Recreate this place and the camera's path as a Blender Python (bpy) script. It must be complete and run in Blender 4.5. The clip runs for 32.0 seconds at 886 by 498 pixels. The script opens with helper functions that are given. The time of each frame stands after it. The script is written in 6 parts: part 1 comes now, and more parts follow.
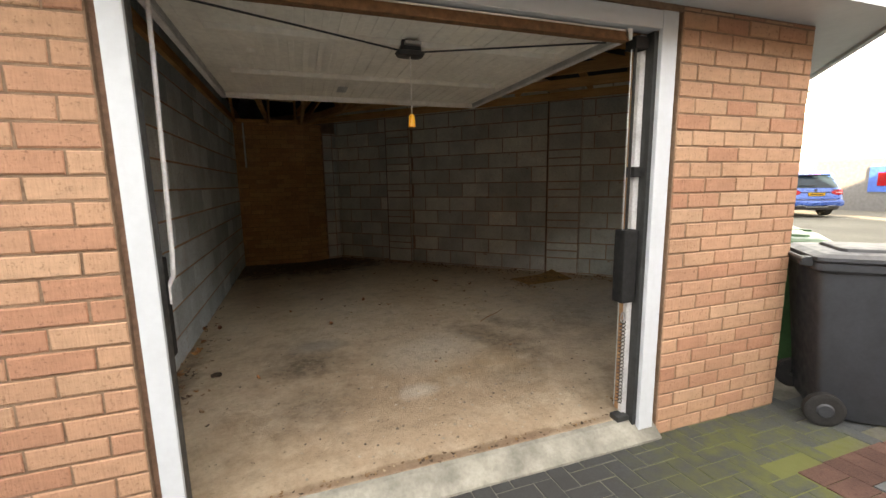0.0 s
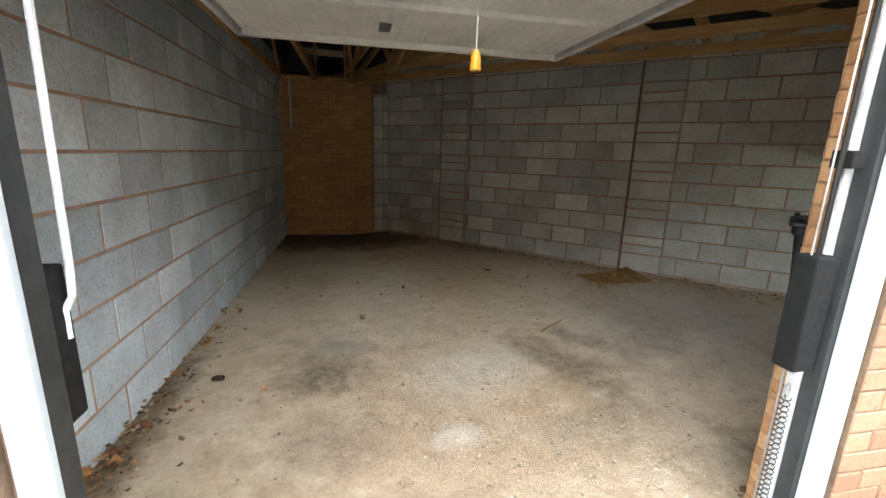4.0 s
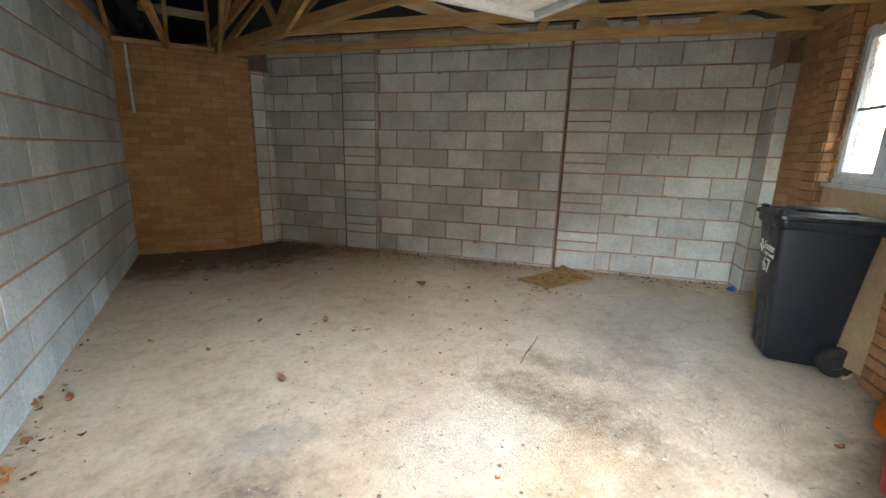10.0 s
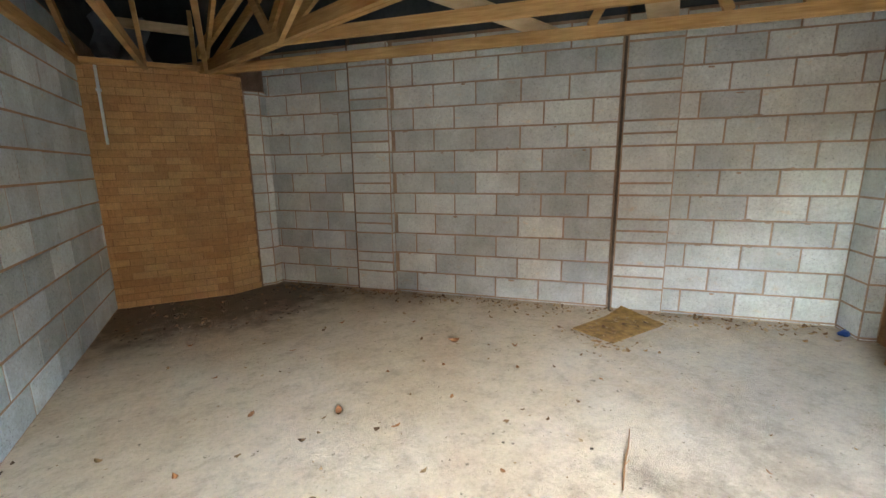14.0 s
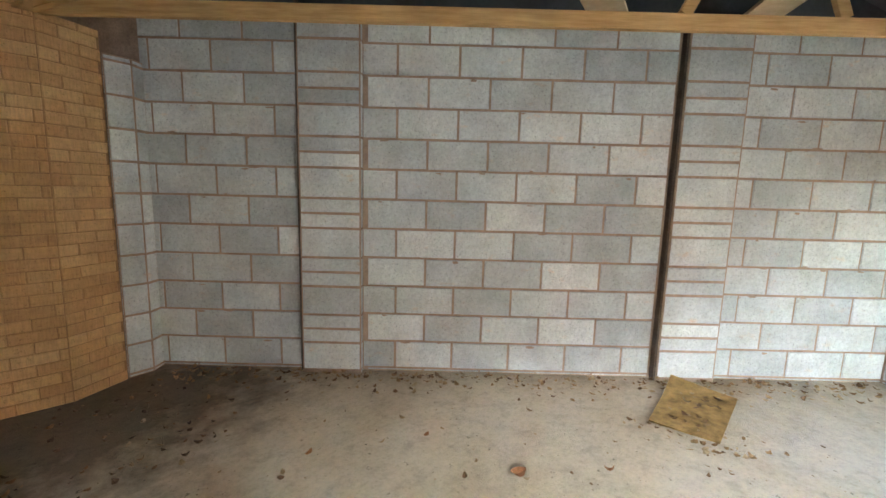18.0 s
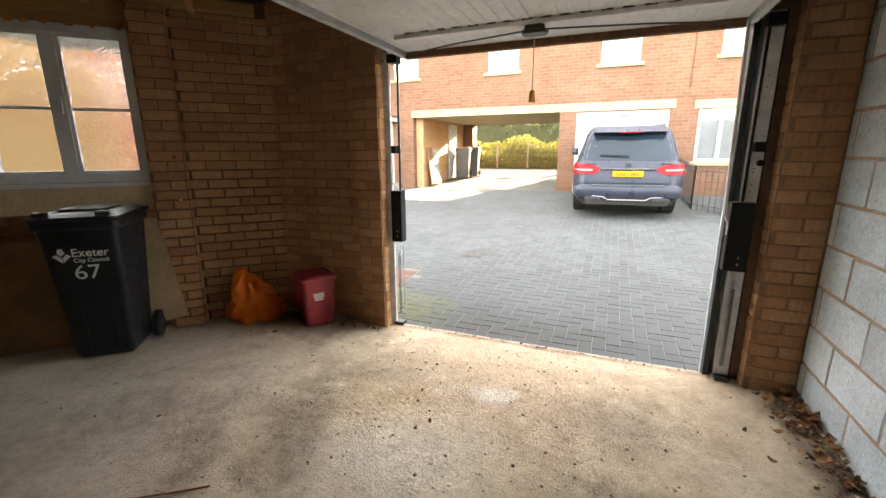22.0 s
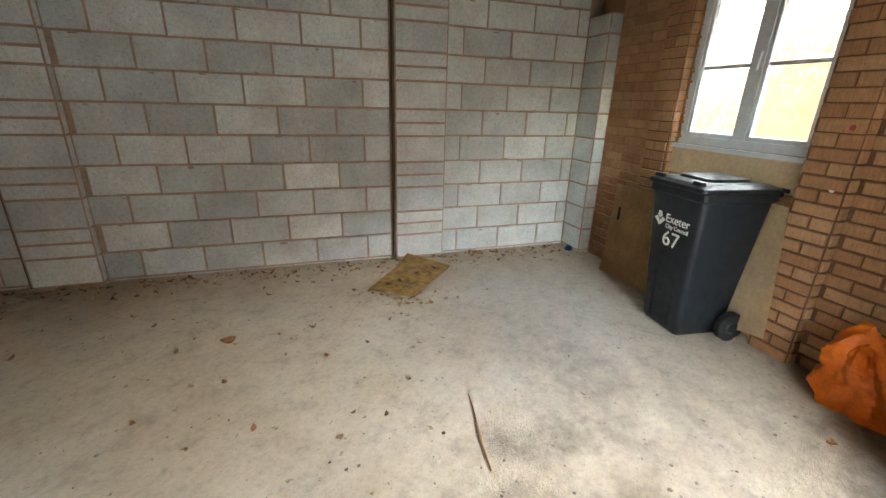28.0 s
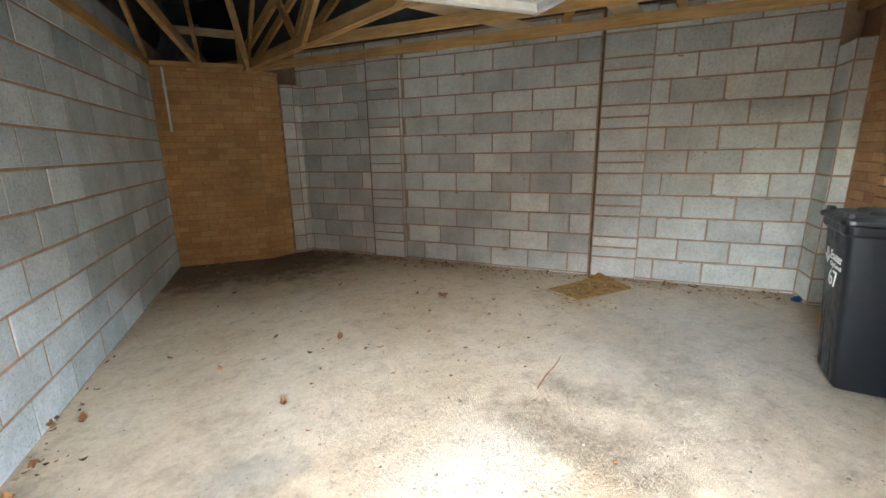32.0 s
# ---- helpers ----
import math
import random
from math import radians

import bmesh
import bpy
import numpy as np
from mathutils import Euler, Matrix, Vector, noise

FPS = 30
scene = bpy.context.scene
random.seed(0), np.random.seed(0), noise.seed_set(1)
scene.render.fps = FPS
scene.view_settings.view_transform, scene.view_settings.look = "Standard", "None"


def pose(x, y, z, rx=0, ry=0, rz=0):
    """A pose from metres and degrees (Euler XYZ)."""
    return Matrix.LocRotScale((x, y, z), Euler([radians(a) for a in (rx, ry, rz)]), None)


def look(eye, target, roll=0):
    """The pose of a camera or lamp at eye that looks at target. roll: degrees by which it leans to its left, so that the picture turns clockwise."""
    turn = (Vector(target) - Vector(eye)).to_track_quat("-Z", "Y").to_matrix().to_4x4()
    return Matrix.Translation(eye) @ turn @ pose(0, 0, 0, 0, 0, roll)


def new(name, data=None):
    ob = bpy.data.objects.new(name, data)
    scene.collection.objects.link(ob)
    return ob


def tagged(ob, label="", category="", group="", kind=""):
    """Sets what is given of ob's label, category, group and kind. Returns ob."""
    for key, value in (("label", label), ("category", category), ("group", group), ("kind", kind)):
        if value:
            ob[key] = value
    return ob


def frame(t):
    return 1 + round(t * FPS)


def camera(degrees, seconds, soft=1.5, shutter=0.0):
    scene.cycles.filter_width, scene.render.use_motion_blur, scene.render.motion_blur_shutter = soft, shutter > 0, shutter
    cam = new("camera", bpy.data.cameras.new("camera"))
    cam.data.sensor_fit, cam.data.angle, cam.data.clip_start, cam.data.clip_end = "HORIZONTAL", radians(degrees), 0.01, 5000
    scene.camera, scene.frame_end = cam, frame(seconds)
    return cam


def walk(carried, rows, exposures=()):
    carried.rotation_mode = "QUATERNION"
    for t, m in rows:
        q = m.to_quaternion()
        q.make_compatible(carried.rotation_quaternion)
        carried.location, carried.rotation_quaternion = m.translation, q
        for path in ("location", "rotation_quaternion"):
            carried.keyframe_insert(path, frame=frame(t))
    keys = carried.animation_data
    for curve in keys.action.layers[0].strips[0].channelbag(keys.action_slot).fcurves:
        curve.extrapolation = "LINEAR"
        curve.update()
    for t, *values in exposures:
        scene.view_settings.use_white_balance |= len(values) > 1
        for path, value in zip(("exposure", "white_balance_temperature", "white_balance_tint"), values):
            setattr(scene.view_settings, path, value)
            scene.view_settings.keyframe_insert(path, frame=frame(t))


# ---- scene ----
cam = camera(93.7, 32.0)
METRES, EYE, TILT, LEAN, TURN = 10.1, 1.5, 0.0, 0.0, -19.8
PATH = [
    (0, (0.967, -1.826, 1.389), (1.607, 0.043, 1.074), -1.0),
    (0.5, (0.966, -1.84, 1.415), (1.533, 0.044, 1.057), -1.4),
    (1, (0.961, -1.832, 1.382), (1.478, 0.06, 0.989), -1.2),
    (1.5, (0.99, -1.759, 1.387), (1.475, 0.136, 0.969), -0.9),
    (2, (0.993, -1.588, 1.383), (1.389, 0.322, 0.94), -0.1),
    (3, (1.121, -1.361, 1.397), (1.516, 0.54, 0.915), 1.9),
    (3.5, (1.196, -1.243, 1.411), (1.575, 0.663, 0.94), 2.0),
    (5.5, (0.933, -0.56, 1.405), (1.648, 1.271, 1.036), 1.4),
    (6, (0.878, -0.485, 1.416), (1.73, 1.29, 1.063), 1.4),
    (6.5, (0.786, -0.44, 1.413), (1.65, 1.326, 1.048), 0.8),
    (7, (0.758, -0.435, 1.379), (1.531, 1.36, 0.955), 0.3),
    (7.5, (0.829, -0.4, 1.36), (1.466, 1.442, 0.911), 0.3),
    (8, (0.946, -0.402, 1.368), (1.447, 1.479, 0.907), 0.5),
    (8.5, (1.016, -0.396, 1.361), (1.474, 1.493, 0.888), 0.8),
    (9, (1.016, -0.346, 1.35), (1.514, 1.528, 0.86), 0.9),
    (9.5, (0.976, -0.186, 1.344), (1.683, 1.621, 0.862), 1.3),
    (10, (0.957, -0.095, 1.363), (1.882, 1.617, 0.902), 1.5),
    (10.5, (0.983, -0.071, 1.366), (2.066, 1.552, 0.926), 1.4),
    (11, (1.013, -0.062, 1.368), (2.178, 1.503, 0.926), 1.1),
    (11.5, (1.091, -0.03, 1.357), (2.27, 1.522, 0.909), 0.9),
    (12, (1.138, -0.009, 1.355), (2.32, 1.537, 0.895), 0.8),
    (12.5, (1.157, 0.125, 1.371), (2.331, 1.679, 0.916), 0.6),
    (13, (1.138, 0.375, 1.434), (2.261, 1.964, 0.972), 0.1),
    (13.5, (1.125, 0.529, 1.453), (2.152, 2.186, 1.01), -0.4),
    (14, (1.157, 0.773, 1.457), (2.054, 2.516, 1.06), -0.8),
    (14.5, (1.071, 1.045, 1.465), (1.851, 2.862, 1.162), -0.9),
    (15, (0.987, 1.318, 1.519), (1.727, 3.171, 1.387), -0.8),
    (15.5, (1.003, 1.567, 1.544), (1.737, 3.426, 1.617), -0.8),
    (17.5, (0.887, 2.308, 1.481), (1.993, 3.975, 1.475), -0.1),
    (18, (1.026, 2.512, 1.467), (2.419, 3.919, 1.182), 1.5),
    (18.5, (1.118, 2.726, 1.471), (2.841, 3.668, 1.091), 2.3),
    (19, (1.253, 2.751, 1.468), (3.181, 3.107, 1.072), 2.6),
    (19.5, (1.405, 2.807, 1.468), (3.347, 2.526, 1.081), 2.5),
    (20, (1.454, 2.83, 1.437), (3.215, 1.956, 1.067), 2.1),
    (20.5, (1.42, 2.905, 1.413), (2.905, 1.62, 1.037), 1.7),
    (21, (1.314, 2.876, 1.436), (2.499, 1.319, 1.023), 0.9),
    (21.5, (1.192, 2.852, 1.425), (2.111, 1.128, 0.998), 0.3),
    (22, (1.1, 2.879, 1.409), (1.829, 1.073, 0.954), -0.3),
    (22.5, (1.095, 2.975, 1.418), (1.695, 1.127, 0.945), -0.5),
    (23, (1.077, 3.058, 1.407), (1.607, 1.191, 0.923), -0.7),
    (23.5, (1.082, 3.063, 1.404), (1.606, 1.195, 0.919), -0.5),
    (24, (1.045, 2.939, 1.403), (1.646, 1.095, 0.911), -0.2),
    (24.5, (1.005, 2.733, 1.403), (1.77, 0.948, 0.923), -0.3),
    (26.5, (1.036, 1.803, 1.425), (2.599, 0.654, 0.938), 2.2),
    (27, (1.205, 1.604, 1.413), (2.967, 0.803, 0.909), 3.9),
    (27.5, (1.292, 1.496, 1.548), (3.18, 1.442, 0.89), 3.5),
    (28, (1.327, 1.458, 1.449), (3.009, 2.307, 0.779), 1.7),
    (28.5, (1.212, 1.423, 1.448), (2.638, 2.634, 0.741), 0.6),
    (29, (1.086, 1.349, 1.444), (2.556, 2.489, 0.711), 1.3),
    (29.5, (1.152, 1.141, 1.455), (2.673, 2.267, 0.807), 2.2),
    (30, (1.239, 0.855, 1.482), (2.607, 2.158, 0.825), 1.9),
    (30.5, (1.416, 0.664, 1.422), (2.592, 2.143, 0.766), 1.7),
    (31, (1.509, 0.478, 1.428), (2.489, 2.114, 0.824), 0.7),
    (31.5, (1.448, 0.168, 1.444), (2.175, 1.965, 0.953), -1.2),
    (32, (1.281, -0.033, 1.427), (1.992, 1.777, 0.962), -1.1),
]
EXPOSURES = [(0, 4.0, 11800, 23), (1.5, 4.0, 11000, 21), (3, 4.35, 10900, 19), (3.5, 4.75, 10000, 18), (5.5, 6.1, 8950, 16), (7, 6.3, 8650, 15), (9, 6.35, 8450, 15), (12, 6.6, 8350, 15), (13, 6.75, 8350, 15), (14, 7.1, 8450, 15), (15, 7.5, 8750, 16), (17.5, 8.15, 8050, 14), (18, 7.75, 7950, 13),
             (19, 7.35, 8250, 14), (20, 6.5, 9000, 17), (21, 5.35, 9700, 20), (22, 5.2, 10100, 21), (24.5, 5.28, 9700, 20), (26.5, 4.7, 10400, 23), (27.2, 5.45, 9600, 20), (28, 6.8, 8650, 15), (30, 6.85, 8250, 15), (32, 6.75, 8450, 15)]
walk(cam, [(t, look(eye, target, roll)) for t, eye, target, roll in PATH], EXPOSURES)

# ---- world, sun ----
SUN_ELEV = radians(17)
sun_way = Vector((0.33, 0.94, -math.tan(SUN_ELEV))).normalized()
world = bpy.data.worlds.new("world")
scene.world = world
world.use_nodes = True
nt = world.node_tree
nt.nodes.clear()
sky = nt.nodes.new("ShaderNodeTexSky")
sky.sky_type, sky.sun_disc = "NISHITA", False
sky.sun_elevation, sky.sun_rotation = SUN_ELEV, radians(199)
sky.dust_density, sky.air_density, sky.ozone_density = 0.1, 1.0, 1.5
bg = nt.nodes.new("ShaderNodeBackground")
bg.inputs["Strength"].default_value = 0.07
wo = nt.nodes.new("ShaderNodeOutputWorld")
nt.links.new(sky.outputs[0], bg.inputs[0])
haze = nt.nodes.new("ShaderNodeBackground")
haze.inputs["Color"].default_value, haze.inputs["Strength"].default_value = (0.74, 0.89, 1.0, 1), 0.24
both = nt.nodes.new("ShaderNodeAddShader")
nt.links.new(bg.outputs[0], both.inputs[0])
nt.links.new(haze.outputs[0], both.inputs[1])
nt.links.new(both.outputs[0], wo.inputs[0])
sun = new("sun", bpy.data.lights.new("sun", "SUN"))
sun.data.energy, sun.data.angle, sun.data.color = 4.0, radians(0.5), (1.0, 0.93, 0.82)
sun.matrix_world = Matrix.Translation((0, -30, 20)) @ sun_way.to_track_quat("-Z", "Y").to_matrix().to_4x4()


# ---- materials ----
class Nodes:
    """A small builder for procedural materials."""

    def __init__(self, name):
        self.m = bpy.data.materials.new(name)
        self.m.use_nodes = True
        self.t = self.m.node_tree
        self.b = self.t.nodes["Principled BSDF"]
        geo = self.t.nodes.new("ShaderNodeNewGeometry")
        self.pos = geo.outputs["Position"]
        info = self.t.nodes.new("ShaderNodeObjectInfo")
        self.rand = info.outputs["Random"]
        self.island = geo.outputs["Random Per Island"]

    def put(self, sock, v):
        if isinstance(v, bpy.types.NodeSocket):
            self.t.links.new(v, sock)
        elif isinstance(v, tuple):
            sock.default_value = (*v, 1) if len(v) == 3 and len(sock.default_value) == 4 else v
        else:
            sock.default_value = v

    def noise(self, scale, detail=4.0, rough=0.55, stretch=None, color=False):
        n = self.t.nodes.new("ShaderNodeTexNoise")
        n.inputs["Scale"].default_value, n.inputs["Detail"].default_value, n.inputs["Roughness"].default_value = scale, detail, rough
        v = self.pos
        if stretch:
            mp = self.t.nodes.new("ShaderNodeMapping")
            mp.inputs["Scale"].default_value = stretch
            self.t.links.new(v, mp.inputs[0])
            v = mp.outputs[0]
        self.t.links.new(v, n.inputs["Vector"])
        return n.outputs["Color" if color else 0]

    def stones(self, scale):
        """Cells like packed stones: each one's own grey, and the distance from its middle."""
        n = self.t.nodes.new("ShaderNodeTexVoronoi")
        n.inputs["Scale"].default_value = scale
        self.t.links.new(self.pos, n.inputs["Vector"])
        return n.outputs["Color"], n.outputs["Distance"]

    def ramp(self, v, stops):
        r = self.t.nodes.new("ShaderNodeValToRGB")
        e = r.color_ramp.elements
        while len(e) < len(stops):
            e.new(0.5)
        for el, (p, c) in zip(e, stops):
            el.position = p
            el.color = (*c, 1) if isinstance(c, tuple) else (c, c, c, 1)
        self.t.links.new(v, r.inputs[0])
        return r.outputs[0]

    def mix(self, f, a, b, mode="MIX"):
        x = self.t.nodes.new("ShaderNodeMix")
        x.data_type, x.blend_type = "RGBA", mode
        self.put(x.inputs[0], f), self.put(x.inputs[6], a), self.put(x.inputs[7], b)
        return x.outputs[2]

    def math(self, op, a, b=0.0, c=0.0):
        x = self.t.nodes.new("ShaderNodeMath")
        x.operation = op
        self.put(x.inputs[0], a), self.put(x.inputs[1], b), self.put(x.inputs[2], c)
        return x.outputs[0]

    def blob(self, x, y, rx, ry, turn=0.0, soft=0.9):
        """A patch mask: 1 at its middle, 0 past its rim, with an uneven edge."""
        mp = self.t.nodes.new("ShaderNodeMapping")
        mp.vector_type = "TEXTURE"
        mp.inputs["Location"].default_value = (x, y, 0)
        mp.inputs["Rotation"].default_value = (0, 0, radians(turn))
        mp.inputs["Scale"].default_value = (rx, ry, 1)
        self.t.links.new(self.pos, mp.inputs[0])
        ln = self.t.nodes.new("ShaderNodeVectorMath")
        ln.operation = "LENGTH"
        self.t.links.new(mp.outputs[0], ln.inputs[0])
        d = self.math("ADD", ln.outputs["Value"], self.math("MULTIPLY_ADD", self.noise(5.0, 5.0, 0.65), 1.3, -0.65))
        return self.math("MULTIPLY_ADD", d, -soft, soft)

    def bump(self, h, strength=0.3, dist=0.01):
        x = self.t.nodes.new("ShaderNodeBump")
        x.inputs["Strength"].default_value, x.inputs["Distance"].default_value = strength, dist
        self.t.links.new(h, x.inputs["Height"])
        self.t.links.new(x.outputs[0], self.b.inputs["Normal"])

    def done(self, col, rough=0.85, metal=0.0, spec=0.4):
        self.put(self.b.inputs["Base Color"], col)
        self.put(self.b.inputs["Roughness"], rough)
        self.b.inputs["Metallic"].default_value = metal
        self.b.inputs["Specular IOR Level"].default_value = spec
        return self.m


def clamp01(k, v):
    return k.math("MINIMUM", k.math("MAXIMUM", v, 0.0), 1.0)


def mat_plain(name, col, rough=0.6, metal=0.0, vary=0.18, scale=9.0, bump=0.05, spec=0.4):
    """A plain surface with light grime at two scales."""
    k = Nodes(name)
    lo = tuple(c * (1 - vary) for c in col)
    hi = tuple(min(1.0, c * (1 + vary * 0.6)) for c in col)
    g = k.ramp(k.noise(scale), [(0.3, lo), (0.7, hi)])
    f = k.ramp(k.noise(scale * 9, 5, 0.6), [(0.35, 1 - min(0.15, vary)), (0.6, 1.0)])
    k.bump(k.noise(scale * 14, 4), bump, 0.004)
    r = k.ramp(k.noise(scale * 3), [(0.3, max(0.05, rough - 0.1)), (0.7, min(1, rough + 0.1))])
    return k.done(k.mix(1.0, g, f, "MULTIPLY"), r, metal, spec)


def mat_block(name, tint):
    k = Nodes(name)
    base = k.ramp(k.rand, [(p, tuple(a * b for a, b in zip(c, tint))) for p, c in [(0.0, (0.46, 0.515, 0.54)), (0.35, (0.545, 0.605, 0.63)), (0.7, (0.62, 0.685, 0.71)), (1.0, (0.73, 0.79, 0.81))]])
    cloud = k.ramp(k.noise(3.0, 5, 0.6), [(0.3, 0.78), (0.65, 1.05)])
    pit = k.ramp(k.noise(85.0, 3, 0.7), [(0.32, 0.58), (0.43, 1.0)])
    grain = k.ramp(k.noise(40.0, 6, 0.75), [(0.3, 0.80), (0.7, 1.12)])
    smear = k.ramp(k.noise(6.0, 6, 0.7, (1, 1, 2.2)), [(0.60, (1, 1, 1)), (0.76, (1.12, 0.84, 0.66))])
    c = k.mix(1.0, k.mix(1.0, base, cloud, "MULTIPLY"), k.mix(1.0, pit, grain, "MULTIPLY"), "MULTIPLY")
    k.bump(k.math("ADD", k.noise(95.0, 3, 0.7), k.math("MULTIPLY", k.noise(28.0, 6, 0.7), 1.2)), 0.8, 0.007)
    return k.done(k.mix(1.0, c, smear, "MULTIPLY"), 0.93, 0, 0.25)


def mat_mortar(name, col):
    k = Nodes(name)
    a = k.ramp(k.noise(7.0, 5, 0.65), [(0.3, tuple(c * 0.72 for c in col)), (0.7, tuple(min(1, c * 1.15) for c in col))])
    f = k.ramp(k.noise(60, 4, 0.7), [(0.3, 0.75), (0.65, 1.05)])
    k.bump(k.noise(55.0, 6, 0.75), 0.8, 0.008)
    return k.done(k.mix(1.0, a, f, "MULTIPLY"), 0.95, 0, 0.2)


def mat_brick(name, stops, dirt=0.6, comb_low=0.86):
    k = Nodes(name)
    base = k.ramp(k.rand, stops)
    drag = k.ramp(k.noise(11.0, 5, 0.65, (1, 1, 3.5)), [(0.3, 0.88), (0.7, 1.07)])
    cloud = k.ramp(k.noise(2.2, 5, 0.6), [(0.28, dirt), (0.62, 1.05)])
    spot = k.ramp(k.noise(70.0, 3, 0.7), [(0.30, 0.6), (0.42, 1.0)])
    c = k.mix(1.0, k.mix(1.0, base, drag, "MULTIPLY"), k.mix(1.0, cloud, spot, "MULTIPLY"), "MULTIPLY")
    comb = k.noise(26.0, 3, 0.6, (4, 4, 0.5))
    c = k.mix(1.0, c, k.ramp(comb, [(0.35, comb_low), (0.62, 1.06)]), "MULTIPLY")
    k.bump(k.math("ADD", k.noise(60.0, 5, 0.7), k.math("MULTIPLY", comb, 1.3)), 0.5, 0.005)
    return k.done(c, 0.9, 0, 0.25)


def mat_brickwork(name, c1, c2, mortar, turn=0):
    """Brickwork far off, where single bricks can hardly be told apart."""
    k = Nodes(name)
    mp = k.t.nodes.new("ShaderNodeMapping")
    mp.inputs["Rotation"].default_value = (radians(90), 0, radians(turn))
    k.t.links.new(k.pos, mp.inputs[0])
    br = k.t.nodes.new("ShaderNodeTexBrick")
    br.inputs["Scale"].default_value = 1.0
    for nm, v in (("Brick Width", 0.235), ("Row Height", 0.079), ("Mortar Size", 0.007), ("Mortar Smooth", 0.3), ("Bias", 0.0)):
        br.inputs[nm].default_value = v
    k.put(br.inputs["Color1"], c1), k.put(br.inputs["Color2"], c2), k.put(br.inputs["Mortar"], mortar)
    k.t.links.new(mp.outputs[0], br.inputs["Vector"])
    cl = k.ramp(k.noise(0.9, 6, 0.65), [(0.3, 0.78), (0.68, 1.1)])
    gr = k.ramp(k.noise(14.0, 4, 0.7), [(0.3, 0.82), (0.7, 1.1)])
    k.bump(br.outputs["Fac"], -0.5, 0.01)
    return k.done(k.mix(1.0, br.outputs["Color"], k.mix(1.0, cl, gr, "MULTIPLY"), "MULTIPLY"), 0.9, 0, 0.2)


def mat_floor():
    k = Nodes("garage_floor_concrete")
    base = k.ramp(k.noise(1.1, 6, 0.6), [(0.3, (0.52, 0.405, 0.29)), (0.5, (0.61, 0.505, 0.385)), (0.72, (0.67, 0.58, 0.475))])
    grey = k.math("MULTIPLY", clamp01(k, k.blob(4.3, 1.9, 1.7, 1.5, 0, 1.2)), 0.55)
    c = k.mix(grey, base, (0.44, 0.44, 0.43))
    # pinkish concrete by the door, darkened further to even out the light's falloff
    pink_dimmed = k.math("MULTIPLY", clamp01(k, k.blob(1.6, 0.5, 2.5, 1.9, 0, 1.2)), 0.85)
    c = k.mix(pink_dimmed, c, (0.375, 0.262, 0.18))
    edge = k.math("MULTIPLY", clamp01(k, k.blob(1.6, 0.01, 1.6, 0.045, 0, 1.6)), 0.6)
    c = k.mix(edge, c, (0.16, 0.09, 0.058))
    warm = k.math("MULTIPLY", clamp01(k, k.blob(2.5, 4.0, 1.4, 1.2, -40, 1.1)), 0.35)
    c = k.mix(warm, c, (0.55, 0.43, 0.28))
    torn = k.ramp(k.noise(11.0, 8, 0.75), [(0.34, 0.2), (0.62, 1.0)])
    for x, y, rx, ry, tu, f in ((0.92, 1.42, 0.38, 0.30, 0, 0.85), (0.97, 0.75, 0.42, 0.30, 0, 0.5), (2.55, 1.38, 0.68, 0.25, -62, 0.72), (2.88, 1.72, 0.45, 0.16, -55, 0.55), (2.42, 0.75, 0.45, 0.2, 20, 0.45), (3.55, 1.75, 0.65, 0.4, 50, 0.35), (0.85, 1.9, 0.5, 0.3, 70, 0.3)):
        c = k.mix(k.math("MULTIPLY", k.math("MULTIPLY", clamp01(k, k.blob(x, y, rx, ry, tu, 1.5)), f), torn), c, (0.11, 0.088, 0.07))
    c = k.mix(k.math("MULTIPLY", clamp01(k, k.blob(1.05, 1.80, 0.3, 0.2, 0, 1.5)), 0.5), c, (0.25, 0.25, 0.24))
    c = k.mix(k.math("MULTIPLY", clamp01(k, k.blob(2.15, 1.05, 0.6, 0.35, -30, 1.2)), 0.4), c, (0.50, 0.33, 0.19))
    # darker patches: before the brick panel, along the west wall, in the brick corner
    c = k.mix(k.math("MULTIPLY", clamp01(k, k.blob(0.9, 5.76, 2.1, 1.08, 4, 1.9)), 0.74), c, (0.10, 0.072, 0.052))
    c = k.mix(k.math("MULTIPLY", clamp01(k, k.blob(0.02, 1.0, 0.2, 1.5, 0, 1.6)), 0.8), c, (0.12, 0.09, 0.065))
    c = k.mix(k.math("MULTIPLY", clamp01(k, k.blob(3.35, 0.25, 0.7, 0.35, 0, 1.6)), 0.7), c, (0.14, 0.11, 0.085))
    c = k.mix(k.math("MULTIPLY", clamp01(k, k.blob(1.66, 0.72, 0.17, 0.13, 0, 1.8)), 0.32), c, (0.74, 0.72, 0.68))
    c = k.mix(k.math("MULTIPLY", clamp01(k, k.blob(1.95, 1.35, 0.55, 0.4, 30, 1.5)), 0.35), c, (0.70, 0.66, 0.58))
    mott = k.ramp(k.noise(7.0, 8, 0.72), [(0.30, 0.72), (0.47, 0.98), (0.7, 1.10)])
    speck = k.ramp(k.noise(42.0, 4, 0.75), [(0.28, 0.48), (0.365, 0.97), (0.66, 1.0), (0.75, 1.14)])
    agg = k.ramp(k.noise(130.0, 3, 0.8), [(0.28, 0.66), (0.40, 1.0), (0.66, 1.0), (0.78, 1.18)])
    worn = clamp01(k, k.math("ADD", k.blob(2.0, 1.3, 1.5, 0.9, 25, 1.1), 0.25))
    speck = k.mix(worn, speck, agg, "MULTIPLY")
    grit = k.ramp(k.noise(26.0, 7, 0.85), [(0.34, 0.80), (0.5, 1.0), (0.66, 1.08)])
    c = k.mix(1.0, c, grit, "MULTIPLY")
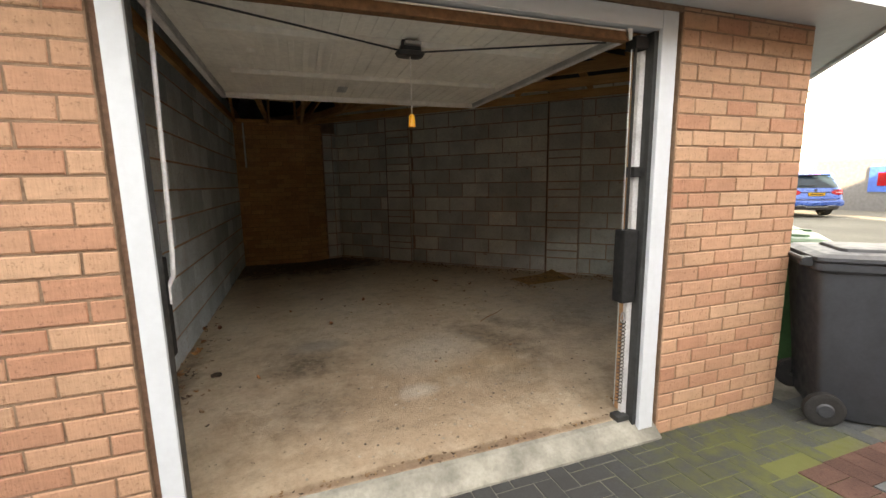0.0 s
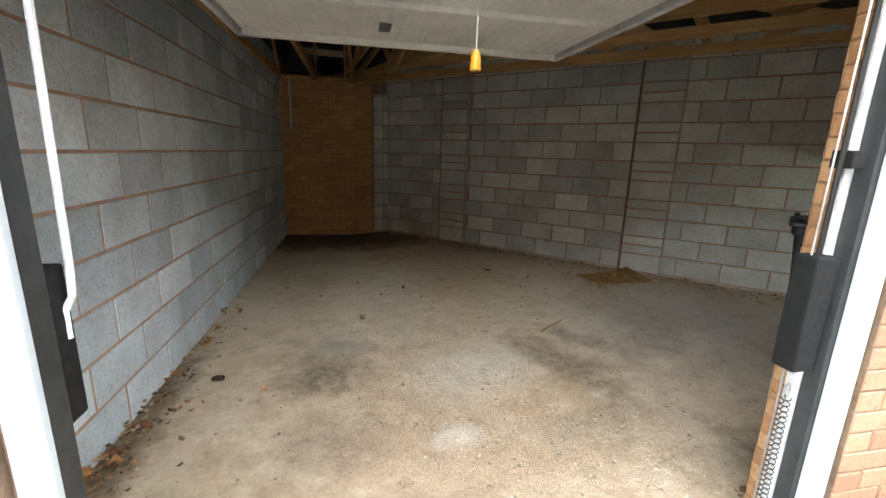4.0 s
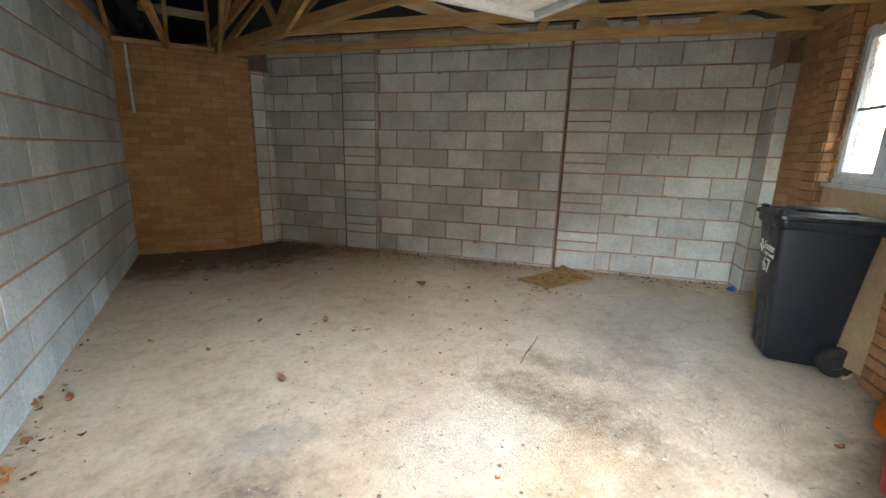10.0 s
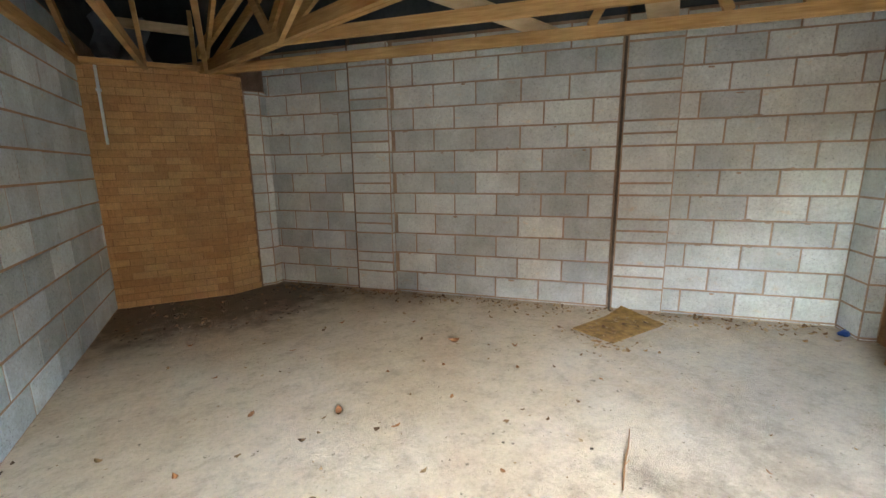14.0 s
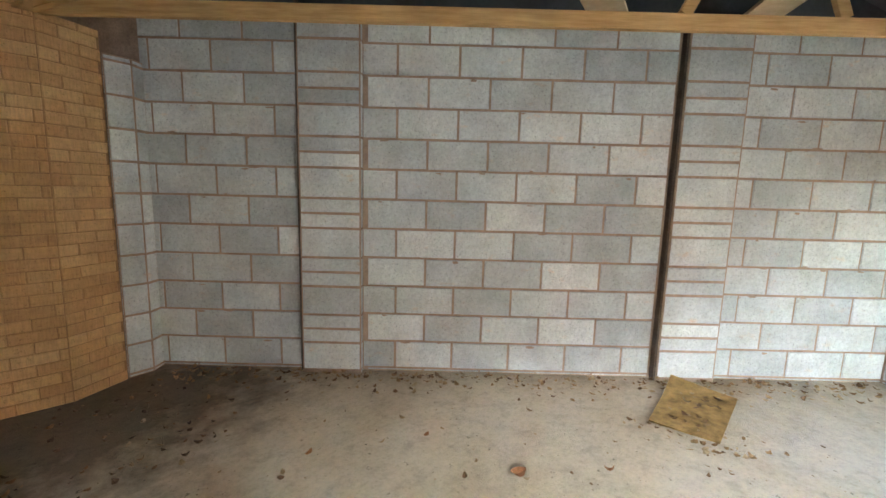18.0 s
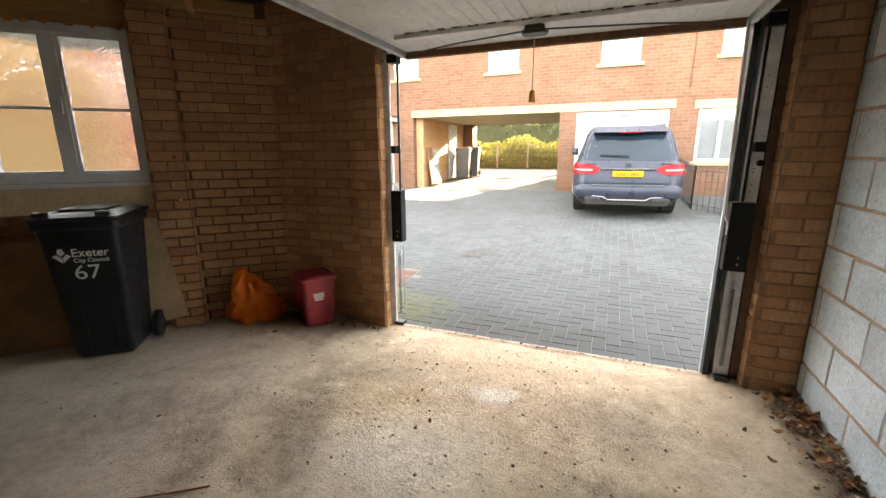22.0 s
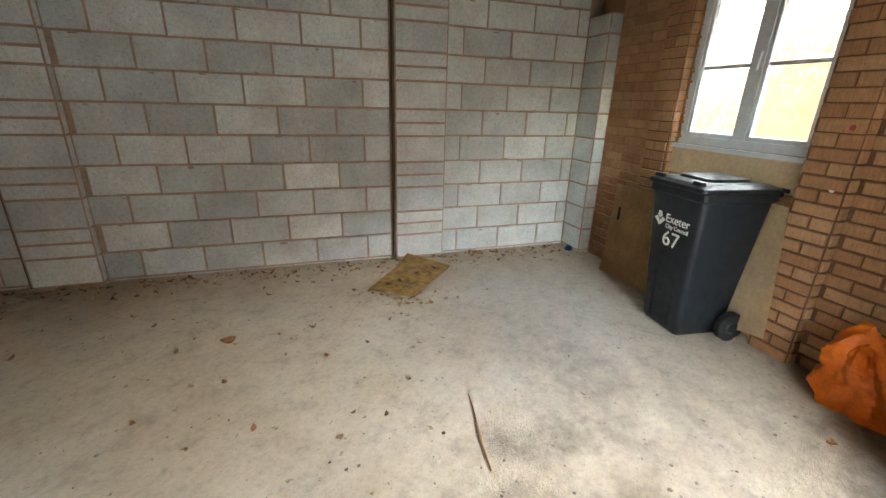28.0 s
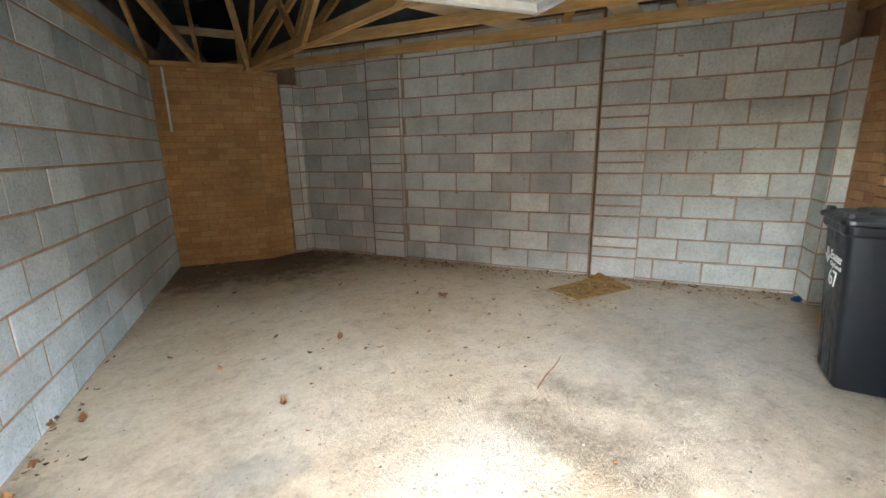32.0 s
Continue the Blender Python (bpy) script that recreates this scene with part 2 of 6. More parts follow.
    scr = k.ramp(k.noise(15.0, 5, 0.7, (0.35, 1.6, 1)), [(0.25, 0.92), (0.45, 1.0)])
    c = k.mix(1.0, k.mix(1.0, c, mott, "MULTIPLY"), k.mix(1.0, speck, scr, "MULTIPLY"), "MULTIPLY")
    cell, near = k.stones(74.0)
    stone = k.ramp(cell, [(0.0, 0.62), (0.25, 0.92), (0.7, 1.04), (1.0, 1.22)])
    bare = k.math("MULTIPLY", worn, k.ramp(k.noise(3.2, 6, 0.7), [(0.36, 0.0), (0.58, 1.0)]))
    c = k.mix(k.math("MULTIPLY", bare, 0.6), c, k.mix(1.0, c, stone, "MULTIPLY"))
    chip = k.ramp(k.noise(19.0, 4, 0.65), [(0.30, 0.42), (0.345, 1.0)])
    c = k.mix(1.0, c, chip, "MULTIPLY")
    relief = k.math("ADD", k.noise(45.0, 7, 0.85), k.math("MULTIPLY", k.noise(7.0, 6, 0.7), 1.5))
    k.bump(k.math("ADD", relief, k.math("MULTIPLY", k.math("MULTIPLY", near, bare), -0.4)), 0.9, 0.012)
    return k.done(c, 0.92, 0, 0.2)


def mat_wood(name, a, b, stretch):
    k = Nodes(name)
    g = k.ramp(k.noise(6.0, 7, 0.65, stretch), [(0.28, a), (0.72, b)])
    f = k.ramp(k.noise(2.5, 4), [(0.3, 0.8), (0.7, 1.1)])
    tone = k.ramp(k.rand, [(0.0, 0.78), (1.0, 1.15)])
    k.bump(k.noise(14.0, 5, 0.6, stretch), 0.2, 0.003)
    return k.done(k.mix(1.0, k.mix(1.0, g, f, "MULTIPLY"), tone, "MULTIPLY"), 0.75, 0, 0.3)


def mat_paver():
    k = Nodes("block_paving")
    base = k.ramp(k.island, [(0.0, (0.050, 0.056, 0.058)), (0.5, (0.058, 0.065, 0.068)), (1.0, (0.066, 0.074, 0.077))])
    one = k.ramp(k.rand, [(0.0, 0.94), (1.0, 1.06)])
    cl = k.ramp(k.noise(0.8, 6, 0.65), [(0.3, 0.8), (0.7, 1.12)])
    gr = k.ramp(k.noise(80.0, 4, 0.7), [(0.3, 0.72), (0.7, 1.12)])
    c = k.mix(1.0, k.mix(1.0, base, one, "MULTIPLY"), k.mix(1.0, cl, gr, "MULTIPLY"), "MULTIPLY")
    moss = clamp01(k, k.math("ADD", k.blob(3.15, -0.45, 0.85, 0.6, 0, 1.6), k.math("MULTIPLY", clamp01(k, k.blob(2.0, -0.9, 1.9, 1.0, 0, 1.0)), 0.25)))
    c = k.mix(k.math("MULTIPLY", moss, k.ramp(k.noise(9, 6, 0.7), [(0.4, 0.1), (0.6, 0.85)])), c, (0.085, 0.098, 0.030))
    damp = clamp01(k, k.blob(1.9, -0.35, 1.6, 0.7, 0, 1.2))
    c = k.mix(k.math("MULTIPLY", damp, 0.75), c, (0.036, 0.036, 0.035))
    k.bump(k.noise(90.0, 4, 0.7), 0.4, 0.004)
    return k.done(c, 0.88, 0, 0.3)


def mat_ground():
    k = Nodes("ground_bed")
    c = k.ramp(k.noise(0.5, 7, 0.65), [(0.3, (0.10, 0.099, 0.085)), (0.7, (0.14, 0.137, 0.118))])
    f = k.ramp(k.noise(22.0, 6, 0.7), [(0.3, 0.7), (0.65, 1.1)])
    moss = clamp01(k, k.blob(3.15, -0.45, 1.0, 0.7, 0, 1.6))
    c = k.mix(k.math("MULTIPLY", moss, 0.8), k.mix(1.0, c, f, "MULTIPLY"), (0.10, 0.115, 0.03))
    k.bump(k.noise(30.0, 5, 0.7), 0.4, 0.01)
    return k.done(c, 0.95, 0, 0.2)


def mat_obscure():
    """Obscured window glass, rippled."""
    m = bpy.data.materials.new("obscured_glass")
    m.use_nodes = True
    t = m.node_tree
    b = t.nodes["Principled BSDF"]
    b.inputs["Transmission Weight"].default_value = 1.0
    b.inputs["Roughness"].default_value = 0.16
    b.inputs["IOR"].default_value = 1.25
    b.inputs["Base Color"].default_value = (0.66, 0.655, 0.65, 1)
    n = t.nodes.new("ShaderNodeTexNoise")
    n.inputs["Scale"].default_value, n.inputs["Detail"].default_value = 22.0, 2.0
    n.inputs["Distortion"].default_value = 1.6
    g = t.nodes.new("ShaderNodeNewGeometry")
    t.links.new(g.outputs["Position"], n.inputs["Vector"])
    bu = t.nodes.new("ShaderNodeBump")
    bu.inputs["Strength"].default_value, bu.inputs["Distance"].default_value = 0.75, 0.016
    t.links.new(n.outputs[0], bu.inputs["Height"])
    t.links.new(bu.outputs[0], b.inputs["Normal"])
    return m


def mat_glass(name, col=(0.05, 0.06, 0.07), rough=0.04, spec=0.9):
    k = Nodes(name)
    return k.done(k.ramp(k.noise(0.8), [(0.4, tuple(c * 0.7 for c in col)), (0.6, col)]), rough, 0, spec)


# second block is the same block with bluish sky light put into its colour
M_FLOOR, M_BLOCK, M_BLOCK_SKYLIT = mat_floor(), mat_block("concrete_block", (1.13, 1.065, 0.995)), mat_block("blue_grey_concrete_block", (0.94, 1.005, 1.045))
M_MORTAR_BLOCK = mat_mortar("block_mortar", (0.47, 0.325, 0.24))
M_MORTAR_IN, M_MORTAR_OUT = mat_mortar("inner_brick_mortar", (0.34, 0.195, 0.12)), mat_mortar("outer_brick_mortar", (0.27, 0.175, 0.122))
M_BRICK_IN = mat_brick("buff_brick_inner", [(0.0, (0.425, 0.206, 0.107)), (0.5, (0.50, 0.267, 0.145)), (1.0, (0.565, 0.32, 0.178))], 0.76)
# inner brick again, lighter and yellower: warm bounced light put into the colour
M_BRICK_WARMLIT = mat_brick("buff_brick_panel", [(0.0, (0.50, 0.27, 0.125)), (0.5, (0.57, 0.325, 0.155)), (1.0, (0.63, 0.38, 0.19))], 0.82)
M_BRICK_OUT = mat_brick("buff_brick_outer", [(0.0, (0.39, 0.19, 0.125)), (0.3, (0.43, 0.235, 0.155)), (0.75, (0.445, 0.257, 0.168)), (1.0, (0.465, 0.285, 0.19))], 0.88, 0.97)
# same brick twice: the front is darker, with its shade put into the colour
M_HOUSE_SHADED = mat_brickwork("house_brickwork", (0.140, 0.064, 0.040), (0.168, 0.084, 0.055), (0.135, 0.104, 0.083))
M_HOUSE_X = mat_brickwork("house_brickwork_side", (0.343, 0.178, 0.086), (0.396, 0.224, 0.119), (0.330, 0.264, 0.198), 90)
M_REDHOUSE = mat_brickwork("red_brickwork", (0.238, 0.059, 0.040), (0.290, 0.086, 0.053), (0.224, 0.145, 0.119))
M_STONE = mat_plain("cream_stone", (0.275, 0.232, 0.142), 0.85, 0, 0.2, 3.0, 0.3)
M_WHITE = mat_plain("white_paint", (0.53, 0.585, 0.63), 0.45, 0, 0.04, 4.0, 0.02)
M_UPVC = mat_plain("white_upvc", (0.40, 0.41, 0.415), 0.3, 0, 0.05, 5.0, 0.02, 0.5)
M_SASH = mat_plain("bluish_white_upvc", (0.70, 0.76, 0.81), 0.3, 0, 0.05, 5.0, 0.02, 0.5)
M_DOOR = mat_plain("off_white_door_paint", (0.86, 0.85, 0.80), 0.45, 0, 0.12, 3.0, 0.08)
M_STEEL = mat_plain("galvanised_steel", (0.55, 0.58, 0.60), 0.38, 0.85, 0.2, 12.0, 0.05)
M_DARKSTEEL = mat_plain("dark_painted_steel", (0.045, 0.048, 0.05), 0.42, 0.2, 0.3, 12.0, 0.08)
M_RUST = mat_plain("rusty_steel", (0.20, 0.10, 0.05), 0.85, 0.2, 0.4, 30.0, 0.4)
M_TIMBER_T = mat_wood("roof_timber", (0.42, 0.22, 0.085), (0.66, 0.41, 0.19), (0.6, 0.6, 9))
M_PLANK = mat_wood("pale_plank", (0.52, 0.38, 0.23), (0.70, 0.55, 0.38), (1.2, 1.2, 6))
M_FELT = mat_plain("roofing_felt", (0.066, 0.074, 0.082), 0.8, 0, 0.3, 3.0, 0.3)
M_BINGREY = mat_plain("charcoal_bin_plastic", (0.011, 0.0145, 0.019), 0.45, 0, 0.22, 6.0, 0.1, 0.35)
M_DRAIN = mat_plain("weathered_iron", (0.05, 0.042, 0.038), 0.8, 0.2, 0.3, 30.0, 0.3)
# passage bins: lighter grey, with the sun on them put into the colour
M_BINSUNLIT = mat_plain("faded_grey_bin_plastic", (0.075, 0.075, 0.072), 0.55, 0, 0.2, 6.0, 0.1, 0.4)
M_BINYARD = mat_plain("blue_grey_bin_plastic", (0.035, 0.040, 0.048), 0.5, 0, 0.22, 6.0, 0.1, 0.45)
M_BINGREEN = mat_plain("green_bin_plastic", (0.03, 0.13, 0.05), 0.42, 0, 0.2, 6.0, 0.1, 0.5)
M_RUBBER = mat_plain("black_rubber", (0.018, 0.018, 0.019), 0.8, 0, 0.3, 30.0, 0.2)
M_PRINT = mat_plain("white_print", (0.80, 0.81, 0.80), 0.7, 0, 0.2, 40.0, 0.05)
M_RED = mat_plain("red_tub_plastic", (0.36, 0.035, 0.045), 0.45, 0, 0.22, 8.0, 0.06, 0.5)
M_ORANGE = mat_plain("orange_bag_plastic", (0.85, 0.17, 0.008), 0.5, 0, 0.15, 6.0, 0.5, 0.5)
M_CARD = mat_plain("brown_cardboard", (0.62, 0.385, 0.20), 0.88, 0, 0.2, 5.0, 0.15)
M_CREAM = mat_plain("cream_board", (0.72, 0.535, 0.34), 0.8, 0, 0.15, 4.0, 0.1)
M_MAT = mat_plain("old_doormat", (0.42, 0.245, 0.085), 0.95, 0, 0.45, 16.0, 0.9)
M_SEAL = mat_plain("brown_sealant", (0.30, 0.17, 0.115), 0.9, 0, 0.3, 30.0, 0.4)
M_PAVER, M_GROUND = mat_paver(), mat_ground()
M_OBSCURE = mat_obscure()
M_PANE = mat_glass("window_pane", (0.13, 0.145, 0.155), 0.05, 0.6)
M_CARGLASS = mat_glass("tinted_car_glass", (0.012, 0.026, 0.038), 0.06, 0.22)
M_CARPAINT = mat_plain("grey_car_paint", (0.020, 0.026, 0.042), 0.34, 0.1, 0.06, 2.0, 0.0, 0.3)
M_BLUECAR = mat_plain("blue_car_paint", (0.01, 0.07, 0.28), 0.3, 0.2, 0.08, 2.0, 0.0, 0.6)
M_CHROME = mat_plain("dull_chrome", (0.24, 0.25, 0.26), 0.35, 1.0, 0.05, 6.0, 0.0)
M_TAIL = mat_plain("red_tail_lamp", (0.26, 0.004, 0.007), 0.3, 0, 0.15, 20.0, 0.05, 0.15)
M_YELLOW = mat_plain("yellow_plate", (0.46, 0.25, 0.012), 0.4, 0, 0.06, 9.0, 0.0)
M_BLACK = mat_plain("black_print", (0.012, 0.012, 0.012), 0.5, 0, 0.2, 9.0, 0.0)
M_AMBER = mat_plain("amber_pull_handle", (0.80, 0.34, 0.02), 0.3, 0, 0.1, 9.0, 0.0, 0.6)
M_BLUE = mat_plain("blue_scrap_plastic", (0.02, 0.10, 0.38), 0.4, 0, 0.2, 9.0, 0.1)
M_SLATE = mat_plain("dark_roof_tile", (0.05, 0.058, 0.072), 0.75, 0, 0.3, 4.0, 0.4)
M_MAROON = mat_plain("maroon_garage_door", (0.13, 0.018, 0.022), 0.5, 0, 0.15, 4.0, 0.05)


def mat_foliage(name, a, b, glow, share=0.45):
    """Leaves that let some light through."""
    k = Nodes(name)
    c = k.ramp(k.noise(1.6, 5, 0.7), [(0.32, a), (0.68, b)])
    f = k.ramp(k.island, [(0.0, 0.6), (1.0, 1.3)])
    m = k.done(k.mix(1.0, c, f, "MULTIPLY"), 0.7, 0, 0.3)
    tr = k.t.nodes.new("ShaderNodeBsdfTranslucent")
    k.put(tr.inputs[0], k.mix(1.0, glow, f, "MULTIPLY"))
    mx = k.t.nodes.new("ShaderNodeMixShader")
    mx.inputs[0].default_value = share
    out = [n for n in k.t.nodes if n.type == "OUTPUT_MATERIAL"][0]
    k.t.links.new(k.b.outputs[0], mx.inputs[1])
    k.t.links.new(tr.outputs[0], mx.inputs[2])
    k.t.links.new(mx.outputs[0], out.inputs[0])
    return m


M_HEDGE = mat_foliage("sunlit_hedge", (0.075, 0.085, 0.02), (0.19, 0.165, 0.04), (0.25, 0.225, 0.045), 0.45)
M_LEAFGREEN = mat_foliage("green_leaf", (0.04, 0.055, 0.02), (0.09, 0.10, 0.035), (0.10, 0.12, 0.03), 0.3)
M_AUTUMN = mat_foliage("autumn_leaf", (0.27, 0.165, 0.075), (0.40, 0.28, 0.15), (0.40, 0.27, 0.13), 0.4)
M_FENCE = mat_wood("weathered_fence", (0.16, 0.125, 0.085), (0.28, 0.23, 0.16), (8, 8, 0.8))
M_COVER = mat_plain("black_plastic_cover", (0.012, 0.013, 0.014), 0.65, 0, 0.3, 12.0, 0.1, 0.25)
M_POST = mat_plain("pale_painted_steel_post", (0.74, 0.75, 0.76), 0.5, 0.0, 0.22, 9.0, 0.1)
M_CONCLIP = mat_plain("threshold_concrete", (0.262, 0.256, 0.222), 0.9, 0, 0.45, 6.0, 0.5)
M_FOAM = mat_plain("orange_sealing_foam", (0.62, 0.25, 0.06), 0.8, 0, 0.3, 30.0, 0.6)
M_MORTAR_RAKED = mat_mortar("raked_brick_mortar", (0.18, 0.102, 0.066))
M_MORTAR_PANEL = mat_mortar("panel_mortar", (0.40, 0.225, 0.11))
# dark brown that stands for the shaded side of a pier
M_PIER_SHADE = mat_mortar("dirty_joint", (0.15, 0.11, 0.085))
M_JOINT = mat_plain("dark_joint_filler", (0.045, 0.032, 0.024), 0.95, 0, 0.4, 20.0, 0.3)
M_HILL = mat_plain("far_hill", (0.30, 0.30, 0.22), 0.95, 0, 0.3, 0.02, 0.0)


def mat_leaf(name, stops):
    k = Nodes(name)
    c = k.ramp(k.island, stops)
    r = k.ramp(k.rand, [(0.0, 0.8), (1.0, 1.2)])
    v = k.ramp(k.noise(60, 4), [(0.3, 0.7), (0.7, 1.1)])
    return k.done(k.mix(1.0, k.mix(1.0, c, r, "MULTIPLY"), v, "MULTIPLY"), 0.8, 0, 0.3)


def mat_grit():
    k = Nodes("loose_grit_stone")
    c = k.ramp(k.island, [(0.0, (0.09, 0.075, 0.06)), (0.4, (0.26, 0.215, 0.17)), (0.75, (0.38, 0.32, 0.25)), (1.0, (0.47, 0.41, 0.33))])
    return k.done(k.mix(1.0, c, k.ramp(k.noise(120, 4), [(0.3, 0.75), (0.7, 1.1)]), "MULTIPLY"), 0.92, 0, 0.2)


M_LITTER = mat_leaf("rotting_leaf", [(0.0, (0.055, 0.040, 0.028)), (0.3, (0.13, 0.085, 0.055)), (0.6, (0.25, 0.145, 0.08)), (0.85, (0.38, 0.22, 0.11)), (1.0, (0.52, 0.42, 0.30))])
M_TAN = mat_leaf("tan_leaf_crumbs", [(0.0, (0.15, 0.085, 0.045)), (0.35, (0.30, 0.165, 0.08)), (0.7, (0.44, 0.27, 0.13)), (1.0, (0.58, 0.43, 0.27))])
M_LEAF = mat_leaf("dry_leaf", [(0.0, (0.26, 0.11, 0.05)), (0.5, (0.42, 0.18, 0.07)), (1.0, (0.52, 0.27, 0.11))])
M_GRIT = mat_grit()


# ---- builders ----
def thing(name, label, category, group="", at=None):
    ob = new(name)
    if at is not None:
        ob.matrix_basis = at
    return tagged(ob, label, category, group)


def obj(name, bm, m, parent=None, label="", category="", kind="", group="", smooth=False):
    if smooth:
        bm.normal_update()
        for e in bm.edges:
            e.smooth = e.calc_face_angle(3.0) < radians(38)
    me = bpy.data.meshes.new(name)
    bm.to_mesh(me)
    bm.free()
    me.materials.append(m)
    if smooth:
        for p in me.polygons:
            p.use_smooth = True
    ob = new(name, me)
    ob.parent = parent
    return tagged(ob, label, category, group, kind)


def part(name, bm, m, parent, label="", smooth=False):
    return obj(name, bm, m, parent, label, smooth=smooth)


def add_prism(bm, pts, z0, z1):
    a = [bm.verts.new((x, y, z0)) for x, y in pts]
    b = [bm.verts.new((x, y, z1)) for x, y in pts]
    n = len(pts)
    fs = [bm.faces.new(a[::-1]), bm.faces.new(b)]
    for i in range(n):
        fs.append(bm.faces.new((a[i], a[(i + 1) % n], b[(i + 1) % n], b[i])))
    bmesh.ops.recalc_face_normals(bm, faces=fs)
    return bm


def prism(pts, z0, z1):
    return add_prism(bmesh.new(), pts, z0, z1)


def add_box(bm, x0, y0, z0, x1, y1, z1):
    return add_prism(bm, [(x0, y0), (x1, y0), (x1, y1), (x0, y1)], z0, z1)


def box(x0, y0, z0, x1, y1, z1, bevel=0.0):
    bm = add_box(bmesh.new(), x0, y0, z0, x1, y1, z1)
    if bevel:
        bmesh.ops.bevel(bm, geom=bm.edges[:], offset=bevel, segments=2, affect="EDGES", profile=0.6)
    return bm


def loft(rings, close=True, bm=None):
    """Skin rings of equal length, capped at both ends."""
    bm = bm or bmesh.new()
    vs = [[bm.verts.new(p) for p in r] for r in rings]
    n = len(vs[0])
    for a, b in zip(vs, vs[1:]):
        for i in range(n):
            bm.faces.new((a[i], a[(i + 1) % n], b[(i + 1) % n], b[i]))
    if close:
        bm.faces.new(vs[0][::-1])
        bm.faces.new(vs[-1])
    bmesh.ops.recalc_face_normals(bm, faces=bm.faces[:])
    return bm


def rrect(w, d, z, r, n=4, cx=0.0, cy=0.0):
    """A rounded rectangle as a ring."""
    out = []
    for sx, sy, a0 in ((1, 1, 0), (-1, 1, 90), (-1, -1, 180), (1, -1, 270)):
        for i in range(n + 1):
            a = radians(a0 + 90 * i / n)
            out.append((cx + sx * (w / 2 - r) + r * math.cos(a), cy + sy * (d / 2 - r) + r * math.sin(a), z))
    return out


def add_tube(bm, pts, r, seg=8):
    pts = [Vector(p) for p in pts]
    rings = []
    for i, p in enumerate(pts):
        d = (pts[min(i + 1, len(pts) - 1)] - pts[max(i - 1, 0)]).normalized()
        q = d.to_track_quat("Z", "Y").to_matrix()
        rr = r[i] if isinstance(r, (list, tuple)) else r
        rings.append([p + q @ Vector((rr * math.cos(2 * math.pi * k / seg), rr * math.sin(2 * math.pi * k / seg), 0)) for k in range(seg)])
    return loft(rings, True, bm)


def tube(pts, r, seg=8):
    return add_tube(bmesh.new(), pts, r, seg)


def beam(p, q, w, h, twist=0.0):
    """A squared timber from p to q, w wide and h high."""
    p, q = Vector(p), Vector(q)
    d = (q - p).normalized()
    side = d.cross(Vector((0, 0, 1)))
    side = Vector((1, 0, 0)) if side.length < 1e-3 else side.normalized()
    up = side.cross(d).normalized()
    if twist:
        rot = Matrix.Rotation(radians(twist), 3, d)
        side, up = rot @ side, rot @ up
    ring = lambda c: [c + side * (sx * w / 2) + up * (sz * h / 2) for sx, sz in ((-1, -1), (1, -1), (1, 1), (-1, 1))]
    return loft([ring(p), ring(q)])


def ground_z(y):
    return -0.1 if y > -0.1 else (-0.1 - 0.0525 * (y + 0.1) if y > -14 else 0.63)


N, T = Vector((0.703, 0.711)).normalized(), Vector((0.711, -0.703)).normalized()


def tn(t, n):
    return tuple(T * t + N * n)


def tbox(t0, n0, z0, t1, n1, z1):
    return prism([tn(t0, n0), tn(t1, n0), tn(t1, n1), tn(t0, n1)], z0, z1)


PIECES = {}


def piece_mesh(kind, w, h, depth, m):
    """One brick or block, its face towards +y, with worn arrises; alike sizes share a mesh."""
    key = (kind, round(w, 2), round(h, 3), m.name)
    if key in PIECES:
        return PIECES[key]
    rng = random.Random(str(key))
    e = 0.004
    bm = bmesh.new()
    j = lambda: rng.uniform(-0.0018, 0.0018)
    cs = ((-1, -1), (1, -1), (1, 1), (-1, 1))
    rings = []
    for y, ins in ((-depth, 0.0), (-e, 0.0), (0.0, e)):
        rings.append([(sx * (w / 2 - ins) + j(), y, sz * (h / 2 - ins) + j()) for sx, sz in cs])
    loft(rings, True, bm)
    me = bpy.data.meshes.new(kind)
    bm.to_mesh(me)
    bm.free()
    me.materials.append(m)
    PIECES[key] = me
    return me


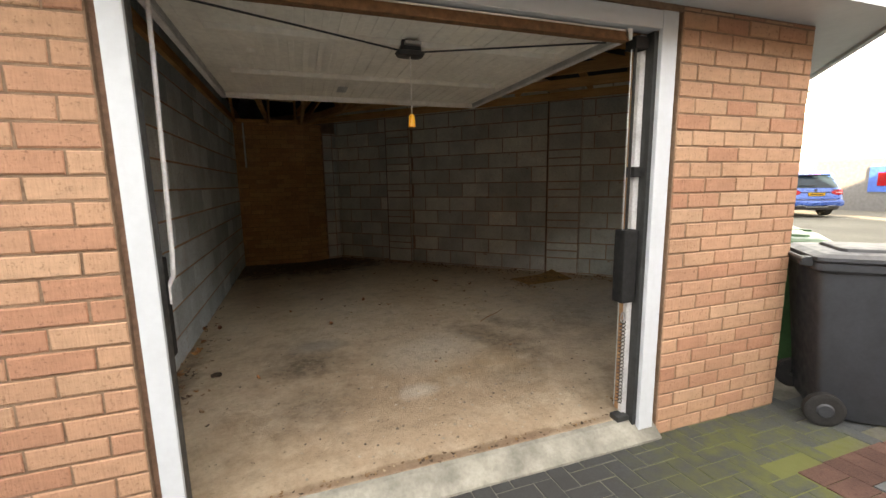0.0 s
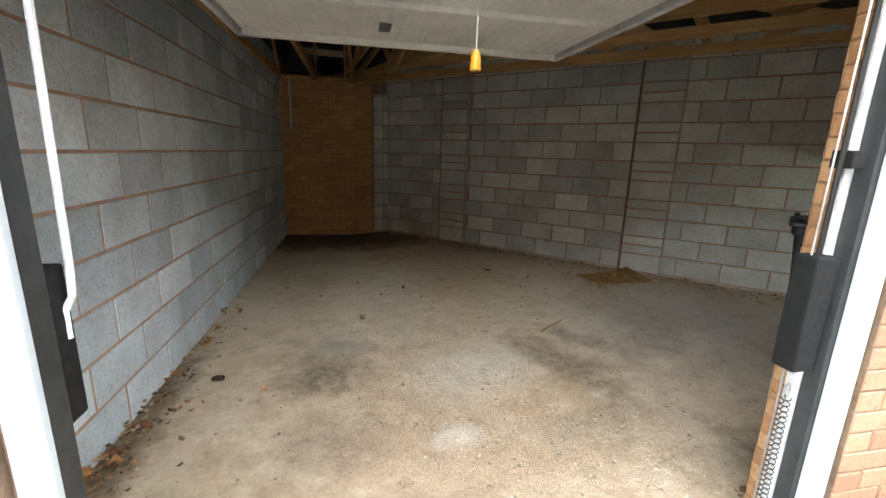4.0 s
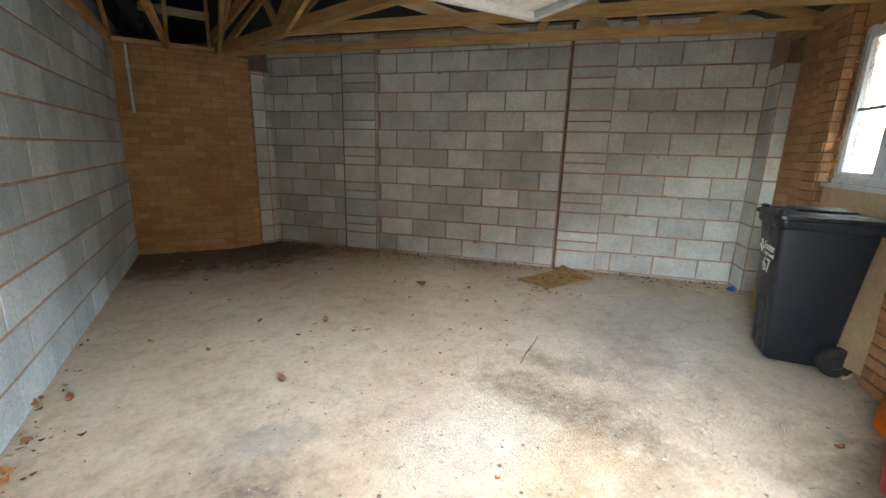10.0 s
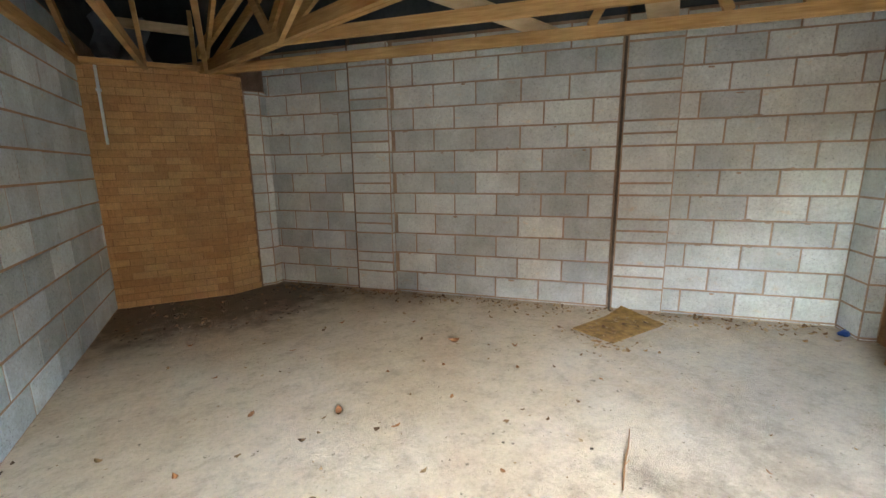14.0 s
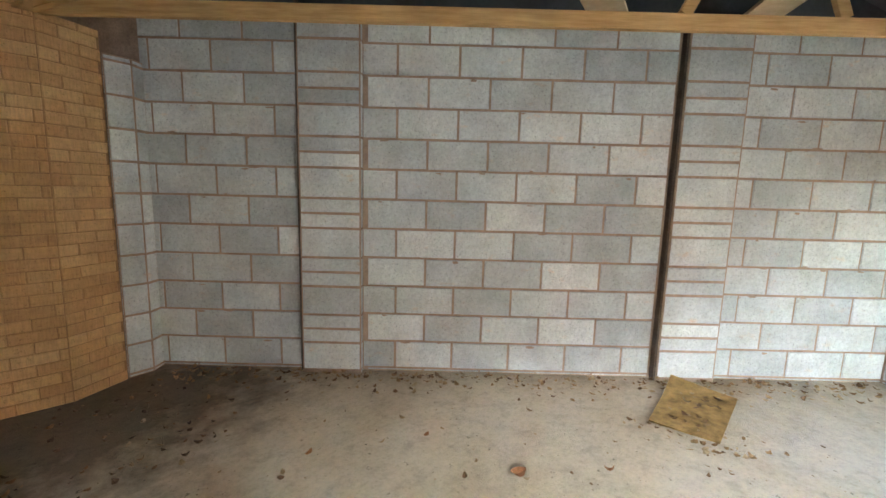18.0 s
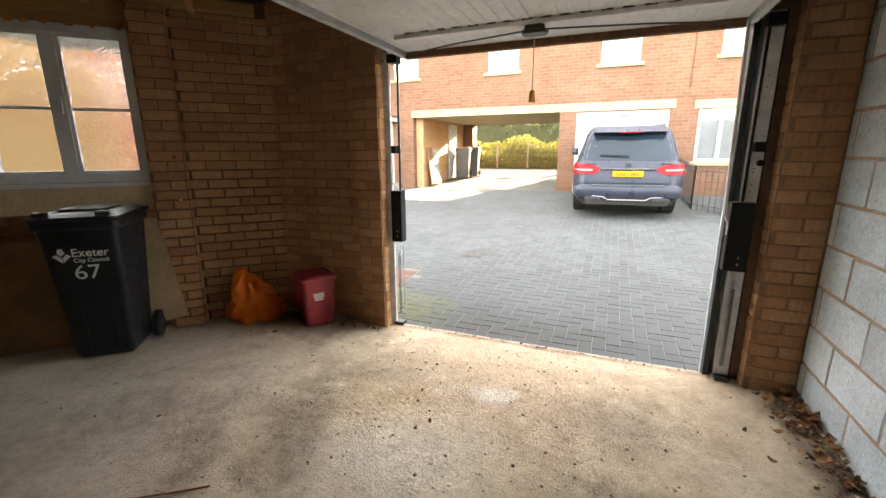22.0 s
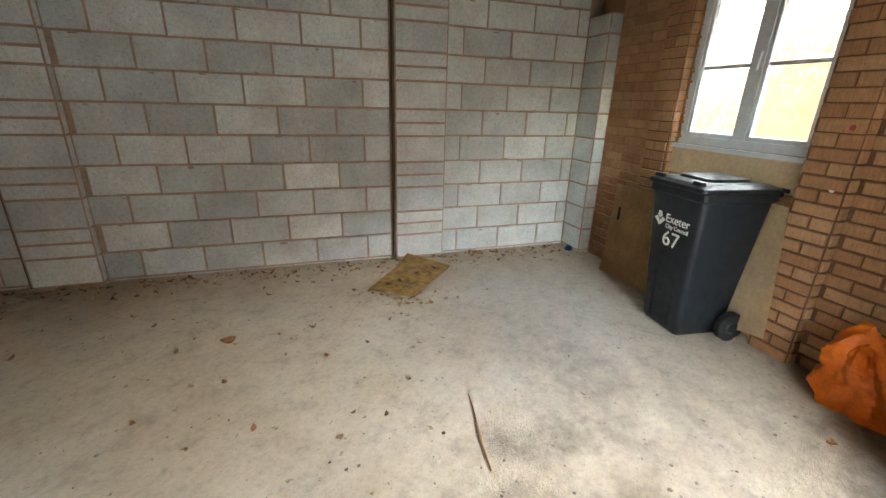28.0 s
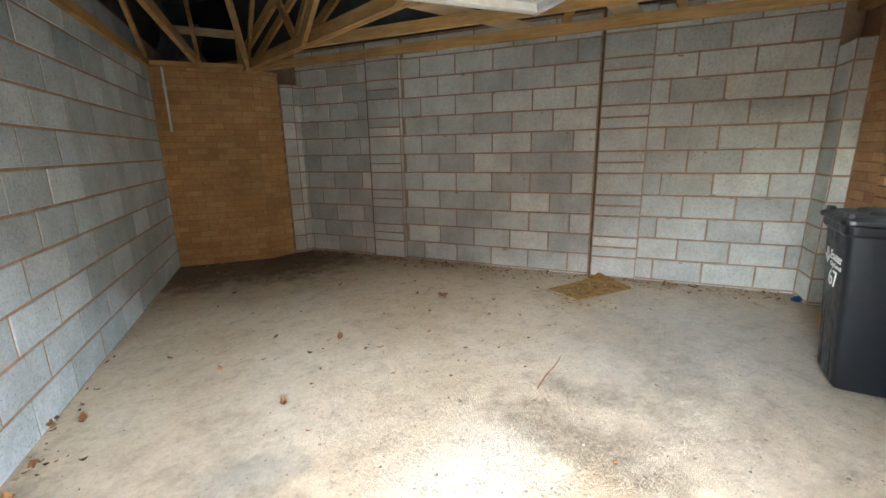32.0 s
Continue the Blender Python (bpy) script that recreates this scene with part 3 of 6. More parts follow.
def lay(kind, parent, m, origin, u, out, length, z0, z1, w, h, joint, first, depth=0.03, proud=0.006, holes=(), base=0.0, low=None):
    """Courses of pieces on a wall face: origin at its start, u along it, out its normal. first(row): where a perpend falls. low: height of a bed joint."""
    rng = random.Random(f"{parent.name}{origin}{length}")
    u3, o3 = Vector((*u, 0)), Vector((*out, 0))
    low = z0 if low is None else low
    sg = 1.0 if u3.cross(o3).z > 0 else -1.0
    r = math.floor((z0 - low) / h + 1e-6)
    while low + r * h < z1 - 0.02:
        a, b = max(z0, low + r * h), min(z1, low + (r + 1) * h)
        s = first(r) % w - w
        while s < length:
            x0, x1 = max(0.0, s), min(length, s + w)
            s += w
            if x1 - x0 < 0.035 or b - a < 0.02:
                continue
            spans = [(x0, x1)]
            for hx0, hx1, hz0, hz1 in holes:
                if a < hz1 - 0.01 and b > hz0 + 0.01:
                    nxt = []
                    for p0, p1 in spans:
                        if p1 <= hx0 or p0 >= hx1:
                            nxt.append((p0, p1))
                        else:
                            if hx0 - p0 > 0.035:
                                nxt.append((p0, hx0))
                            if p1 - hx1 > 0.035:
                                nxt.append((hx1, p1))
                    spans = nxt
            for p0, p1 in spans:
                me = piece_mesh(kind, p1 - p0 - joint, b - a - joint, depth, m)
                ob = new(kind, me)
                ob.parent = parent
                c = Vector(origin) + u3 * ((p0 + p1) / 2) + Vector((0, 0, (a + b) / 2)) + o3 * (proud + rng.uniform(-0.002, 0.002))
                mx = Matrix((u3 * sg, o3, Vector((0, 0, 1)))).transposed() @ Matrix.Rotation(rng.uniform(-0.006, 0.006), 3, "Y") @ Matrix.Rotation(rng.uniform(-0.004, 0.004), 3, "Z")
                ob.matrix_basis = Matrix.Translation(c) @ mx.to_4x4()
        r += 1


# ---- ground and large structure ----
bm = bmesh.new()
prof = [(300, -0.1), (-0.1, -0.1), (-14, 0.63), (-600, 0.63)]
vs = [[bm.verts.new((x, y, z - 0.03)) for x in (-400, 400)] for y, z in prof]
for a, b in zip(vs, vs[1:]):
    bm.faces.new((a[0], b[0], b[1], a[1]))
obj("ground", bm, M_GROUND, kind="structure")

NW, PW, RW = 5.71, 5.635, 2.68
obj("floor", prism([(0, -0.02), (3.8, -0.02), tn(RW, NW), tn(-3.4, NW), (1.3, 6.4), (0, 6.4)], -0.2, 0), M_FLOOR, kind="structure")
lip = [(-0.021, -0.003), (-0.05, -0.008), (-0.15, -0.085), (-0.155, -0.2), (-0.021, -0.2)]
obj("threshold", loft([[(x, y, z) for y, z in lip] for x in (0.34, 1.2, 2.0, 2.86)]), M_CONCLIP, kind="structure")

ROOF = lambda x, y: 2.5 + 0.42 * max(0.0, min(2.85 - (T.x * x + T.y * y), y + 0.35, 2.6))
wall_west = obj("wall_west", box(-0.1, 0.0, -0.2, 0, 7.8, 2.75), M_MORTAR_BLOCK, kind="structure")
obj("wall_west_top", box(-0.1, 0.0, 2.752, -0.004, 7.8, 3.75), M_FELT, kind="structure")
wall_north = obj("wall_north", tbox(-5.4, NW, -0.1, 2.9, NW + 0.1, 2.75), M_MORTAR_BLOCK, kind="structure")
obj("wall_north_top", tbox(-5.4, NW + 0.004, 2.752, 2.9, NW + 0.1, 3.75), M_FELT, kind="structure")
pier_parts = []
for i, t0 in enumerate((-2.13, 0.67)):
    w = obj(f"wall_pier_{i + 1}", tbox(t0 + 0.012, PW, -0.05, t0 + 0.47, NW - 0.002, 2.72), M_MORTAR_BLOCK, kind="structure")
    pier_parts.append((w, t0))
    # thin dark strip drawn for the shade on the pier's side face
    obj("trim", tbox(t0 - 0.006, PW + 0.012, 0, t0 + 0.011, NW - 0.002, 2.9), M_PIER_SHADE, kind="structure")
wall_return = obj("wall_return", tbox(2.55, 5.40, -0.05, RW, NW - 0.002, 2.22), M_MORTAR_BLOCK, kind="structure")
# brick end panel with its splayed end, and the block return beside it
PANEL = [(-0.05, 6.10), (1.12, 6.06), (1.43, 6.23)]
wall_panel = obj("wall_panel", prism([*PANEL, (1.36, 6.36), (1.08, 6.18), (-0.05, 6.22)], -0.1, 2.45), M_MORTAR_PANEL, kind="structure")
wall_panel_return = obj("wall_panel_return", prism([(1.44, 6.25), (1.60, 6.36), tn(-3.27, NW - 0.003), tn(-3.27, NW - 0.12)], -0.1, 2.32), M_MORTAR_BLOCK, kind="structure")

# window wall, in pieces round the window
WN0, WN1, WZ0, WZ1 = 3.60, 4.57, 1.20, 2.29
wall_east = obj("wall_east", prism([(3.768, -0.001), (3.8585, -0.098), tn(RW + 0.135, WN0), tn(RW, WN0)], -0.2, 2.56), M_MORTAR_RAKED, kind="structure")
wall_east_2 = obj("wall_east_2", tbox(RW, WN1, -0.2, RW + 0.135, 5.93, 2.56), M_MORTAR_IN, kind="structure")
wall_east_low = obj("wall_east_low", tbox(RW, WN0, -0.2, RW + 0.135, WN1, WZ0), M_MORTAR_IN, kind="structure")
obj("wall_east_top", tbox(RW + 0.001, WN0, WZ1, RW + 0.135, WN1, 2.56), M_TIMBER_T, kind="structure")
wall_pier_3 = obj("wall_pier_3", tbox(2.60, 3.36, -0.05, RW - 0.002, 3.595, 2.45), M_MORTAR_RAKED, kind="structure")
wall_pier_4 = obj("wall_pier_4", tbox(2.60, 4.575, -0.05, RW - 0.002, 4.79, 2.45), M_MORTAR_RAKED, kind="structure")
wall_south_low = obj("wall_south", box(-3.4, -0.1, -0.25, 0.36, -0.002, 2.64), M_MORTAR_OUT, kind="structure")
wall_south_2 = obj("wall_south_2", prism([(2.86, -0.1), (3.86, -0.1), (3.766, -0.002), (2.86, -0.002)], -0.25, 2.64), M_MORTAR_OUT, kind="structure")
obj("wall_south_top", box(0.36, -0.1, 2.215, 2.86, -0.002, 2.64), M_MORTAR_OUT, kind="structure")
wall_south_in = obj("wall_south_in", prism([(2.86, 0.0), (3.80, 0.0), (3.80, 0.012), (2.86, 0.012)], -0.05, 2.6), M_MORTAR_IN, kind="structure")
wall_pier_5 = obj("wall_pier_5", box(0.002, 0.0, -0.05, 0.265, 0.095, 2.45), M_MORTAR_IN, kind="structure")
wall_pier_6 = obj("wall_pier_6", box(2.73, 0.014, -0.05, 2.945, 0.095, 2.45), M_MORTAR_IN, kind="structure")
# outside face of the window wall, seen past the corner
bm = bmesh.new()
nx, ny = 26, 26
grid = {}
for i in range(nx):
    for j in range(ny):
        x, y = -0.3 + 7.6 * i / (nx - 1), -0.42 + 8.4 * j / (ny - 1)
        grid[i, j] = bm.verts.new((x, y, ROOF(x, y) + 0.0))
for i in range(nx - 1):
    for j in range(ny - 1):
        bm.faces.new((grid[i, j], grid[i + 1, j], grid[i + 1, j + 1], grid[i, j + 1]))
for no, off in ((T, 3.2), (N, 6.05)):
    bmesh.ops.bisect_plane(bm, geom=bm.verts[:] + bm.edges[:] + bm.faces[:], plane_co=(no.x * off, no.y * off, 0), plane_no=(no.x, no.y, 0), clear_outer=True)
bmesh.ops.solidify(bm, geom=bm.faces[:], thickness=-0.05)
obj("ceiling", bm, M_FELT, kind="structure")
obj("wall_back_closing", box(-0.1, 7.7, 0, 1.2, 7.8, 3.75), M_FELT, kind="structure")

# eaves outside: soffit and fascia
obj("soffit", prism([(-3.4, -0.40), (4.08, -0.40), (5.32, 0.826), (5.25, 1.28), (3.86, -0.102), (-3.4, -0.102)], 2.245, 2.262), M_WHITE, kind="structure")
obj("fascia", prism([(-3.4, -0.425), (4.11, -0.425), (4.08, -0.402), (-3.4, -0.402)], 2.225, 2.46), M_WHITE, kind="structure")
obj("fascia", prism([(4.08, -0.402), (4.11, -0.425), (5.35, 0.80), (5.32, 0.82)], 2.225, 2.46), M_WHITE, kind="structure")

# door frame
frame_thing = tagged(new("door_1"), "white painted timber garage door frame", "door frame", kind="structure")
for a, b, c, d, e, f in ((0.385, 0.462, 0.358, 0.384, 0.43, 0.461), (2.735, 2.835, 2.836, 2.858, 2.712, 2.80)):
    part("jamb", box(a, -0.098, -0.05, b, -0.072, 2.215, 0.004), M_WHITE, frame_thing)
    part("dark_post", box(e, -0.071, -0.05, f, -0.017 if e > 1 else -0.003, 2.124, 0.003), M_DARKSTEEL, frame_thing, "dark painted steel post behind the jamb")
    part("reveal_bead", box(c, -0.072, -0.05, d, -0.012, 2.214, 0.002), M_SEAL, frame_thing, "rough brown sealant beside the jamb")
part("head", box(0.463, -0.096, 2.125, 2.734, -0.012, 2.213, 0.004), M_WHITE, frame_thing)

# ---- garage door gear ----
gear = thing("garage_door", "open off-white steel up-and-over garage door with ribbed panel", "garage door")
DX0, DX1, DY0, DY1, DZ = 0.46, 2.575, -0.06, 1.93, 2.11
part("ribbed_panel", box(DX0 + 0.03, DY0, DZ, DX1 - 0.03, DY1, DZ + 0.006), M_DOOR, gear)
bm = bmesh.new()
for i in range(27):
    x = DX0 + 0.06 + (DX1 - DX0 - 0.12) * i / 26
    add_prism(bm, [(x - 0.016, DY0 + 0.05), (x + 0.016, DY0 + 0.05), (x + 0.016, DY1 - 0.06), (x - 0.016, DY1 - 0.06)], DZ - 0.004, DZ - 0.0005)
bmesh.ops.bevel(bm, geom=[e for e in bm.edges if abs(e.verts[0].co.y - e.verts[1].co.y) > 0.5 and e.verts[0].co.z < DZ - 0.002], offset=0.003, segments=1, affect="EDGES")
part("panel_ribs", bm, M_DOOR, gear)
for y in (0.36, 1.13):
    part("cross_rail", box(DX0 + 0.16, y, DZ - 0.030, DX1 - 0.16, y + 0.055, DZ - 0.001, 0.004), M_DOOR, gear)
    for x in np.arange(DX0 + 0.2, DX1 - 0.2, 0.101):
        part("rail_slot", box(x, y + 0.057, DZ - 0.006, x + 0.055, y + 0.068, DZ - 0.001), M_DARKSTEEL, gear)
part("end_rail", box(DX0 + 0.01, DY1 - 0.055, DZ - 0.036, DX1 - 0.01, DY1 - 0.005, DZ - 0.001, 0.004), M_DOOR, gear)
part("end_strip", box(DX0, DY1 - 0.002, DZ - 0.030, DX1, DY1 + 0.016, DZ + 0.03), M_STEEL, gear)
part("front_rail", box(DX0 + 0.01, DY0, DZ - 0.045, DX1 - 0.01, DY0 + 0.045, DZ - 0.001, 0.004), M_RUST, gear, "rust-brown bottom edge")
for x in (DX0 - 0.008, DX1 - 0.022):
    part("side_rail", box(x, DY0, DZ - 0.036, x + 0.03, DY1, DZ + 0.028), M_POST, gear)
    part("edge_strip", box(x - 0.008 if x > 1 else x + 0.031, DY0, DZ - 0.030, x - 0.001 if x > 1 else x + 0.039, DY1, DZ - 0.002), M_STEEL, gear)
part("stiffener", box(DX0 + 0.3, 0.70, DZ - 0.026, DX0 + 0.34, 0.735, DZ - 0.001), M_DOOR, gear)
part("maker_plate", box(1.30, 1.48, DZ - 0.006, 1.37, 1.66, DZ - 0.001), M_STEEL, gear)
lock = part("lock_box", loft([rrect(0.13, 0.09, DZ - 0.075, 0.03, 4, 1.56, 0.376), rrect(0.15, 0.10, DZ - 0.058, 0.03, 4, 1.56, 0.376), rrect(0.11, 0.075, DZ - 0.052, 0.02, 4, 1.56, 0.376), rrect(0.10, 0.07, DZ - 0.002, 0.02, 4, 1.56, 0.376)]), M_DARKSTEEL, gear)
part("lock_bracket", box(1.52, 0.30, DZ - 0.034, 1.60, 0.335, DZ - 0.02), M_STEEL, lock)
part("lock_cable", tube([(1.50, 0.37, DZ - 0.05), (1.0, 0.20, DZ - 0.035), (0.55, 0.03, DZ - 0.03)], 0.005), M_DARKSTEEL, gear)
part("lock_cable", tube([(1.62, 0.37, DZ - 0.05), (2.1, 0.20, DZ - 0.035), (2.5, 0.03, DZ - 0.03)], 0.005), M_DARKSTEEL, gear)
pull = thing("pull_cord", "white cord with an amber plastic pull handle hanging from garage door", "pull cord")
part("cord", tube([(1.56, 0.376, DZ - 0.076), (1.561, 0.377, 1.74)], 0.0026, 6), M_PRINT, pull)
part("handle", loft([[(1.56 + r * math.cos(a * math.pi / 6), 0.376 + r * math.sin(a * math.pi / 6), z) for a in range(12)] for z, r in ((1.682, 0.016), (1.684, 0.019), (1.725, 0.017), (1.742, 0.015), (1.748, 0.006))]), M_AMBER, pull)

for sx, x in ((1, 0.275), (-1, 2.752)):
    tr = thing("door_track", "pale steel door track with black cover box and springs", "door track", "pair of tracks beside the garage door")
    X = lambda a: x + sx * a
    dy = 0.0 if sx > 0 else -0.052
    def xb(a, y0, z0, b, y1, z1, bev=0.0):
        return box(min(X(a), X(b)), y0 + dy, z0, max(X(a), X(b)), y1 + dy, z1, bev)
    if sx > 0:
        part("frame_post", xb(0.052, 0.0, 0.0, 0.130, 0.016, 2.12, 0.003), M_POST, tr, "flat pale steel side post")
        part("post_edge", xb(0.046, 0.0, 0.0, 0.051, 0.022, 2.12), M_DARKSTEEL, tr)
    else:
        part("frame_post", xb(0.0, 0.037, 0.0, 0.066, 0.060, 2.12, 0.003), M_POST, tr, "flat pale steel side post")
        part("post_edge", xb(0.067, 0.037, 0.0, 0.071, 0.064, 2.12), M_POST, tr)
    for z in (0.24, 1.18, 1.22, 1.29, 1.31, 1.74, 1.80):
        part("bolt_hole", tube([(X(0.09 if sx > 0 else 0.034), (0.0155 if sx > 0 else 0.0595) + dy, z), (X(0.09 if sx > 0 else 0.034), (0.0175 if sx > 0 else 0.0615) + dy, z)], 0.004, 8), M_BLACK, tr)
    cover = part("spring_cover", xb(0.06, -0.008, 0.715, 0.18 if sx > 0 else 0.15, 0.072, 1.12, 0.008), M_COVER, tr)
    for z in (0.76, 0.80):
        part("screw", tube([(X(0.11), 0.071 + dy, z), (X(0.11), 0.076 + dy, z)], 0.005), M_STEEL, cover)
    for y in (0.020, 0.042):
        bm = bmesh.new()
        pts = [(X(0.10) + 0.010 * math.cos(k * 1.3), y + dy + 0.010 * math.sin(k * 1.3), 0.10 + k * 0.0045) for k in range(112)]
        add_tube(bm, pts, 0.0026, 5)
        part("spring", bm, M_DARKSTEEL, tr)
    hook = [(X(0.10) + 0.014 * math.cos(q * 0.6), 0.031 + dy, 0.62 + 0.03 * math.sin(q * 0.6)) for q in range(9)]
    part("spring_hook", tube(hook, 0.004, 6), M_STEEL, tr)
    if sx > 0:
        arm = [(0.225, 2.08), (0.205, 1.12), (0.20, 1.04), (0.178, 1.0), (0.178, 0.93)]
        part("lift_arm", tube([(X(a), 0.05, z) for a, z in arm], 0.009, 8), M_POST, tr, "pale bent lifting arm")
    part("lift_rod", tube([(X(0.12), 0.02 + dy, 1.12), (X(0.12), 0.02 + dy, 2.1)], 0.008, 8), M_BLACK, tr)
    part("cable", tube([(X(0.135), 0.03 + dy, 0.10), (X(0.135), 0.03 + dy, 2.10)], 0.003, 6), M_STEEL, tr)
    part("roller_bracket", xb(0.06, -0.005, 1.40, 0.11, 0.06, 1.455, 0.004), M_COVER, tr)
    part("roller_bracket", xb(0.06, -0.005, 2.04, 0.14, 0.07, 2.10, 0.004), M_COVER, tr)
    part("floor_bracket", xb(0.05, -0.005, 0.0, 0.13, 0.065, 0.03, 0.004), M_DARKSTEEL, tr)
    ky, kx = (0.016, 0.066) if sx > 0 else (0.060, 0.012)
    for z in (1.34, 2.06):
        part("hinge_knob", tube([(X(kx), ky + dy, z), (X(kx), ky + 0.019 + dy, z)], 0.018, 10), M_COVER, tr)

# ---- roof timbers ----
CH = [(1.10, 5.13), (1.66, 4.45), (2.20, 3.82), (2.76, 3.18)]
for i, (cx, cn) in enumerate(CH):
    cy = (cn - N.x * cx) / N.y
    tr = thing("roof_truss", "bare softwood roof truss with angled chords and webs", "roof truss", "roof trusses over the garage")
    z = 2.475
    ex, ey = tn(2.66, cn)
    part("bottom_chord", beam((cx - 0.02, cy + 0.02, z), (ex, ey, z), 0.038, 0.095), M_TIMBER_T, tr)
    part("bottom_chord", beam((cx, cy, z), (cx, -0.02, z), 0.038, 0.095), M_TIMBER_T, tr)
    # rafter down to the window wall, and webs
    p = lambda t, dz=0.0: (*tn(t, cn), ROOF(*tn(t, cn)) - 0.06 + dz)
    t_in = max(-0.6, T.x * cx + T.y * cy + 0.5)
    part("rafter", beam(p(2.66, -0.02), p(t_in), 0.036, 0.09), M_TIMBER_T, tr)
    for a, b in ((1.75, 2.2), (1.3, 1.0), (0.35, 0.75)):
        if b > t_in:
            part("web", beam((*tn(a, cn), z + 0.045), (*tn(b, cn), ROOF(*tn(b, cn)) - 0.1), 0.034, 0.07), M_TIMBER_T, tr)
    q = lambda y: (cx, y, ROOF(cx, y) - 0.06)
    part("rafter", beam(q(0.05), q(min(cy, 2.3)), 0.036, 0.09), M_TIMBER_T, tr)
    ridge_y = cy - 0.25
    for x0, y0, x1, y1, top in ((cx, cy - 0.1, cx + 0.25, cy - 1.9, 3.25), (cx + 0.05, cy, cx + 0.75, cy - 1.1, 3.3)):
        part("web", beam((x0, y0, z + 0.04), (x1, y1, min(top, ROOF(x1, y1) - 0.09)), 0.034, 0.08), M_TIMBER_T, tr)
hip = thing("hip_girder", "bare softwood hip girder running diagonally under the roof", "roof timber")
part("bottom_chord", beam((1.03, 6.12, 2.478), (2.93, 1.30, 2.478), 0.042, 0.10), M_TIMBER_T, hip)
part("bottom_chord", beam((1.075, 6.14, 2.478), (2.975, 1.32, 2.478), 0.042, 0.10), M_TIMBER_T, hip)
part("hip_rafter", beam((1.05, 6.05, 2.62), (1.95, 3.75, 3.36), 0.04, 0.11), M_TIMBER_T, hip)
for f_, g_ in ((0.30, 0.24), (0.30, 0.46)):
    a_, b_ = Vector((1.03, 6.12, 2.52)).lerp(Vector((2.93, 1.30, 2.52)), f_), Vector((1.05, 6.05, 2.58)).lerp(Vector((1.95, 3.75, 3.31)), min(1.0, g_ * 2))
    part("web", beam(a_, b_, 0.034, 0.075), M_TIMBER_T, hip)
for x in (0.03, 0.56):
    tr = thing("ceiling_joist", "bare softwood joist along the block wall", "joist", "joists beside the block wall")
    part("timber", beam((x, 6.3 if x > 0.1 else 6.9, 2.475), (x, -0.02, 2.475), 0.045, 0.09), M_TIMBER_T, tr)
    part("strut", beam((x + 0.02, 5.9, 2.52), (x + 0.15, 4.2, 3.15), 0.036, 0.08), M_TIMBER_T, tr)
blk = thing("roof_brace", "short pale softwood brace between roof timbers", "brace")
part("timber", beam((0.3, 6.35, 2.92), (1.02, 6.15, 2.86), 0.036, 0.09), M_PLANK, blk)
part("post", beam((1.0, 6.16, 2.5), (1.0, 6.16, 3.05), 0.04, 0.09), M_TIMBER_T, blk)
for a, b in (((1.3, 3.12, 2.566), (3.75, 3.80, 2.566)), ((3.35, 2.45, 2.566), (4.45, 3.2, 2.566))):
    pl = thing("binder_plank", "pale planed plank laid across the roof chords", "plank", "pale planks on the chords")
    part("board", beam(a, b, 0.22, 0.022), M_PLANK, pl)
obj("wall_plate", tbox(2.58, 2.75, 2.452, RW + 0.1, 5.6, 2.52), M_TIMBER_T, kind="structure")
obj("wall_plate", box(0.0, 6.02, 2.452, 1.2, 6.12, 2.50), M_TIMBER_T, kind="structure")
pipe = thing("white_conduit", "white plastic conduit pipe on the brick panel", "conduit")
part("pipe", tube([(0.16, 6.066, 1.70), (0.16, 6.066, 2.44)], 0.013, 10), M_SASH, pipe)
part("clip", box(0.14, 6.05, 2.2, 0.18, 6.088, 2.225), M_SASH, pipe)
tarp = thing("roof_lining_sheet", "torn grey roofing membrane hanging above brick panel", "sheet")
bm = bmesh.new()
g = [[bm.verts.new((0.05 + 0.5 * u / 8 + 0.03 * math.sin(v * 1.3), 6.75 + 0.04 * math.sin(u * 1.7 + v), 2.46 + 0.6 * v / 8 + 0.05 * math.sin(u))) for u in range(9)] for v in range(9)]
for a in range(8):
    for b in range(8):
        bm.faces.new((g[a][b], g[a][b + 1], g[a + 1][b + 1], g[a + 1][b]))
bmesh.ops.solidify(bm, geom=bm.faces[:], thickness=0.004)
part("sheet", bm, mat_plain("grey_membrane", (0.22, 0.24, 0.27), 0.6), tarp, smooth=True)

# ---- window in the brick wall ----
win = tagged(new("window_1"), "white plastic window with obscured glass and slim cross bars", "window", kind="structure")
FT0, FT1 = RW + 0.015, RW + 0.075
def wbox(n0, z0, n1, z1, t0=FT0, t1=FT1):
    return tbox(t0, n0, z0, t1, n1, z1)
part("window_frame", wbox(WN0, WZ0, WN1, WZ0 + 0.055), M_SASH, win)
part("window_frame", wbox(WN0, WZ1 - 0.055, WN1, WZ1), M_SASH, win)
part("window_frame", wbox(WN0, WZ0 + 0.056, WN0 + 0.055, WZ1 - 0.056), M_SASH, win)
part("window_frame", wbox(WN1 - 0.055, WZ0 + 0.056, WN1, WZ1 - 0.056), M_SASH, win)
nm = (WN0 + WN1) / 2
part("mullion", wbox(nm - 0.035, WZ0 + 0.056, nm + 0.035, WZ1 - 0.056), M_SASH, win)
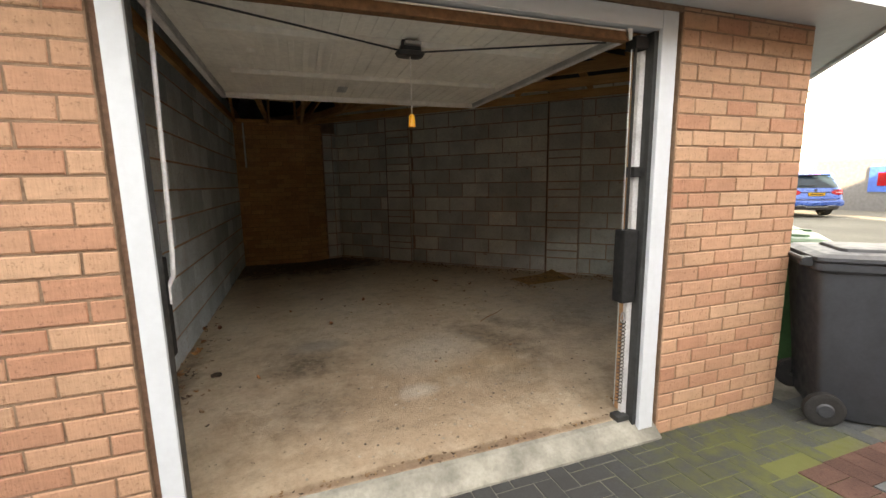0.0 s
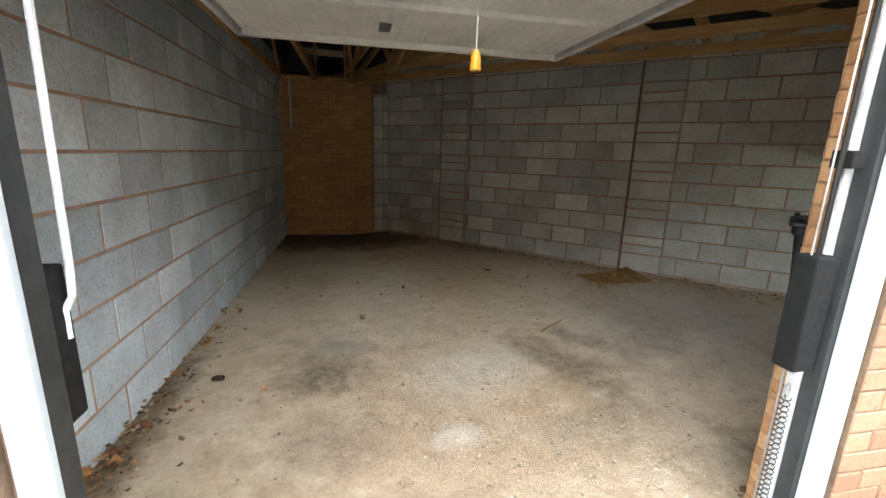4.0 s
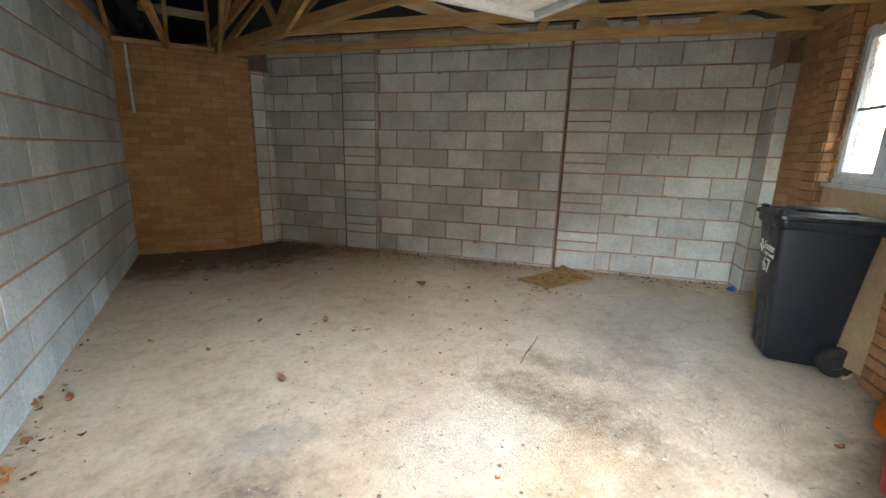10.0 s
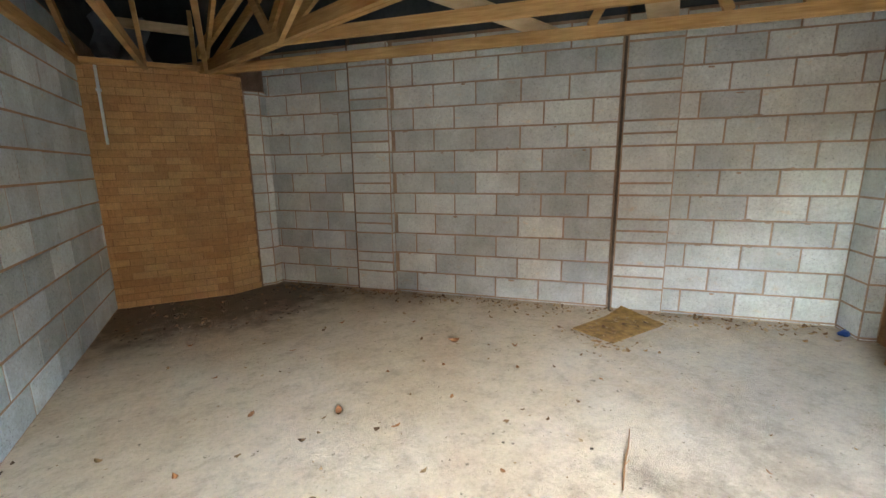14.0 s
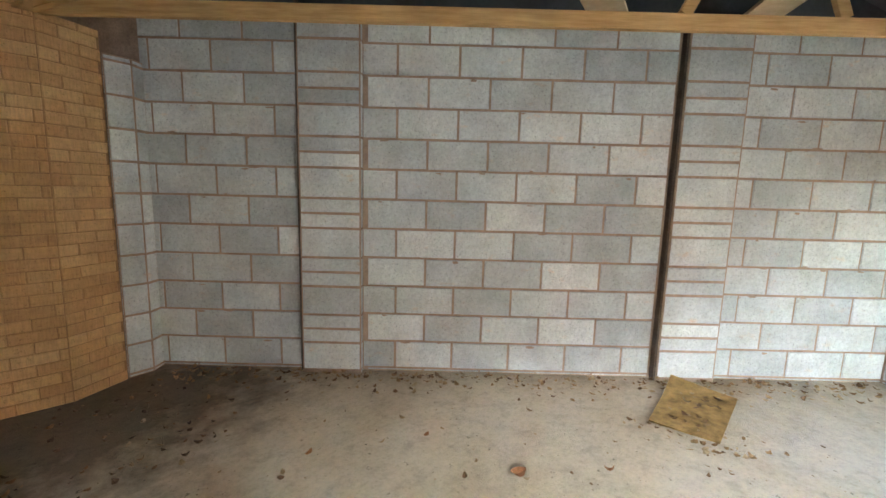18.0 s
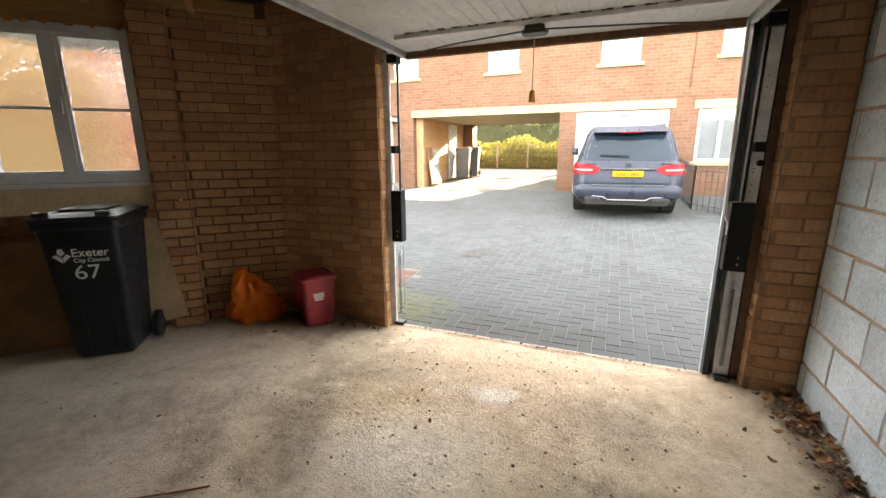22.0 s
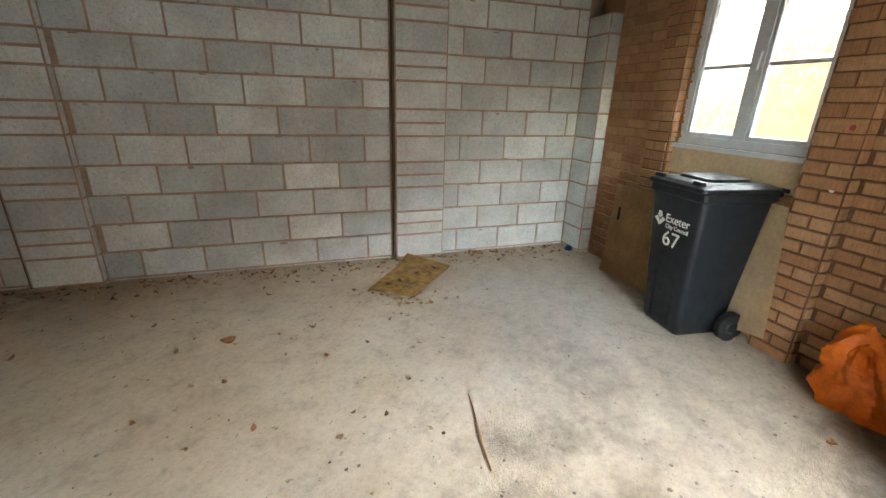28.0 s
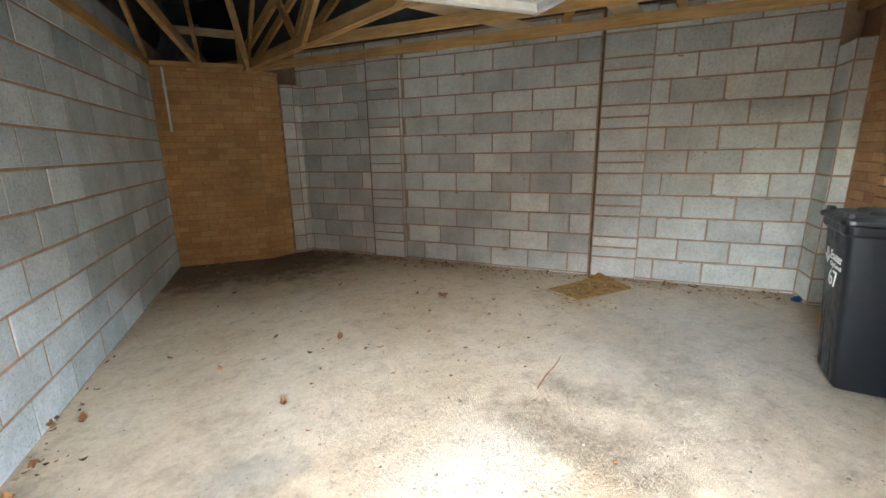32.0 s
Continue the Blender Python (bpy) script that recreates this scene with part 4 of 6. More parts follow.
for a, b in ((WN0 + 0.056, nm - 0.036), (nm + 0.036, WN1 - 0.056)):
    sash = part("sash_bead", wbox(a, WZ0 + 0.056, b, WZ0 + 0.085, FT0 + 0.008, FT1 - 0.01), M_SASH, win)
    part("sash_bead", wbox(a, WZ1 - 0.085, b, WZ1 - 0.056, FT0 + 0.008, FT1 - 0.01), M_SASH, win)
    part("sash_bead", wbox(a, WZ0 + 0.086, a + 0.022, WZ1 - 0.086, FT0 + 0.008, FT1 - 0.01), M_SASH, win)
    part("sash_bead", wbox(b - 0.022, WZ0 + 0.086, b, WZ1 - 0.086, FT0 + 0.008, FT1 - 0.01), M_SASH, win)
    zc = (WZ0 + WZ1) / 2 - 0.02
    part("glazing_bar", wbox(a + 0.023, zc - 0.011, b - 0.023, zc + 0.011, FT0 + 0.018, FT1 - 0.025), M_SASH, win)
    for z0, z1 in ((WZ0 + 0.086, zc - 0.012), (zc + 0.012, WZ1 - 0.086)):
        pane = part("pane", wbox(a + 0.023, z0, b - 0.023, z1, FT0 + 0.026, FT0 + 0.032), M_OBSCURE, win)
        pane.visible_shadow = False
hd = part("handle", beam((*tn(FT0 - 0.012, nm - 0.01), 1.80), (*tn(FT0 - 0.02, nm - 0.01), 1.69), 0.018, 0.016), M_SASH, win)
part("window_sill", wbox(WN0 - 0.02, WZ0 - 0.03, WN1 + 0.01, WZ0 - 0.002, RW - 0.05, FT1), M_SASH, win)
board = thing("sill_board", "cream plywood board fixed below the window", "board")
part("sheet", wbox(WN0 + 0.005, 0.98, WN1 - 0.005, WZ0 - 0.033, RW - 0.028, RW - 0.012), M_CREAM, board)
bm = bmesh.new()
rf = random.Random(4)
for i in range(70):
    z = rf.uniform(WZ0, WZ1)
    side = i % 3
    n_, zz = ((WN1 - 0.006, z) if side else (rf.uniform(WN0, WN1), WZ1 - 0.004))
    c = Vector((*tn(RW - 0.002 + rf.uniform(-0.01, 0.012), n_ + rf.uniform(-0.006, 0.006)), zz))
    bmesh.ops.create_icosphere(bm, subdivisions=1, radius=rf.uniform(0.006, 0.017), matrix=Matrix.Translation(c))
tagged(obj("sealing_foam", bm, M_FOAM, smooth=True), "crumbly orange sealing foam round the window frame", "foam", kind="stuff")

mk = thing("paint_mark", "small red paint splash on the brick pier", "paint mark")
part("splash", tube([(*tn(2.592, 3.42), 1.379), (*tn(2.588, 3.42), 1.379)], [0.016, 0.012], 9), M_RED, mk)
mk = thing("paint_mark", "small white paint splash on the brick pier", "paint mark")
part("splash", tube([(*tn(2.592, 3.419), 1.056), (*tn(2.588, 3.419), 1.056)], [0.013, 0.010], 9), M_PRINT, mk)
tl = thing("wall_plug", "small teal plastic plug beside the window sill", "plug")
part("plug", tube([(*tn(2.68, 4.564), 1.238), (*tn(2.655, 4.564), 1.238)], [0.012, 0.010], 8), mat_plain("teal_plastic", (0.02, 0.35, 0.45), 0.4), tl)


# ---- things in the garage ----
def text_bm(body, size, depth=0.0015):
    cu = bpy.data.curves.new("text", "FONT")
    cu.body, cu.size, cu.extrude, cu.align_x = body, size, depth, "CENTER"
    ob = bpy.data.objects.new("text", cu)
    scene.collection.objects.link(ob)
    dg = bpy.context.evaluated_depsgraph_get()
    me = bpy.data.meshes.new_from_object(ob.evaluated_get(dg))
    bpy.data.objects.remove(ob)
    bm = bmesh.new()
    bm.from_mesh(me)
    bpy.data.meshes.remove(me)
    return bm


def put_text(name, body, size, m, parent, mx, sx=1.0):
    bm = text_bm(body, size)
    bmesh.ops.transform(bm, matrix=mx @ Matrix.Diagonal((sx, 1, 1, 1)), verts=bm.verts)
    return part(name, bm, m, parent)


def wheelie_bin(at, label, plastic, wide=0.46, deep=0.52, text=False, group=""):
    b = thing("wheelie_bin", label, "wheelie bin", group, at)
    w0, d0 = wide * 0.76, deep * 0.70
    y = lambda z: 0.02 * z
    rings = [rrect(w0 - 0.03, d0 - 0.03, 0.02, 0.03, 4, 0, 0), rrect(w0, d0, 0.05, 0.035, 4, 0, 0), rrect(wide * 0.90, deep * 0.87, 0.62, 0.04, 4, 0, 0.0),
             rrect(wide * 0.97, deep * 0.97, 0.92, 0.04, 4, 0, 0.0), rrect(wide * 0.97, deep * 0.97, 0.94, 0.04, 4, 0, 0.0)]
    body = part("body", loft(rings), plastic, b, smooth=True)
    part("rim", loft([rrect(wide * 1.01, deep * 1.01, 0.93, 0.04), rrect(wide * 1.06, deep * 1.05, 0.945, 0.045), rrect(wide * 1.06, deep * 1.05, 0.985, 0.045), rrect(wide * 1.02, deep * 1.02, 0.99, 0.04)]), plastic, b)
    lid = part("lid", loft([rrect(wide * 1.07, deep * 1.08, 0.991, 0.05, 4, 0, -0.01), rrect(wide * 1.09, deep * 1.10, 1.0, 0.05, 4, 0, -0.01), rrect(wide * 1.08, deep * 1.09, 1.018, 0.05, 4, 0, -0.01), rrect(wide * 0.92, deep * 0.93, 1.035, 0.05, 4, 0, -0.01), rrect(wide * 0.80, deep * 0.78, 1.040, 0.05, 4, 0, -0.01)]), plastic, b)
    part("lid_panel", loft([rrect(wide * 0.62, deep * 0.62, 1.038, 0.04, 4, 0, 0.0), rrect(wide * 0.58, deep * 0.58, 1.056, 0.04, 4, 0, 0.0), rrect(wide * 0.42, deep * 0.44, 1.060, 0.04, 4, 0, 0.0)]), plastic, lid)
    for sx in (-1, 1):
        part("lid_grip", loft([rrect(0.09, 0.035, 1.030, 0.012, 3, sx * wide * 0.36, -deep * 0.49), rrect(0.075, 0.03, 1.052, 0.012, 3, sx * wide * 0.36, -deep * 0.49)]), plastic, lid)
    part("hinge_bar", tube([(-wide * 0.50, deep * 0.60, 1.0), (wide * 0.50, deep * 0.60, 1.0)], 0.014, 10), plastic, b)
    for sx in (-1, 1):
        part("hinge_arm", box(sx * wide * 0.4 - 0.02, deep * 0.48, 0.96, sx * wide * 0.4 + 0.02, deep * 0.615, 1.015, 0.006), plastic, b)
        xw = sx * (w0 / 2 + 0.05)
        wh = part("wheel", tube([(xw - 0.024, d0 * 0.5 - 0.01, 0.10), (xw - 0.020, d0 * 0.5 - 0.01, 0.10), (xw + 0.020, d0 * 0.5 - 0.01, 0.10), (xw + 0.024, d0 * 0.5 - 0.01, 0.10)], [0.085, 0.10, 0.10, 0.085], 28), M_RUBBER, b)
        part("hub", tube([(xw + sx * 0.02, d0 * 0.5 - 0.01, 0.10), (xw + sx * 0.032, d0 * 0.5 - 0.01, 0.10)], [0.05, 0.035], 20), plastic, wh)
    part("axle", tube([(-w0 / 2 - 0.03, d0 * 0.5 - 0.01, 0.10), (w0 / 2 + 0.03, d0 * 0.5 - 0.01, 0.10)], 0.012, 8), M_STEEL, b)
    for sx in (-0.18, 0.18):
        part("front_rib", loft([[(sx * wide - 0.012, -d0 / 2 + 0.006, 0.06), (sx * wide + 0.012, -d0 / 2 + 0.006, 0.06), (sx * wide + 0.012, -d0 / 2 - 0.006, 0.06), (sx * wide - 0.012, -d0 / 2 - 0.006, 0.06)], [(sx * wide - 0.01, -deep * 0.40, 0.42), (sx * wide + 0.01, -deep * 0.40, 0.42), (sx * wide + 0.01, -deep * 0.408, 0.42), (sx * wide - 0.01, -deep * 0.408, 0.42)]]), plastic, body)
    if text:
        def on(z, x):
            f = (z - 0.62) / 0.30 if z > 0.62 else (z - 0.05) / 0.57
            yy = -(deep * (0.435 + 0.05 * f)) if z > 0.62 else -(d0 / 2 + (deep * 0.435 - d0 / 2) * f)
            return pose(x, yy - 0.003, z, 90 + 5, 0, 0)
        put_text("lettering", "Exeter", 0.078, M_PRINT, body, on(0.755, 0.05))
        put_text("lettering", "City Council", 0.039, M_PRINT, body, on(0.716, 0.05))
        put_text("house_number", "67", 0.14, M_PRINT, body, on(0.60, 0.012), 1.1)
        bm = bmesh.new()
        for pts in (((-0.05, 0.0), (0.0, -0.045), (0.0, -0.012), (-0.025, 0.012)), ((0.004, -0.045), (0.054, 0.0), (0.028, 0.012), (0.004, -0.012)), ((-0.02, 0.02), (0.0, 0.0), (0.022, 0.02), (0.012, 0.05), (-0.012, 0.05))):
            add_prism(bm, pts, 0, 0.002)
        bmesh.ops.transform(bm, matrix=on(0.762, -0.108), verts=bm.verts)
        part("emblem", bm, M_PRINT, body)
    return b


wheelie_bin(pose(4.43, 1.13, 0, 0, 0, -141.5), "dark charcoal plastic wheelie bin numbered 67 below the window", M_BINGREY, text=True)

tub = thing("red_tub", "red plastic lidded tub standing in brick corner", "tub", at=pose(3.36, 0.185, 0, 0, 0, -32) @ Matrix.Scale(1.1, 4))
part("body", loft([rrect(0.19, 0.20, 0.0, 0.03), rrect(0.20, 0.21, 0.012, 0.03), rrect(0.25, 0.255, 0.35, 0.035), rrect(0.25, 0.255, 0.362, 0.035)]), M_RED, tub)
part("lid", loft([rrect(0.262, 0.267, 0.352, 0.035), rrect(0.272, 0.277, 0.358, 0.035), rrect(0.272, 0.277, 0.378, 0.035), rrect(0.235, 0.24, 0.392, 0.035), rrect(0.225, 0.23, 0.388, 0.035)]), M_RED, tub)
lab = bmesh.new()
for z, w in ((0.255, 0.085), (0.243, 0.075), (0.231, 0.085), (0.219, 0.06), (0.207, 0.07)):
    add_box(lab, -0.1215, 0.01 - w / 2, z, -0.1155, 0.01 + w / 2, z + 0.006)
part("label_print", lab, M_PRINT, tub)
part("latch", box(-0.03, 0.134, 0.335, 0.03, 0.146, 0.375, 0.004), M_RED, tub)

bag = thing("orange_bag", "crumpled orange plastic carrier bag slumped on floor", "bag")
rings = []
for i in range(31):
    v = i / 30
    row = []
    for q in range(84):
        a = 2 * math.pi * q / 84
        bulge = (1 - v) ** 0.33 if v > 0.12 else 0.82 + 1.1 * v
        r = 0.035 + 0.165 * bulge
        r *= 1 + 0.10 * math.sin(5 * a + 3.0 * v) + 0.07 * math.sin(9 * a - 4.0 * v + 1.0) + 0.22 * noise.noise(Vector((math.cos(a) * 1.3, math.sin(a) * 1.3, v * 2.4 + 2.0)))
        r -= 0.030 * abs(noise.noise(Vector((math.cos(a) * 3.6, math.sin(a) * 3.6, v * 6.0)))) + 0.016 * abs(noise.noise(Vector((math.cos(a) * 8, math.sin(a) * 8, v * 13.0 + 4.0))))
        h = 0.39 * v * (1 + 0.16 * math.cos(a - 2.6) + 0.10 * noise.noise(Vector((math.cos(a) * 2, math.sin(a) * 2, 9.0))))
        row.append((1.22 * r * math.cos(a) - 0.05 * v ** 1.5, 1.0 * r * math.sin(a) + 0.03 * math.sin(6 * v), max(0.002, h)))
    rings.append(row)
bm = loft(rings)
bmesh.ops.transform(bm, matrix=pose(3.89, 0.31, 0, 0, 0, -130) @ Matrix.Diagonal((0.95, 0.9, 1.0, 1)), verts=bm.verts)
bb = part("body", bm, M_ORANGE, bag, smooth=True)
ear = bmesh.new()
g = [[ear.verts.new((-0.09 + 0.18 * u / 8, 0.012 * math.sin(u * 1.4 + v), 0.30 + 0.11 * v / 4 + 0.02 * math.sin(u * 0.9))) for u in range(9)] for v in range(5)]
for a in range(4):
    for c in range(8):
        ear.faces.new((g[a][c], g[a][c + 1], g[a + 1][c + 1], g[a + 1][c]))
bmesh.ops.solidify(ear, geom=ear.faces[:], thickness=0.003)
bmesh.ops.transform(ear, matrix=pose(3.92, 0.33, -0.03, -14, 0, 28), verts=ear.verts)
part("handle_flap", ear, M_ORANGE, bag)


def sheet(name, corners, thick, m, label, cat, nu=10, nv=10, wave=0.01, seed=1):
    """A bowed board between four corners."""
    a, b, c, d = [Vector(p) for p in corners]
    bm = bmesh.new()
    nrm = (b - a).cross(d - a).normalized()
    g = []
    for i in range(nv + 1):
        row = []
        for j in range(nu + 1):
            u, v = j / nu, i / nv
            p = a.lerp(b, u).lerp(d.lerp(c, u), v)
            row.append(bm.verts.new(p + nrm * (wave * noise.noise(Vector((u * 2.2, v * 2.2, seed * 3.3))))))
        g.append(row)
    for i in range(nv):
        for j in range(nu):
            bm.faces.new((g[i][j], g[i][j + 1], g[i + 1][j + 1], g[i + 1][j]))
    bmesh.ops.solidify(bm, geom=bm.faces[:], thickness=thick)
    ob = obj(name, bm, m)
    return tagged(ob, label, cat)


P3 = lambda t, n, z: Vector((*tn(t, n), z))
card = sheet("cardboard_sheet", (P3(2.47, 4.95, 0.0), P3(2.52, 4.25, 0.0), P3(2.585, 4.25, 0.80), P3(2.57, 5.0, 0.80)), 0.012, M_CARD, "brown flattened cardboard leaning on the brick wall", "cardboard", wave=0.03, seed=2)
part("slot", prism([tn(2.515, 4.86), tn(2.525, 4.86), tn(2.53, 4.885), tn(2.52, 4.885)], 0.5, 0.62), M_JOINT, card)
sheet("cream_panel", (P3(2.50, 4.15, 0.0), P3(2.52, 3.47, 0.12), P3(2.58, 3.60, 0.92), P3(2.585, 4.15, 0.94)), 0.014, M_CREAM, "bowed cream board leaning behind the wheelie bin", "board", wave=0.03, seed=5)
scrap = thing("paper_scrap", "small pale crumpled paper beside the bin wheel", "scrap")
part("sheet", loft([[(4.36, 0.80, 0.002), (4.46, 0.78, 0.002), (4.47, 0.84, 0.002), (4.38, 0.86, 0.002)], [(4.37, 0.80, 0.03), (4.45, 0.79, 0.05), (4.46, 0.83, 0.04), (4.39, 0.85, 0.02)]]), M_CREAM, scrap)

dm = thing("doormat", "worn brown fibre doormat with a lifted corner", "doormat")
bm = bmesh.new()
ca, cb, cc, cd = Vector((4.49, 3.435, 0)), Vector((4.53, 3.0, 0)), Vector((3.82, 2.955, 0)), Vector((3.76, 3.34, 0))
g = []
for i in range(21):
    row = []
    for j in range(15):
        u, v = j / 14, i / 20
        p = ca.lerp(cb, u).lerp(cd.lerp(cc, u), v)
        lift = 0.055 * max(0.0, 1 - v * 2.6 - u * 0.7) ** 1.6 + 0.004 * abs(noise.noise(Vector((u * 9, v * 12, 0))))
        row.append(bm.verts.new((p.x, p.y, 0.012 + lift)))
    g.append(row)
for i in range(20):
    for j in range(14):
        bm.faces.new((g[i][j], g[i][j + 1], g[i + 1][j + 1], g[i + 1][j]))
bmesh.ops.recalc_face_normals(bm, faces=bm.faces[:])
bmesh.ops.solidify(bm, geom=bm.faces[:], thickness=0.010)
part("mat_body", bm, M_MAT, dm)

# mortar smeared and dropped on the face of the back wall
bm = bmesh.new()
rm = random.Random(31)
def smear(t, z, w, h):
    """A thin ragged patch with a low crown."""
    n_ = 15
    row = [rm.uniform(0.3, 1.0) if q % 2 else rm.uniform(0.55, 0.8) for q in range(n_)]
    rim = [bm.verts.new(P3(t + 0.5 * w * r * math.cos(q * 6.283 / n_), NW - 0.0122, z + 0.5 * h * r * math.sin(q * 6.283 / n_))) for q, r in enumerate(row)]
    mid = bm.verts.new(P3(t + w * rm.uniform(-0.1, 0.1), NW - 0.0145, z))
    for q in range(n_):
        bm.faces.new((mid, rim[q], rim[(q + 1) % n_]))


for _ in range(90):
    smear(rm.choice((rm.uniform(-1.6, 0.6), rm.uniform(1.2, 2.4), rm.uniform(-3.1, -2.3))), 0.025 + 0.2255 * rm.randint(1, 10) + rm.uniform(-0.025, 0.012), rm.uniform(0.02, 0.12), rm.uniform(0.012, 0.03))
tagged(obj("mortar_smears", bm, M_MORTAR_BLOCK), "pinkish mortar smears on the grey block wall", "mortar", kind="stuff")

tw = thing("fallen_twig", "thin dry brown twig lying on the floor", "twig")
part("stem", tube([(2.61, 1.85, 0.006), (2.74, 1.95, 0.010), (2.88, 2.04, 0.007), (3.0, 2.13, 0.012)], [0.004, 0.0045, 0.0035, 0.002], 6), M_LEAF, tw)
part("side_shoot", tube([(2.74, 1.95, 0.010), (2.79, 1.96, 0.016)], [0.0025, 0.0015], 5), M_LEAF, tw)
blue = thing("blue_scrap", "small crumpled blue plastic scrap in wall corner", "scrap")
part("sheet", loft([rrect(0.11, 0.07, 0.0, 0.02, 3, 5.68, 2.15), rrect(0.12, 0.08, 0.015, 0.02, 3, 5.68, 2.15), rrect(0.07, 0.04, 0.035, 0.015, 3, 5.69, 2.15)]), M_BLUE, blue)
blob = thing("stone_chip", "small dark stone chip on the concrete floor", "stone")
part("stone", loft([rrect(0.07, 0.035, 0.0, 0.012, 3, 0.30, 1.47), rrect(0.075, 0.04, 0.012, 0.012, 3, 0.30, 1.47), rrect(0.045, 0.02, 0.024, 0.008, 3, 0.305, 1.47)]), M_JOINT, blob)

# fallen leaves
def leaf_shape(bm, c, size, yaw, rng):
    """One curled leaf: a pointed oval of eight faces."""
    m = Matrix.Translation(c) @ Euler((rng.uniform(-0.35, 0.35), rng.uniform(-0.35, 0.35), yaw)).to_matrix().to_4x4()
    curl = rng.uniform(0.05, 0.4) * size
    spine, left, right = [], [], []
    for i in range(5):
        u = i / 4
        w = size * 0.36 * math.sin(math.pi * min(0.97, u * 0.94 + 0.03)) * rng.uniform(0.75, 1.2)
        x = (u - 0.5) * size
        zz = curl * (2 * u - 1) ** 2
        spine.append(bm.verts.new(m @ Vector((x, 0, zz))))
        left.append(bm.verts.new(m @ Vector((x, w, zz + curl * 0.5))))
        right.append(bm.verts.new(m @ Vector((x, -w, zz + curl * 0.5))))
    for i in range(4):
        bm.faces.new((spine[i], spine[i + 1], left[i + 1], left[i]))
        bm.faces.new((right[i], right[i + 1], spine[i + 1], spine[i]))


rl = random.Random(11)
def litter(name, count, place, label, lo=0.02, hi=0.06, m=M_LITTER):
    bm = bmesh.new()
    for _ in range(count):
        x, y, z = place()
        leaf_shape(bm, Vector((x, y, z)), rl.uniform(lo, hi), rl.uniform(0, 6.28), rl)
    return tagged(obj(name, bm, m), label, "leaves", kind="stuff")


def by_west():
    y = min(4.5, 0.12 + rl.expovariate(1 / 0.75))
    return abs(rl.gauss(0, 0.10)) + 0.015, y, rl.uniform(0.004, 0.03 if y > 1.2 else 0.055)


def by_north():
    t = rl.uniform(-3.1, 2.4)
    x, y = tn(t, NW - 0.07 - abs(rl.gauss(0, 0.09 + 0.10 * rl.random())))
    return x, y, rl.uniform(0.003, 0.02)


def back_corner():
    return rl.uniform(0.05, 1.9), rl.uniform(4.9, 6.0), rl.uniform(0.003, 0.02)


litter("leaf_litter", 440, by_west, "drift of dark dead leaves and crumbs along block wall", 0.010, 0.042)
litter("leaf_litter", 48, by_west, "larger dry brown leaves against the block wall", 0.035, 0.085, M_LEAF)
litter("leaf_litter", 460, by_north, "scatter of small dry leaves along back block wall", 0.015, 0.055, M_TAN)
litter("leaf_litter", 34, lambda: (rl.uniform(3.86, 4.42), rl.uniform(3.02, 3.32), 0.034), "few pale leaves lying on the doormat", 0.025, 0.05, M_TAN)
litter("leaf_litter", 70, lambda: (rl.gauss(2.2, 0.9), rl.gauss(3.4, 0.8), 0.006), "loose tan leaves strewn over the floor", 0.015, 0.045, M_TAN)
litter("leaf_litter", 170, back_corner, "dark leaf dust and crumbs before brick panel", 0.012, 0.045)
litter("leaf_litter", 60, lambda: (rl.gauss(3.75, 0.14), rl.gauss(3.05, 0.2), 0.006), "pale leaf crumbs beside the doormat", 0.015, 0.05, M_TAN)
litter("leaf_litter", 60, lambda: (rl.uniform(2.75, 3.7), 0.13 + abs(rl.gauss(0, 0.05)), 0.006), "leaf crumbs along the brick door wall", 0.012, 0.05)
litter("leaf_litter", 110, lambda: (rl.uniform(0.5, 2.7), rl.uniform(-0.015, 0.035), 0.004), "dark crumbs along the edge of the concrete floor", 0.006, 0.026)
litter("floor_debris", 460, lambda: (rl.uniform(0.1, 4.3), rl.uniform(0.05, 5.3), 0.003), "fine dark crumbs scattered over the concrete floor", 0.004, 0.013)
grit_bm, rg = bmesh.new(), random.Random(47)
for _ in range(800):
    x, y, s_ = rg.gauss(1.9, 0.75), abs(rg.gauss(0.55, 0.75)) + 0.08, 0.003 + 0.010 * rg.random() ** 3
    if not 0.05 < x < 3.6:
        continue
    pebble = [grit_bm.verts.new((x + s_ * math.cos(q * 1.2566 + s_ * 900) * rg.uniform(0.7, 1.2), y + s_ * math.sin(q * 1.2566 + s_ * 900) * rg.uniform(0.7, 1.2), 0.0005)) for q in range(5)]
    top = grit_bm.verts.new((x, y, s_ * rg.uniform(0.5, 0.9)))
    for q in range(5):
        grit_bm.faces.new((pebble[q], pebble[(q + 1) % 5], top))
tagged(obj("loose_grit", grit_bm, M_GRIT), "loose grit and small stones on worn concrete", "grit", kind="stuff")
spots = [(1.19, 2.29, 0.07), (1.87, 2.77, 0.06), (1.62, 3.07, 0.07), (2.71, 3.62, 0.09), (2.3, 2.9, 0.045), (2.9, 3.0, 0.04), (2.45, 3.3, 0.04), (1.15, 3.3, 0.05), (0.8, 2.9, 0.045), (3.3, 2.6, 0.035),
         (3.1, 3.3, 0.05), (2.05, 3.4, 0.04), (0.95, 3.9, 0.05), (1.5, 4.1, 0.06), (2.0, 4.5, 0.05), (2.6, 4.2, 0.045), (1.3, 2.0, 0.03), (2.6, 1.2, 0.03), (3.5, 0.52, 0.06), (0.6, 1.3, 0.045), (0.75, 4.6, 0.05), (3.3, 1.6, 0.03), (1.9, 1.1, 0.03), (2.2, 2.2, 0.035)]
